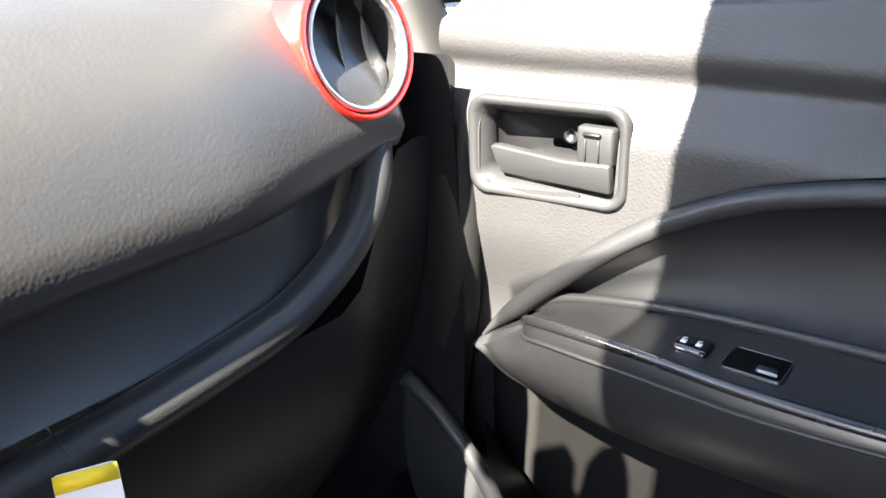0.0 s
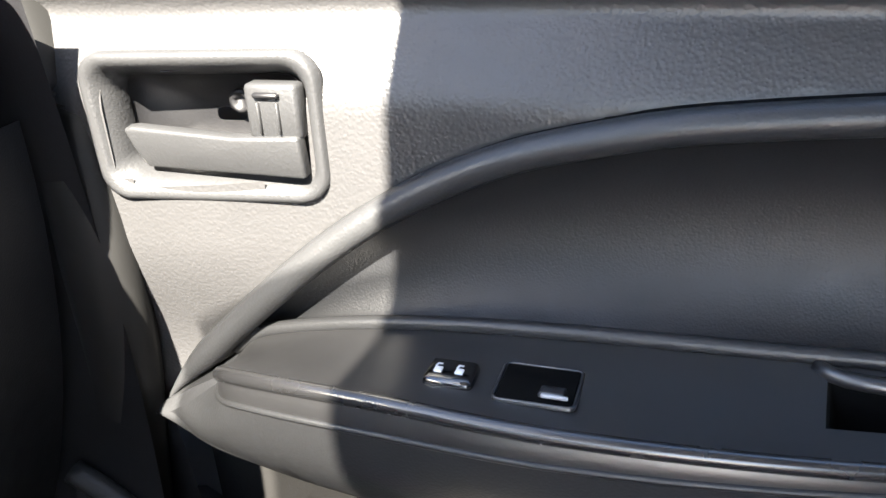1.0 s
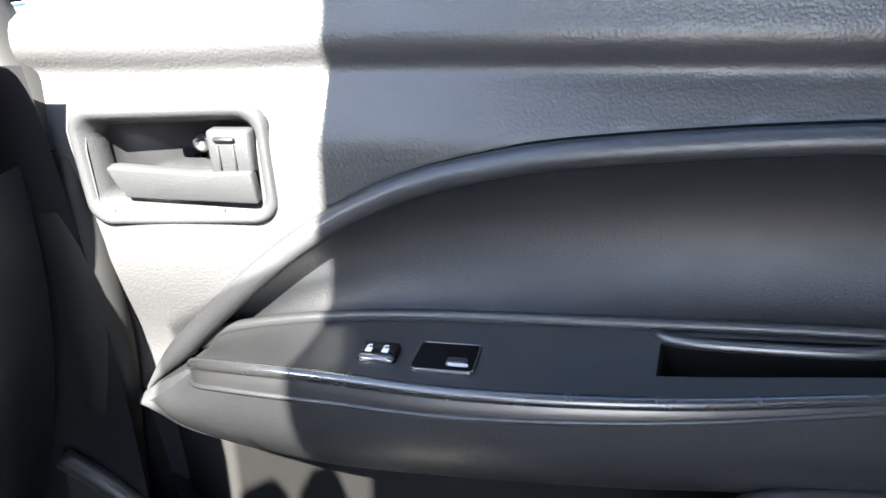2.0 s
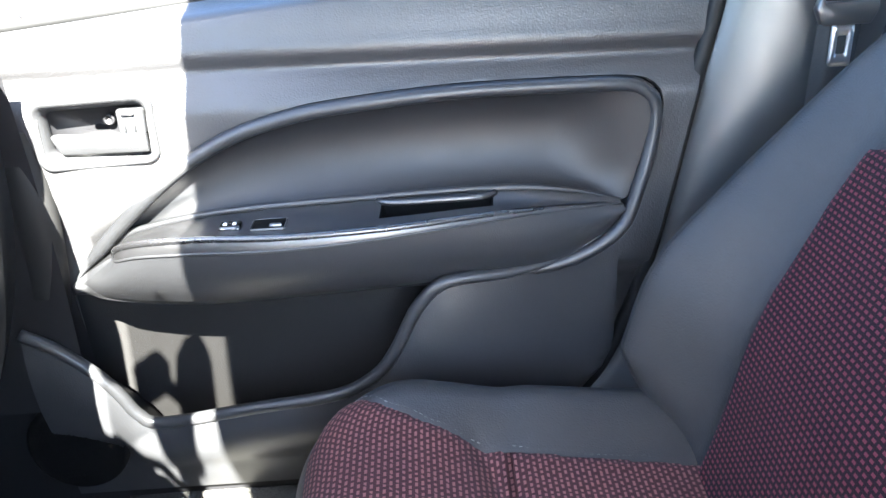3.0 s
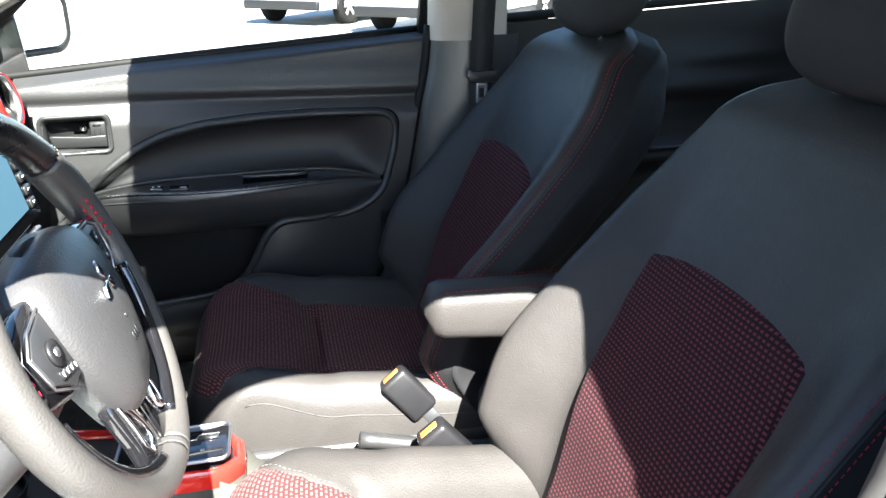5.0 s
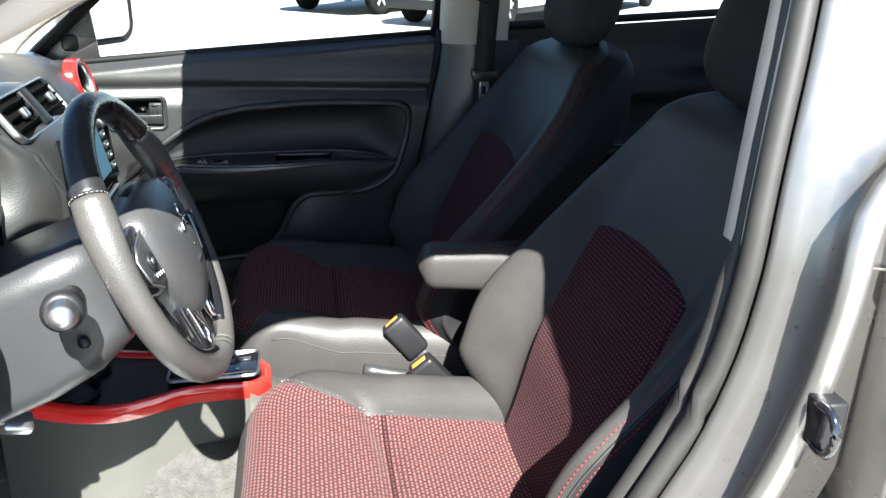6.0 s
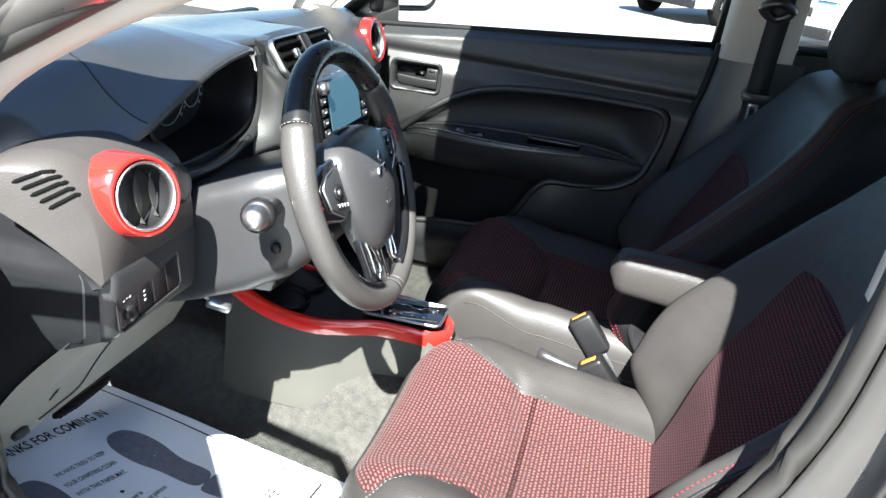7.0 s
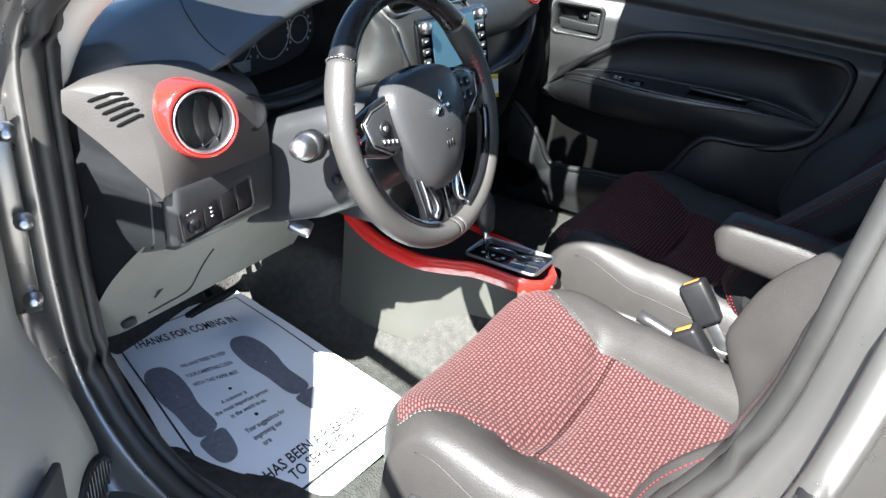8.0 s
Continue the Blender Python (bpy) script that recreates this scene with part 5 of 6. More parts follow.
# ---- dashboard ----
def vent(parent, at, facing, radius, teardrop, depth=0.030):
    """A round air vent: red surround, silver ring, black cup, three curved vanes."""
    m = axes(at, facing)
    n = 48
    outer, mid, inner = [], [], []
    for k in range(n):
        t = 2 * math.pi * k / n
        d = Vector((math.cos(t), math.sin(t)))
        stretch = 1.20 + 0.36 * max(0, d.dot(Vector(teardrop))) ** 3
        outer.append((d * radius * stretch, -depth))
        mid.append((d * radius * (1.12 + 0.12 * max(0, d.dot(Vector(teardrop))) ** 3), 0.004))
        inner.append((d * radius * 1.02, 0.002))
    rows = [[m @ Vector((p.x, p.y, z)) for p, z in r] for r in (outer, [((a + b) / 2, -0.2 * depth) for (a, _), (b, _) in zip(outer, mid)], mid, [((a + b) / 2, 0.007) for (a, _), (b, _) in zip(mid, inner)], inner, [(p * 0.99, -0.02) for p, _ in inner])]
    sur = part("vent_surround", sheet(rows, closed_u=True), M_RED, parent, "glossy red vent surround")
    part("vent_ring", sheet([[m @ Vector((radius * f * math.cos(2 * math.pi * k / 48), radius * f * math.sin(2 * math.pi * k / 48), z)) for k in range(48)] for f, z in ((1.0, -0.02), (1.0, 0.004), (0.97, 0.006), (0.93, 0.005), (0.90, 0.001), (0.90, -0.006))], closed_u=True), M_SILVER, sur, "satin silver vent ring")
    cup = [(radius * 0.905, -0.002), (radius * 0.88, -0.008), (radius * 0.80, -0.03), (radius * 0.4, -0.05), (0.001, -0.052)]
    part("vent_cup", sheet([[m @ Vector((r * math.cos(2 * math.pi * k / 32), r * math.sin(2 * math.pi * k / 32), z)) for k in range(32)] for r, z in cup], closed_u=True), M_BLACK, sur)
    for x in (-0.66, -0.16, 0.34):
        front, back = [], []
        for k in range(17):
            t = -1 + k / 8
            h = radius * 0.84 * math.sqrt(1 - min(0.72, abs(x + 0.17)) ** 2) * 0.93
            reach = math.sqrt(max(0.0, (radius * 0.86) ** 2 - (t * h) ** 2))
            bow = 0.22 * radius * (1 - t * t)
            fx = max(-reach, min(reach, x * radius - bow + 0.10 * radius))
            bx = max(-reach, min(reach, x * radius - bow * 0.6 + radius * (0.14 + 0.34 * (1 - t * t))))
            front.append(m @ Vector((fx, t * h, -0.004)))
            back.append(m @ Vector((max(bx, fx + 0.001), t * h, -0.017)))
        vn = sheet([front, [a.lerp(b, 0.5) for a, b in zip(front, back)], back])
        part("vane", vn, M_HARD, sur, "curved grey vent vane")
    return sur


def build_dashboard():
    d = thing("dashboard", "dark soft-grain dashboard with red-ringed air vents", "dashboard", (0, 0.75, 0.60))
    o = Vector(d.location)

    def add(nm, bm, mat, lab="", parent=None, smooth_=True):
        bmesh.ops.translate(bm, vec=-o, verts=bm.verts)
        return part(nm, bm, mat, parent or d, lab, smooth_)

    def lip(x):
        """Front edge of the top pad: y and z at x."""
        z = curve_at([(-0.70, 0.915), (-0.65, 0.935), (-0.60, 0.952), (-0.535, 0.965), (-0.503, 0.981), (-0.459, 0.997), (-0.40, 1.018), (-0.35, 1.032), (-0.30, 1.041), (-0.245, 1.046), (-0.228, 1.042), (-0.205, 1.040), (-0.15, 1.044), (0.05, 1.040), (0.10, 1.020), (0.14, 0.990), (0.70, 0.985)], x)
        y = curve_at([(-0.70, 0.790), (-0.665, 0.750), (-0.635, 0.690), (-0.60, 0.640), (-0.535, 0.612), (-0.50, 0.600), (-0.228, 0.600), (-0.205, 0.640), (-0.16, 0.628), (0.05, 0.628), (0.10, 0.690), (0.14, 0.760), (0.70, 0.760)], x)
        return y, z

    def crest(x):
        """Height of the pad a hand's width behind its edge."""
        return curve_at([(-0.70, 0.925), (-0.66, 0.945), (-0.62, 0.980), (-0.56, 1.012), (-0.50, 1.034), (-0.44, 1.047), (-0.30, 1.052), (-0.24, 1.048), (-0.20, 1.032), (-0.12, 1.030), (0.05, 1.030), (0.12, 1.004), (0.70, 0.998)], x)

    xs = np.linspace(-0.70, 0.70, 201)
    rows = []
    for t in np.linspace(0, 1, 34):
        r = []
        for x in xs:
            u = x / 0.70
            y0, z0 = 1.13 - 0.22 * u * u, 0.972
            ly, lz = lip(x)
            y = y0 + (ly - y0) * t
            z = z0 + (crest(x) - z0) * smooth(0, 0.72, t)
            z += (lz - crest(x)) * smooth(0.72, 1.0, t) + 0.010 * math.sin(math.pi * t)
            r.append((x, y, z))
        rows.append(r)
    for dy, dz in ((-0.004, -0.004), (-0.003, -0.010), (0.006, -0.014), (0.03, -0.016)):
        rows.append([(x, lip(x)[0] + dy, lip(x)[1] + dz) for x in xs])
    pad = sheet(rows)
    pad.normal_update()
    skin = BVHTree.FromBMesh(pad)
    add("top_pad", pad, M_DASH, "soft grained top pad with instrument hood")
    seam = spline([(-0.505, 0.602, 0.985), (-0.506, 0.64, 1.0), (-0.495, 0.69, 1.02), (-0.470, 0.74, 1.04), (-0.40, 0.80, 1.04)], 30)
    add("hood_seam", tube([skin.find_nearest(q)[0] for q in seam], 0.0010, 6), M_RUBBER)

    # passenger face
    prof = [(0.80, 1.012), (0.75, 1.014), (0.71, 1.008), (0.68, 0.995), (0.655, 0.970), (0.638, 0.940), (0.629, 0.912), (0.624, 0.893), (0.629, 0.883), (0.660, 0.878)]
    rows = [[(x, y + 0.024 * smooth(0.40, 0.58, x) + 0.06 * smooth(0.575, 0.630, x), z - 0.010 * smooth(0.95, 0.90, z) + 0.012 * smooth(0.40, 0.60, x) * smooth(0.96, 0.89, z)) for x in np.linspace(0.09, 0.630, 40)] for y, z in prof]
    add("passenger_pad", sheet(rows), M_PAD, "grained passenger side dash pad")
    prof = [(0.662, 0.895), (0.667, 0.868), (0.668, 0.845), (0.664, 0.818), (0.656, 0.797)]
    rows = [[(x, y + 0.02 * smooth(0.45, 0.62, x), z) for x in np.linspace(0.09, 0.565, 40)] for y, z in prof]
    add("dash_band", sheet(rows), M_DASH, "smooth concave band across the dash")
    band_lip = spline([(0.09, 0.643, 0.778), (0.27, 0.643, 0.781), (0.417, 0.644, 0.793), (0.469, 0.646, 0.805), (0.515, 0.650, 0.828), (0.547, 0.656, 0.864), (0.562, 0.668, 0.905)], 50)
    add("band_lip", tube(band_lip, 0.015, 14), M_FINE, "rolled lower edge of the dash band")
    rows = []
    for v in np.linspace(0, 1, 12):
        rows.append([(x, 0.648 + 0.10 * v * v + 0.03 * smooth(0.50, 0.64, x), 0.775 + 0.10 * smooth(0.50, 0.60, x) - (0.24 + 0.10 * smooth(0.50, 0.60, x)) * v) for x in np.linspace(0.09, 0.64, 24)])
    # lid colour darkened for the shade of the footwell
    add("glovebox_lid", sheet(rows), M_SHADED_PLASTIC, "grained glovebox lid")
    rows = [[(0.64 + 0.012 * math.sin(math.pi * v), y, 0.94 - 0.43 * v) for y in np.linspace(0.655, 0.95, 10)] for v in np.linspace(0, 1, 12)]
    # black in place of the dash grey, for the shade beside the footwell
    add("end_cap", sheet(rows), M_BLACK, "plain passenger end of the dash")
    vent(d, Vector((0.546, 0.660, 0.960)) - o, (-0.02, -0.97, 0.22), 0.046, (-0.56, 0.42), 0.018)
    add("vent_housing", lathe([(0.0, -0.08), (0.056, -0.08), (0.059, -0.03), (0.056, -0.012), (0.0, -0.012)], 40, axes((0.548, 0.674, 0.956), (-0.02, -0.97, 0.22))), M_FINE)

    # driver end pod
    inner = [(0.72, 0.966), (0.66, 0.962), (0.615, 0.950), (0.588, 0.935), (0.572, 0.905), (0.564, 0.872), (0.562, 0.838)]
    low_edge = spline([(-0.711, 0.668, 0.934), (-0.706, 0.652, 0.922), (-0.694, 0.620, 0.898), (-0.676, 0.585, 0.862), (-0.657, 0.563, 0.829)], 41)
    crease = spline([(-0.703, 0.674, 0.966), (-0.694, 0.650, 0.976), (-0.672, 0.612, 0.974), (-0.655, 0.585, 0.953), (-0.646, 0.570, 0.925), (-0.649, 0.563, 0.880), (-0.655, 0.562, 0.832)], 41)
    inner_edge = spline([(-0.465, y, z) for y, z in inner], 41)

    def side_point(s, f):
        """On the pod's outer flank: s from its rear top to its lower corner, f from the lower edge to the crease."""
        k = min(40, max(0, int(round(s * 40))))
        return low_edge[k].lerp(crease[k], f) + Vector((-0.5, -0.2, 0.35)) * 0.003 * math.sin(math.pi * f) * (1 - s)

    rows = []
    for k in range(41):
        r = [side_point(k / 40, f) for f in np.linspace(0, 0.80, 11)]
        for f in np.linspace(0.14, 1, 22):
            p = crease[k].lerp(inner_edge[k], f)
            r.append(p + Vector((0, -0.5, 0.5)) * 0.020 * math.sin(math.pi * f) * math.sin(math.pi * k / 40))
        rows.append(r)
    rows.append([p + Vector((0, 0.012, -0.004)) for p in rows[-1]])
    pod = sheet(rows)
    pod.normal_update()
    skin = BVHTree.FromBMesh(pod)
    add("end_pod", pod, M_POD, "grained driver side dash end")
    # flush strips, near-black in place of the shade of real depth
    for k in range(5):
        p = Vector((-0.693, 0.640, 0.951)).lerp(Vector((-0.682, 0.607, 0.924)), k / 4)
        q = Vector((-0.669, 0.602, 0.970)).lerp(Vector((-0.662, 0.575, 0.945)), k / 4)
        strip = []
        for f in np.linspace(0, 1, 14):
            at, n, _, _ = skin.find_nearest(p.lerp(q, f))
            n = n if n.dot(Vector((-0.6, -0.5, 0.6))) > 0 else -n
            side = n.cross(q - p).normalized() * 0.0022 * math.sqrt(max(0.05, 1 - (2 * f - 1) ** 16))
            strip.append([at - side - n * 0.002, at - side + n * 0.0012, at + side + n * 0.0012, at + side - n * 0.002])
        add("demister_slot", sheet(strip), M_SHADE_BLACK, "demister slot, its inner shade painted near-black")
    vent(d, Vector((-0.600, 0.545, 0.926)) - o, (-0.30, -0.92, 0.24), 0.041, (-0.75, 0.66))
    add("trip_knob", lathe([(0.0, -0.01), (0.025, -0.01), (0.026, 0.002), (0.023, 0.004), (0.021, 0.0015), (0.0, 0.001)], 28, axes((-0.491, 0.570, 0.905), (-0.10, -0.95, 0.25))), M_BLACK, "round black blanking cap")
    # switch panel under the pod
    m = axes((-0.572, 0.5588, 0.7905), (-0.02, -0.99, 0.06)) @ pose(0, 0, 0, 0, 0, 5)
    rows = [[(x, y + 0.030 * smooth(-0.640, -0.660, x), z) for x in np.linspace(-0.465, -0.660, 24)] for y, z in ((0.562, 0.840), (0.558, 0.832), (0.560, 0.760), (0.566, 0.750), (0.59, 0.745))]
    add("switch_panel", sheet(rows), M_FINE, "grained switch panel")
    sw = add("switch_bezel", ring_frame(round_rect(0.134, 0.056, 0.010), round_rect(0.126, 0.047, 0.007), 0.006, m), M_SMOOTH, "black bezel with switches")
    add("switch_back", prism(round_rect(0.128, 0.049, 0.007), 0.002, m @ pose(0, 0, -0.003)), M_BLACK, "", sw)
    for k, x in enumerate((-0.046, -0.013, 0.018, 0.047)):
        add("switch", box((0.034 if k == 0 else 0.026, 0.042, 0.004), 0.0015, 2, m @ pose(x, 0, -0.001)), M_BLACK if k else M_SMOOTH, "", sw)
    add("mirror_joystick", lathe([(0, 0), (0.011, 0), (0.010, 0.005), (0.004, 0.006), (0, 0.006)], 18, m @ pose(-0.046, -0.006, 0.001)), M_BLACK, "", sw)
    for x, y in ((-0.052, 0.013), (-0.046, 0.014), (-0.040, 0.013), (-0.013, 0.006), (-0.013, 0.0), (-0.013, -0.006)):
        add("symbol", box((0.004, 0.0025, 0.0005), 0, 1, m @ pose(x, y, 0.0013)), M_DIAL, "", sw)
    # knee panel
    rows = []
    for v in np.linspace(0, 1.16, 18):
        rows.append([(x, 0.586 + 0.155 * v + 0.03 * smooth(-0.60, -0.69, x) + 0.015 * math.sin(math.pi * v), 0.748 - 0.200 * v) for x in np.linspace(-0.662, -0.20, 30)])
    knee = add("knee_panel", sheet(rows), M_KNEE, "pale grey plastic knee panel under the wheel")
    seam = [Vector((x, 0.5845 + 0.155 * v + 0.015 * math.sin(math.pi * v), 0.748 - 0.200 * v)) for x, v, _ in spline([(-0.477, 0.52, 0), (-0.478, 0.70, 0), (-0.480, 0.97, 0), (-0.495, 1.03, 0), (-0.525, 1.04, 0), (-0.565, 1.05, 0)], 40)]
    add("hatch_seam", tube(seam, 0.0013, 5), M_INK, "", knee)
    add("hatch_slot", box((0.012, 0.004, 0.020), 0.001, 1, pose(-0.559, 0.722, 0.584, 35, 0, 20)), M_INK, "", knee)
    add("release_knob", lathe([(0, 0), (0.013, 0), (0.012, 0.008), (0, 0.009)], 16, axes((-0.605, 0.744, 0.544), (-0.2, -0.8, -0.6))), M_INK, "", knee)
    # side of the dash below the pod
    rows = []
    for z in np.linspace(0.945, 0.530, 34):
        if z > 0.829:
            front = curve_at([(0.829, 0.566), (0.862, 0.588), (0.898, 0.623), (0.930, 0.666), (0.945, 0.692)], z)
            x0 = -0.657
        else:
            front, x0 = 0.566 + 0.155 * max(0.0, (0.748 - z) / 0.200) + (0.037 + 0.015 * math.sin(math.pi * min(1.0, max(0.0, (0.748 - z) / 0.200)))) * smooth(0.755, 0.735, z), -0.656
        rows.append([(x0 - 0.012 * smooth(0, 0.25, u) * (1 if z < 0.85 else 0.2), front + 0.004 + (0.88 - front) * u, z) for u in np.linspace(0, 1, 10)])
    # dark colour carries the shade below the pod
    add("side_cover", sheet(rows), M_SHADED_PLASTIC, "cover on the driver end of the dash with painted-in shade")
    add("pod_underside", sheet([[p, p.lerp(Vector((-0.660, p.y + 0.012, p.z - 0.004)), 0.5), Vector((-0.660, p.y + 0.012, p.z - 0.004))] for p in low_edge]), M_FINE)
    add("side_seam", tube(spline([(-0.6676, 0.71, 0.78), (-0.6676, 0.735, 0.73), (-0.6676, 0.75, 0.68), (-0.6676, 0.74, 0.62)], 20), 0.0018, 5), M_INK)

    # cluster
    rim = spline([(-0.497, 0.600, 0.974), (-0.459, 0.600, 0.988), (-0.40, 0.600, 1.008), (-0.35, 0.600, 1.022), (-0.30, 0.600, 1.031), (-0.25, 0.600, 1.034), (-0.226, 0.600, 1.018), (-0.213, 0.600, 0.980), (-0.217, 0.600, 0.945), (-0.245, 0.600, 0.920), (-0.31, 0.600, 0.907), (-0.38, 0.600, 0.903), (-0.44, 0.600, 0.910), (-0.475, 0.600, 0.938)], 84, True)
    c0 = Vector((-0.36, 0.0, 0.965))

    def inset_row(f, y):
        return [Vector((c0.x + (q.x - c0.x) * f, y + (q.y - 0.60), c0.z + (q.z - c0.z) * f)) for q in rim]

    cl = add("cluster_shroud", sheet([inset_row(1.02, 0.604), inset_row(1.0, 0.600), inset_row(0.97, 0.606), inset_row(0.95, 0.63), inset_row(0.92, 0.690)], closed_u=True), M_BLACK, "dark shroud round the instruments")
    wrap = [q for q in spline([(-0.224, 0.600, 1.030), (-0.211, 0.600, 0.985), (-0.214, 0.600, 0.945), (-0.243, 0.598, 0.917), (-0.31, 0.596, 0.903), (-0.38, 0.594, 0.899), (-0.445, 0.594, 0.905)], 40)]
    rows = []
    for f, dy, out in ((0, 0.0, 0.0), (0, -0.010, 0.006), (0, -0.012, 0.016), (0, -0.004, 0.030), (0, 0.020, 0.042)):
        rows.append([q + Vector(((q - c0).x, 0, (q - c0).z)).normalized() * out * (0.35 + 0.65 * smooth(-0.34, -0.24, q.x)) + Vector((0, dy, 0)) for q in wrap])
    add("cluster_surround", sheet(rows), M_FINE, "grey grained surround beside the instruments")
    face = [(q.x, q.z) for q in inset_row(0.93, 0.69)]
    mf = Matrix(((1, 0, 0, 0), (0, 0, 1, 0.686), (0, 1, 0, 0), (0, 0, 0, 1)))
    add("dial_face", prism(face, 0.004, mf), M_INK, "black instrument face", cl, False)
    for cx, r in ((-0.405, 0.034), (-0.325, 0.038), (-0.262, 0.022)):
        ring = [Vector((cx + r * math.cos(2 * math.pi * k / 40), 0.684, 0.965 + r * math.sin(2 * math.pi * k / 40))) for k in range(40)]
        add("dial_ring", tube(ring, 0.0009, 5, closed=True), M_DIAL, "", cl)
        for k in range(11):
            a = radians(-40 + 26 * k)
            p = Vector((cx + (r + 0.006) * math.cos(a), 0.684, 0.965 + (r + 0.006) * math.sin(a)))
            add("dial_mark", box((0.0035, 0.0006, 0.0045), 0, 1, Matrix.Translation(p)), M_DIAL, "", cl)
    add("needle", tube([(-0.400, 0.683, 0.968), (-0.446, 0.683, 0.946)], [0.0016, 0.0007], 6), M_NEEDLE, "red needle", cl)
    add("trip_display", box((0.040, 0.001, 0.018), 0, 1, pose(-0.395, 0.684, 0.926)), M_DIAL, "small grey display", cl)
    # panel below the cluster
    rows = [[(x, 0.605 - 0.05 * math.sin(math.pi * v) * 0.4 + 0.02 * v, 0.908 - 0.14 * v) for x in np.linspace(-0.530, -0.215, 20)] for v in np.linspace(0, 1, 8)]
    add("lower_dash", sheet(rows), M_FINE)
    add("cluster_lip", tube(spline([(-0.480, 0.592, 0.930), (-0.445, 0.588, 0.900), (-0.38, 0.585, 0.892), (-0.31, 0.587, 0.896), (-0.25, 0.592, 0.908)], 30), 0.005, 10), M_SMOOTH, "glossy lip under the instruments")

    # centre stack
    rows = []
    for y, z, hw in ((0.640, 1.046, 0.128), (0.605, 1.042, 0.134), (0.574, 1.000, 0.136), (0.540, 0.982, 0.136), (0.515, 0.93, 0.132), (0.512, 0.88, 0.128), (0.515, 0.80, 0.122), (0.535, 0.73, 0.118), (0.560, 0.66, 0.115), (0.58, 0.60, 0.112)):
        r = []
        for k in range(21):
            u = -1 + k / 10
            r.append((-0.052 + hw * 0.94 * u, y + 0.018 * abs(u) ** 3 + (0.09 if abs(u) > 0.99 else 0), z - 0.008 * abs(u) ** 2))
        rows.append(r)
    st = add("stack_body", sheet(rows), M_SMOOTH, "dark centre stack")
    for s in (-1, 1):
        add("stack_trim", tube([(-0.052 + s * hw * 0.93, y + 0.012, z - 0.006) for y, z, hw in ((0.607, 1.042, 0.136), (0.576, 1.002, 0.138), (0.541, 0.983, 0.138), (0.516, 0.93, 0.134), (0.514, 0.88, 0.130), (0.517, 0.80, 0.124), (0.54, 0.72, 0.119))], 0.006, 10), M_FINE, "grained edge of the centre stack")
    flank = []
    for z in np.linspace(1.036, 0.800, 18):
        front = curve_at([(0.80, 0.530), (0.88, 0.527), (0.93, 0.529), (0.982, 0.553), (1.002, 0.588), (1.042, 0.618)], z)
        left = curve_at([(0.80, -0.250), (0.90, -0.238), (0.93, -0.222), (0.96, -0.213), (1.0, -0.213), (1.036, -0.221)], z)
        right = -0.052 - 0.94 * curve_at([(0.80, 0.122), (0.88, 0.128), (0.93, 0.132), (1.042, 0.134)], z)
        row = []
        for f in np.linspace(0, 1, 12):
            row.append((left + (right - left) * f - 0.012 * math.sin(math.pi * f), 0.590 + (front - 0.590) * f ** 1.3 - 0.012 * math.sin(math.pi * f) * smooth(1.04, 0.98, z), z))
        flank.append(row)
    add("stack_flank", sheet(flank), M_PAD, "grained flank between instruments and centre stack", st)
    mv = axes((-0.050, 0.584, 1.020), (0, -0.82, 0.57))
    add("vent_frame", ring_frame(round_rect(0.240, 0.070, 0.020), round_rect(0.231, 0.061, 0.016), 0.008, mv), M_SILVER, "silver frame of the centre vents", st)
    # flat near-black plate painted as the shaded depth of the vents
    add("vent_well", prism(round_rect(0.233, 0.063, 0.016), 0.001, mv @ pose(0, 0, -0.004)), M_SHADE_BLACK, "", st)
    add("vent_divider", box((0.030, 0.060, 0.012), 0.003, 2, mv @ pose(0, 0, -0.001)), M_BLACK, "", st)
    for cx in (-0.063, 0.063):
        for k in range(3):
            add("vent_slat", box((0.086, 0.004, 0.012), 0.001, 1, mv @ pose(cx, -0.017 + 0.017 * k, -0.001, -30, 0, 0)), M_SHADE_BLACK, "", st)
        add("vent_tab", box((0.014, 0.016, 0.010), 0.003, 2, mv @ pose(cx, 0.0, 0.006)), M_SILVER, "", st)
    ms = axes((-0.045, 0.5185, 0.937), (0, -0.97, 0.22))
    scr = add("screen_bezel", prism(round_rect(0.225, 0.112, 0.008), 0.008, ms @ pose(0, 0, -0.003), 0.002), M_GLOSS, "gloss black display bezel")
    add("screen", prism(round_rect(0.140, 0.084, 0.003), 0.001, ms @ pose(0.0, 0.004, 0.0052)), M_SCREEN, "display glass with a grey-blue glow for reflected sky", scr, False)
    for s in (-1, 1):
        add("screen_knob", lathe([(0, 0), (0.011, 0), (0.010, 0.012), (0, 0.013)], 18, ms @ pose(s * 0.093, 0.040, 0.005)), M_SILVER, "", scr)
        for k in range(4):
            add("screen_key", box((0.020, 0.012, 0.004), 0.0015, 1, ms @ pose(s * 0.092, 0.018 - 0.0175 * k, 0.006)), M_SMOOTH, "", scr)
            add("symbol", box((0.009, 0.0025, 0.0005), 0, 1, ms @ pose(s * 0.092, 0.018 - 0.0175 * k, 0.0083)), M_WHITE, "", scr)
    add("media_slot", box((0.16, 0.006, 0.010), 0.002, 1, ms @ pose(0, -0.066, 0.003)), M_SILVER, "silver trim strip under the display", scr)
    mc = axes((-0.045, 0.513, 0.820), (0, -0.98, 0.08))
    for x in (-0.075, 0.0, 0.075):
        k = add("climate_knob", lathe([(0, 0), (0.024, 0), (0.023, 0.016), (0.018, 0.020), (0, 0.020)], 24, mc @ pose(x, 0, 0.0)), M_SMOOTH, "round climate knob", st)
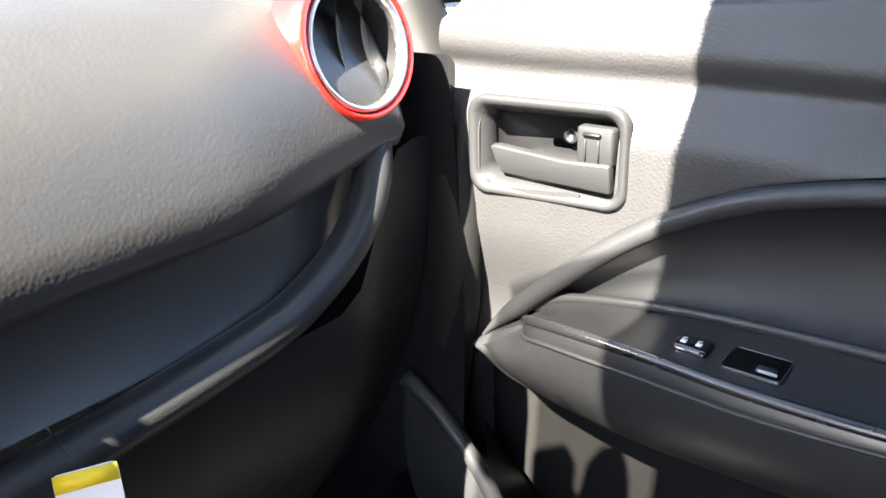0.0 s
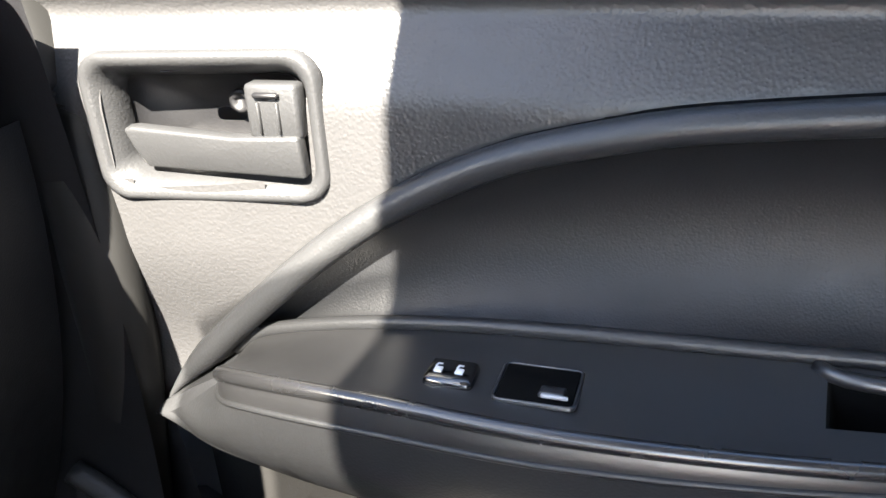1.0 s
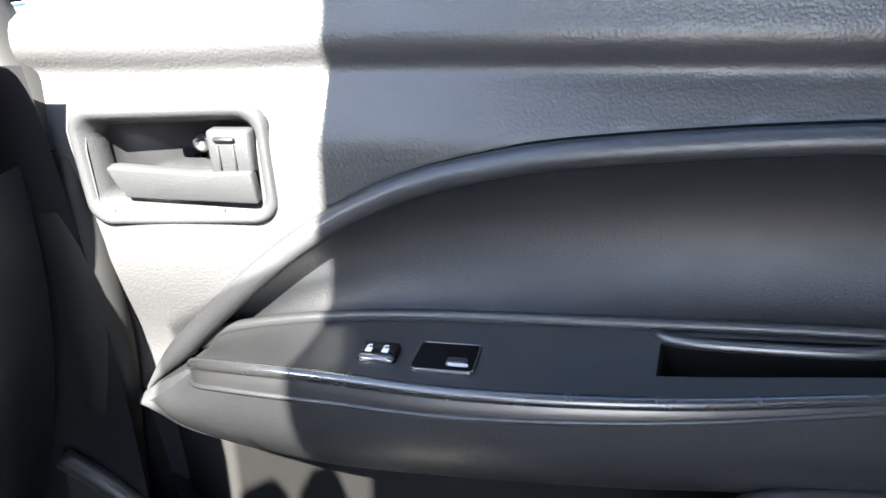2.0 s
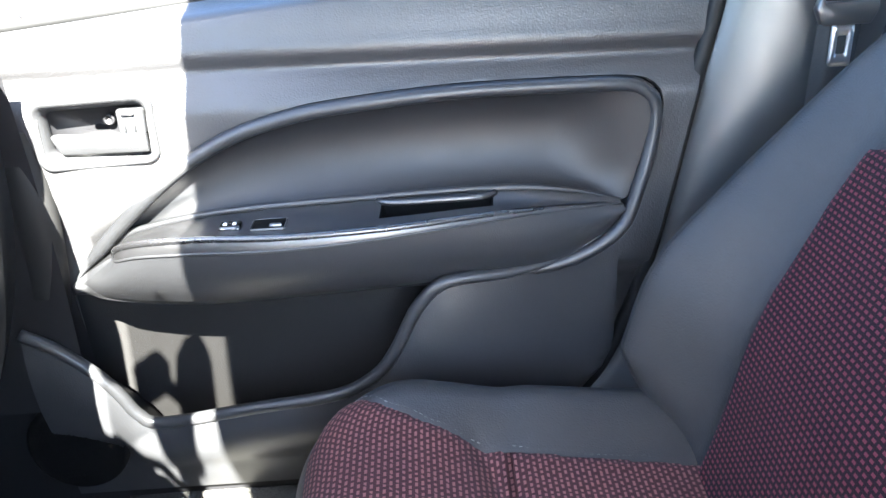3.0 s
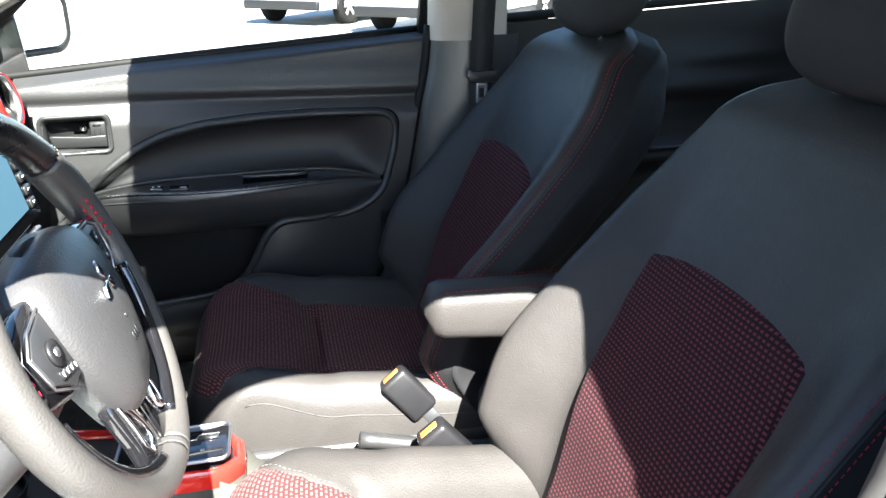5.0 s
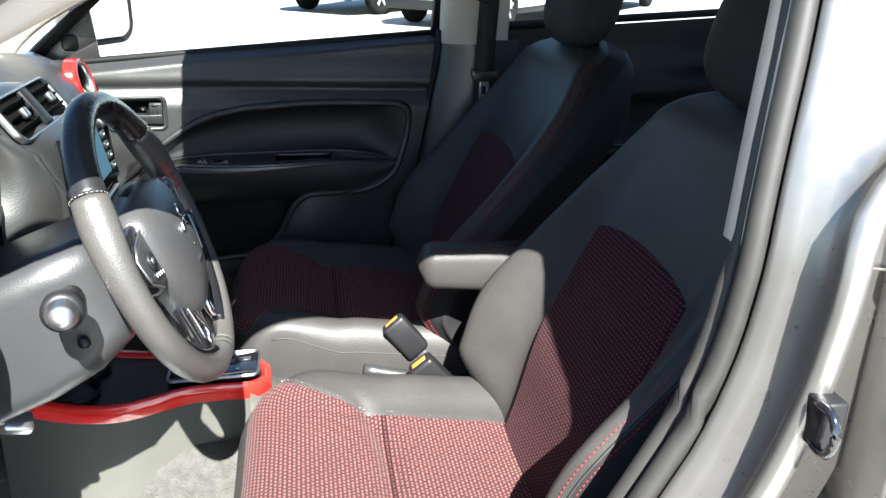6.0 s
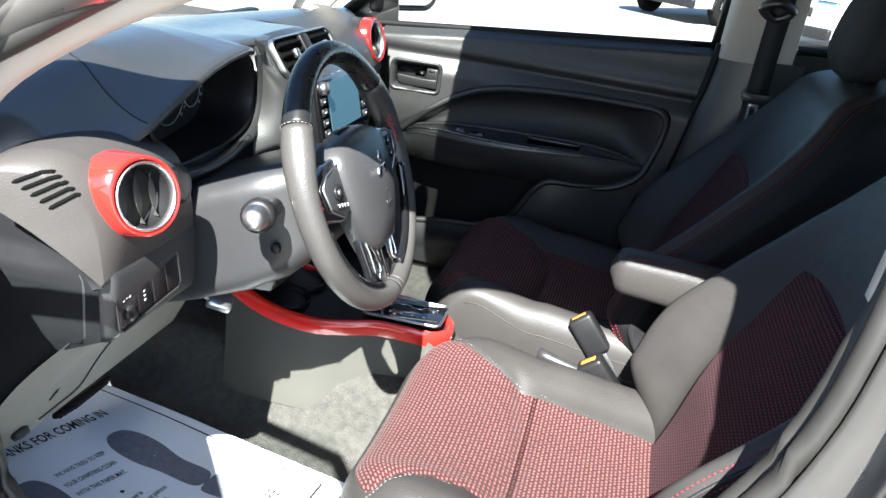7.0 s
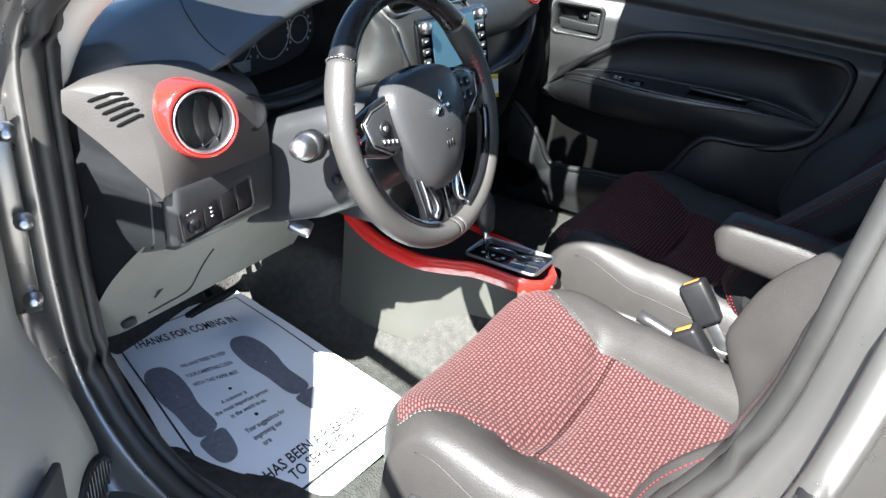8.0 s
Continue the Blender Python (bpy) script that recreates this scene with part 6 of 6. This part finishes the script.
        add("climate_ring", lathe([(0.024, 0), (0.027, 0), (0.026, 0.004), (0.024, 0.004)], 24, mc @ pose(x, 0, 0.0)), M_SILVER, "", st)
    for x in (-0.06, -0.02, 0.02, 0.06):
        add("climate_key", box((0.032, 0.012, 0.005), 0.002, 1, mc @ pose(x, 0.042, 0.002)), M_BLACK, "", st)
    return d


def build_tag():
    """A dealer's tag hanging from a knob of the display."""
    t = thing("hang_tag", "white paper hang tag with a yellow border, hung from the dash", "tag", (0.275, 0.598, 0.775))
    m = axes((0, 0, 0), (-0.45, -0.85, 0.25))
    part("card", prism(round_rect(0.030, 0.050, 0.003), 0.001, m), M_WHITE, t, "", False)
    for y in (-0.021, 0.020):
        part("border", box((0.0295, 0.009, 0.0006), 0, 1, m @ pose(0, y, 0.0012)), M_YELLOW, t, "yellow border strip")
    part("string", tube([m @ Vector((0, 0.022, 0.0005)), Vector((0.0, 0.018, 0.032)), Vector((0.0, 0.030, 0.040))], 0.0005, 5), M_BLACK, t, "thin black string")


build_tag()


build_dashboard()


# ---- centre console ----
def build_console():
    c = thing("centre_console", "dark centre console with a red painted rim and automatic gear lever", "console", (-0.02, 0.45, 0.38))
    o = Vector(c.location)

    def add(nm, bm, mat, lab="", parent=None):
        bmesh.ops.translate(bm, vec=-o, verts=bm.verts)
        return part(nm, bm, mat, parent or c, lab)

    cx = -0.030
    left = [(-0.125, 0.690, 0.592), (-0.130, 0.640, 0.568), (-0.132, 0.580, 0.552), (-0.128, 0.510, 0.545), (-0.112, 0.450, 0.548), (-0.098, 0.400, 0.553), (-0.090, 0.340, 0.551), (-0.080, 0.295, 0.546), (-0.050, 0.268, 0.542)]
    half = spline(left, 40)
    loop = half + [Vector((2 * cx - q.x, q.y, q.z)) for q in half[::-1]]
    rows = []
    for f, dz in ((1.0, -0.028), (1.02, -0.014), (1.0, -0.002), (0.95, 0.003), (0.88, 0.0), (0.84, -0.010)):
        rows.append([Vector((cx + (q.x - cx) * f, 0.46 + (q.y - 0.46) * (1 - (1 - f) * 0.5), q.z + dz)) for q in loop])
    add("red_rim", sheet(rows), M_RED, "glossy red rim round the console")
    inner = [Vector((cx + (q.x - cx) * 0.86, 0.46 + (q.y - 0.46) * 0.93, q.z - 0.008)) for q in half]
    add("console_top", sheet([[q.lerp(Vector((2 * cx - q.x, q.y, q.z)), v) for q in inner] for v in np.linspace(0, 1, 8)]), M_BLACK, "black console top")
    rows = []
    for q in loop:
        rows.append([Vector((q.x, q.y, q.z - 0.012)), Vector((cx + (q.x - cx) * 1.0, q.y, q.z - 0.05)), Vector((cx + (q.x - cx) * 1.03, q.y, 0.46)), Vector((cx + (q.x - cx) * 1.12, q.y, 0.355))])
    add("side_panel", sheet(rows), M_HARD, "grey plastic sides of the console")
    # cup holders
    for x, y in ((-0.072, 0.585), (0.012, 0.585)):
        rows = [[(x + r * math.cos(2 * math.pi * k / 28), y + r * math.sin(2 * math.pi * k / 28), z) for k in range(28)] for r, z in ((0.041, 0.546), (0.040, 0.553), (0.037, 0.551), (0.034, 0.50), (0.001, 0.495))]
        add("cup_holder", sheet(rows, closed_u=True), M_BLACK, "round cup holder")
        ring = [(x + 0.041 * math.cos(2 * math.pi * k / 28), y + 0.041 * math.sin(2 * math.pi * k / 28), 0.552) for k in range(28)]
        add("cup_ring", tube(ring, 0.002, 6, closed=True), M_BLACK)
    # gear plate
    m = pose(cx + 0.002, 0.362, 0.5535, -2, 0, 0)
    gp = add("gear_plate", prism(round_rect(0.088, 0.150, 0.012), 0.004, m, 0.001), M_GLOSS, "gloss black gear plate")
    add("gear_frame", ring_frame(round_rect(0.094, 0.156, 0.014), round_rect(0.086, 0.148, 0.011), 0.004, m @ pose(0, 0, 0.005)), M_SILVER, "satin silver gear frame", gp)
    slot = [(-0.004, 0.060), (0.006, 0.060), (0.006, 0.030), (0.014, 0.026), (0.014, -0.004), (0.006, -0.010), (0.006, -0.030), (0.016, -0.034), (0.016, -0.060), (0.006, -0.060), (0.006, -0.040), (-0.004, -0.036)]
    add("gear_slot", prism(slot[::-1], 0.001, m @ pose(0, 0, 0.0042)), M_INK, "", gp)
    add("slot_edge", tube([m @ Vector((x, y, 0.006)) for x, y in slot[1:-1]], 0.0012, 5), M_CHROME, "", gp)
    for k in range(5):
        add("gear_letter", box((0.005, 0.006, 0.0006), 0, 1, m @ pose(-0.020, 0.048 - 0.022 * k, 0.0045)), M_WHITE, "", gp)
    lv = add("gear_lever", tube([(cx, 0.415, 0.552), (cx - 0.002, 0.418, 0.60)], 0.006, 10), M_CHROME, "chrome gear lever")
    add("gear_knob", lathe([(0.0, -0.01), (0.013, -0.01), (0.017, 0.01), (0.020, 0.035), (0.018, 0.055), (0.010, 0.066), (0.0, 0.068)], 22, pose(cx - 0.002, 0.418, 0.605, -12, 0, 0)), M_LEATHER, "leather gear knob", lv)
    # rear part between the seats
    rows = []
    for y, hw, z in ((0.30, 0.075, 0.530), (0.24, 0.070, 0.470), (0.10, 0.070, 0.455), (-0.10, 0.072, 0.465), (-0.35, 0.075, 0.47), (-0.50, 0.075, 0.46)):
        rows.append([(cx + 0.005 + hw * 1.15, y, 0.36), (cx + 0.005 + hw, y, z - 0.02), (cx + hw * 0.85, y, z), (cx, y, z - 0.004), (cx - hw * 0.85, y, z), (cx - hw, y, z - 0.02), (cx - hw * 1.15, y, 0.36)])
    add("rear_tray", sheet(rows), M_HARD, "console tray between the seats")
    add("hand_brake", tube(spline([(cx + 0.02, -0.10, 0.475), (cx + 0.02, 0.0, 0.495), (cx + 0.02, 0.10, 0.520)], 10), [0.012] * 10, 12), M_SMOOTH, "black hand brake lever")
    return c


build_console()


# ---- footwell ----
def build_mat():
    mat = thing("paper_floor_mat", "white printed paper floor mat with dark shoe-sole prints", "paper mat", (-0.42, 0.66, 0.37))
    o = Vector(mat.location)
    W, H = 0.36, 0.54

    def at(u, v, lift=0.0):
        """u to the print's right, v to its top, both from its middle; the sheet narrows where it runs up the footwell."""
        k = 1 + 0.3015 * u + 0.596 * v
        x, y = (0.6948 * u - 0.0342 * v - 0.388) / k, (0.0208 * u + 1.3484 * v + 0.7319) / k
        z = 0.32 + 0.08 * (x + 0.4) + 0.044 * (y - 0.75)
        z += 0.003 * noise.noise(Vector((x * 9, y * 7, 3))) + 0.002 * math.sin(x * 22 + y * 9)
        z += 0.022 * smooth(-0.185, -0.225, u) * smooth(0.30, 0.10, abs(v - 0.12))
        return Vector((x, y, z + lift)) - o

    nu, nv = 56, 70
    rows = []
    for j in range(nv + 1):
        v = (-0.56 + 1.12 * j / nv) * H
        ragged = 0.004 * noise.noise(Vector((0.0, v * 11, 1.0)))
        rows.append([at((-0.58 + 1.16 * i / nu) * W + ragged, v) for i in range(nu + 1)])
    part("sheet", sheet(rows), M_PAPER, mat, "white paper sheet")

    def drape(bm, lift):
        for v in bm.verts:
            q = at(v.co.x, v.co.y, lift)
            v.co = q

    def flat_shape(pts):
        """A filled outline, cut fine enough to lie on the sheet."""
        bm = bmesh.new()
        n = len(pts)
        mid = sum((Vector(p) for p in pts), Vector((0, 0))) / n
        rings = []
        for f in (1.0, 0.75, 0.5, 0.25, 0.02):
            rings.append([bm.verts.new((mid.x + (p[0] - mid.x) * f, mid.y + (p[1] - mid.y) * f, 0)) for p in pts])
        for a, b in zip(rings, rings[1:]):
            for i in range(n):
                bm.faces.new((a[i], a[(i + 1) % n], b[(i + 1) % n], b[i]))
        return bm

    def strip(p0, p1, w):
        a, b = Vector(p0), Vector(p1)
        d = (b - a).normalized()
        s = Vector((-d.y, d.x)) * w / 2
        k = max(2, int((b - a).length / 0.01))
        bm = sheet([[Vector((*(a.lerp(b, i / k) - s), 0)), Vector((*(a.lerp(b, i / k) + s), 0))] for i in range(k + 1)])
        return bm

    e = 0.0
    for p0, p1 in (((-W / 2 + e, -H / 2 + e), (-W / 2 + e, H / 2 - e)), ((W / 2 - e, -H / 2 + e), (W / 2 - e, H / 2 - e)), ((-W / 2 + e, H / 2 - e), (W / 2 - e, H / 2 - e)), ((-W / 2 + e, -H / 2 + e), (W / 2 - e, -H / 2 + e))):
        bm = strip(p0, p1, 0.004)
        drape(bm, 0.0012)
        part("border_line", bm, M_INK, mat)
    sole = spline([(0.0, 0.135, 0), (0.030, 0.122, 0), (0.043, 0.085, 0), (0.040, 0.040, 0), (0.028, -0.005, 0), (0.026, -0.062, 0), (-0.026, -0.062, 0), (-0.033, 0.0, 0), (-0.043, 0.050, 0), (-0.040, 0.100, 0), (-0.024, 0.128, 0)], 50, True)
    heel = spline([(-0.027, -0.071, 0), (0.027, -0.071, 0), (0.032, -0.090, 0), (0.022, -0.118, 0), (0.0, -0.126, 0), (-0.022, -0.118, 0), (-0.032, -0.090, 0)], 36, True)
    for cx, cy, rot, wide in ((-0.140, -0.028, 3, 0.80), (0.068, -0.045, 2, 0.86)):
        m = Matrix.Rotation(radians(rot), 3, "Z")
        for outline in (sole, heel):
            pts = [m @ Vector((q.x * wide, q.y * 1.12, 0)) for q in outline]
            bm = flat_shape([(p.x + cx, p.y + cy) for p in pts])
            drape(bm, 0.0014)
            part("sole_print", bm, M_SOLE, mat, "dark checked shoe-sole print")

    def line(text, size, x, y, width=None, bold=0.0, slope=0.0, mat_=None):
        ob = lettering(text, size, Matrix.Identity(4), mat_ or M_INK, mat, "printing", width, bold)
        for v in ob.data.vertices:
            v.co = at(v.co.x + x, v.co.y + y + slope * v.co.x, 0.0016)

    line("THANKS FOR COMING IN", 0.044, -0.020, 0.199, 0.262, 0.0008, -0.19)
    text = (("WE HAVE TRIED TO KEEP", -0.040, 0.081, 0.106), ("YOUR CARPETING CLEAN", -0.046, 0.045, 0.106), ("WITH THIS PAPER MAT.", -0.049, 0.012, 0.102), ("A customer is", -0.052, -0.056, 0.058), ("the most important person", -0.046, -0.076, 0.122), ("in the world to us.", -0.046, -0.096, 0.080), ("Your suggestions for", -0.040, -0.139, 0.088), ("improving our", -0.050, -0.158, 0.062), ("are", -0.066, -0.175, 0.016))
    for k, (tx, u, v, wide) in enumerate(text):
        line(tx, 0.017 if k < 3 else 0.0150, u, v, wide, 0.0002, -0.15 if k < 3 else 0.0)
    line("IT HAS BEEN A PLEASURE", 0.026, -0.008, -0.222, 0.250, 0.0004)
    line("TO SERVE YOU", 0.026, -0.005, -0.246, 0.140, 0.0004)
    for v in (-0.031, -0.117):
        bm = flat_shape([(-0.044 + 0.004 * math.cos(2 * math.pi * k / 10), v + 0.004 * math.sin(2 * math.pi * k / 10)) for k in range(10)])
        drape(bm, 0.0016)
        part("print_dot", bm, M_INK, mat)


build_mat()


def build_pedals():
    for nm, x, w, lab in (("brake_pedal", -0.335, 0.10, "ribbed black rubber brake pedal"), ("accelerator_pedal", -0.23, 0.055, "slim black rubber accelerator pedal")):
        p = thing(nm, lab, "pedal", (x, 0.855 if w > 0.08 else 0.90, 0.405 if w > 0.08 else 0.44))
        m = pose(0, 0, 0, 48, 0, 0)
        part("pad", box((w, 0.012, 0.065 if w > 0.08 else 0.13), 0.005, 2, m), M_RUBBER, p)
        for k in range(4):
            part("rib", box((w * 0.9, 0.004, 0.005), 0.001, 1, m @ pose(0, -0.007, -0.022 + 0.0145 * k)), M_RUBBER, p)
        part("arm", tube([(0, 0.006, 0.01), (0, 0.06, 0.10), (0, 0.10, 0.22)], 0.008, 8), M_BLACK, p)


build_pedals()


def build_driver_door():
    """The driver's door, swung wide open."""
    hinge = Vector((-0.800, 0.765, 0.0))
    d = thing("driver_door", "open driver's door with trim lightened for bounced light and a round speaker grille", "car door", hinge)
    d.rotation_euler = (0, 0, radians(-56))
    # in the door's own frame it runs along -y from the hinge; the inner side faces +x
    rows = [[(-0.03 - 0.03 * math.sin(math.pi * v), -y, 0.30 + (0.65 + 0.08 * y) * v) for y in np.linspace(0.02, 1.0, 12)] for v in np.linspace(0, 1, 10)]
    part("skin", sheet(rows), M_PAINT, d)
    part("edge", box((0.06, 0.012, 0.64), 0.004, 2, pose(-0.01, -0.02, 0.62)), M_PAINT, d)
    rows = []
    for v in np.linspace(0, 1, 30):
        zz = lambda y: 0.33 + (0.62 + 0.08 * y) * v
        z = 0.33 + 0.66 * v
        rows.append([(0.055 + 0.057 * smooth(0.70, 0.52, z) + 0.03 * math.exp(-((z - 0.74) / 0.05) ** 2) * smooth(0.10, 0.3, y) + 0.02 * smooth(0.56, 0.44, z) - 0.05 * smooth(0.03, -0.010, y), -y, zz(y)) for y in np.linspace(-0.010, 0.98, 44)])
    # lighter colour than the other door's, in place of bounced light
    part("trim_panel", sheet(rows), M_TRIM_BOUNCE, d, "grained door trim, lightened to carry bounced light")
    part("lower_edge", box((0.10, 0.95, 0.012), 0.004, 1, pose(0.03, -0.50, 0.325)), M_PAINT, d)
    part("belt_top", tube([(0.02, -y, 0.950 + 0.080 * y) for y in np.linspace(0.02, 0.99, 10)], 0.055, 10, flat=0.16), M_RUBBER, d)
    part("window_frame", tube([(0.0, -0.06, 0.96), (0.05, -0.34, 1.20), (0.09, -0.60, 1.355), (0.10, -0.95, 1.37), (0.02, -1.0, 1.03)], 0.014, 8), M_BLACK, d, "black window frame")
    part("window_pane", sheet([[(0.01 + 0.09 * v, -0.10 - 0.44 * v - (0.86 - 0.46 * v) * u, 1.03 + 0.33 * v) for u in np.linspace(0, 1, 5)] for v in np.linspace(0, 1, 5)]), M_GLASS, d)
    g = part("speaker_grille", lathe([(0, 0.0), (0.056, 0.0), (0.060, 0.005), (0.065, 0.0), (0.065, -0.006), (0, -0.006)], 40, axes((0.136, -0.075, 0.385), (1, 0, 0))), M_BLACK, d, "round black speaker grille")
    for k in range(11):
        y = -0.050 + 0.010 * k
        h = math.sqrt(max(0, 0.056 ** 2 - y * y))
        part("rib", box((0.003, 0.003, 2 * h), 0.0008, 1, pose(0.139, -0.075 + y, 0.385)), M_SMOOTH, g)
    # solid black block that paints the shade inside the pocket
    part("pocket_opening", box((0.012, 0.10, 0.10), 0.005, 2, pose(0.130, -0.20, 0.48)), M_INK, d, "opening of the door pocket as a block of painted shade")


build_driver_door()


# ---- outdoors ----
tagged(link("ground", sheet([[(x, y, 0.0) for x in (-400, -40, 0, 40, 400)] for y in (-400, -40, 0, 40, 400)]), M_CONCRETE), "pale sunlit concrete of a car lot", "ground", kind="structure")


def wheel_parts(car, at, side):
    w = part("wheel", lathe([(0.20, -0.10), (0.30, -0.10), (0.325, -0.07), (0.325, 0.07), (0.30, 0.10), (0.20, 0.10), (0.18, 0.04), (0.18, -0.04)], 32, Matrix.Translation(at) @ pose(0, 0, 0, 0, 90 * side, 0)), M_TYRE, car, "black tyre")
    part("rim", lathe([(0, 0.05), (0.06, 0.06), (0.07, 0.05), (0.19, 0.06), (0.215, 0.085), (0.215, 0.02), (0, 0.02)], 28, Matrix.Translation(at) @ pose(0, 0, 0, 0, 90 * side, 0)), M_TYRE, w)
    for k in range(5):
        a = 2 * math.pi * k / 5
        part("spoke", box((0.018, 0.058, 0.15), 0.004, 1, Matrix.Translation(at) @ pose(side * 0.075, 0, 0, math.degrees(a), 0, 0) @ pose(0, 0, 0.125)), M_ALLOY, w)


def build_car(paint, label, m, tall, length):
    """A parked car, front along +y of its own frame."""
    car = thing("parked_car", label, "car", (0, 0, 0), "parked cars")
    L, W, H = length, 1.82, tall
    side = [(-L / 2, 0.35), (-L / 2 + 0.02, 0.75), (-L / 2 + 0.10, 1.0), (-L * 0.36, H * 0.93), (-L * 0.25, H), (L * 0.02, H), (L * 0.18, 1.05), (L * 0.40, 0.98), (L / 2 - 0.08, 0.80), (L / 2, 0.60), (L / 2 - 0.03, 0.30)]
    dense = spline([(0, y, z) for y, z in side], 60)
    rows = []
    for u in np.linspace(-1, 1, 13):
        rows.append([(u * W / 2 * (1 - 0.16 * smooth(0.9, H, q.z)), q.y * (1 - 0.04 * abs(u) ** 3), 0.24 + (q.z - 0.24) * (1 - 0.05 * abs(u) ** 4)) for q in dense])
    bm = sheet(rows)
    for e in (0, len(rows) - 1):
        vs = [bm.verts.new(p) for p in rows[e]]
        cap(bm, vs)
    part("body", bm, paint, car)
    part("bumper", box((1.70, 0.10, 0.16), 0.03, 2, pose(0, L / 2 - 0.02, 0.36)), M_BLACK, car, "black lower bumper")
    part("grille", box((1.0, 0.04, 0.14), 0.02, 2, pose(0, L / 2 - 0.02, 0.62)), M_BLACK, car)
    for s in (-1, 1):
        part("headlight", box((0.34, 0.12, 0.12), 0.03, 2, pose(s * 0.66, L / 2 - 0.10, 0.74)), M_CHROME, car)
        part("side_window", prism([(-L * 0.30, 1.05), (-L * 0.25, H - 0.12), (L * 0.0, H - 0.12), (L * 0.12, 1.05)], 0.02, Matrix(((0, 0, 1, s * (W / 2 - 0.075) - 0.01), (1, 0, 0, 0), (0, 1, 0, 0), (0, 0, 0, 1)))), M_TINT, car)
        part("sill", box((0.05, L * 0.5, 0.10), 0.015, 2, pose(s * (W / 2 - 0.02), 0, 0.27)), M_BLACK, car)
        for y in (-L * 0.30, L * 0.31):
            part("arch", tube([(s * (W / 2 - 0.005), y + 0.365 * math.cos(radians(a)), 0.33 + 0.365 * math.sin(radians(a))) for a in range(-10, 191, 10)], 0.028, 8, up=(1, 0, 0)), M_BLACK, car)
            wheel_parts(car, (s * (W / 2 - 0.06), y, 0.325), s)
    car.matrix_world = m
    return car


build_car(M_WHITE_PAINT, "white parked sport utility car with dark lower trim on pale concrete", pose(15.87, -1.51, 0, 0, 0, 49), 1.62, 4.4)
build_car(M_WHITE_PAINT, "white parked saloon car with grey wheels on pale concrete", pose(13.3, -3.3, 0, 0, 0, 49), 1.50, 4.5)
build_car(M_WHITE_PAINT, "white parked car seen past the rear door", pose(16.5, -6.2, 0, 0, 0, 52), 1.70, 4.8)
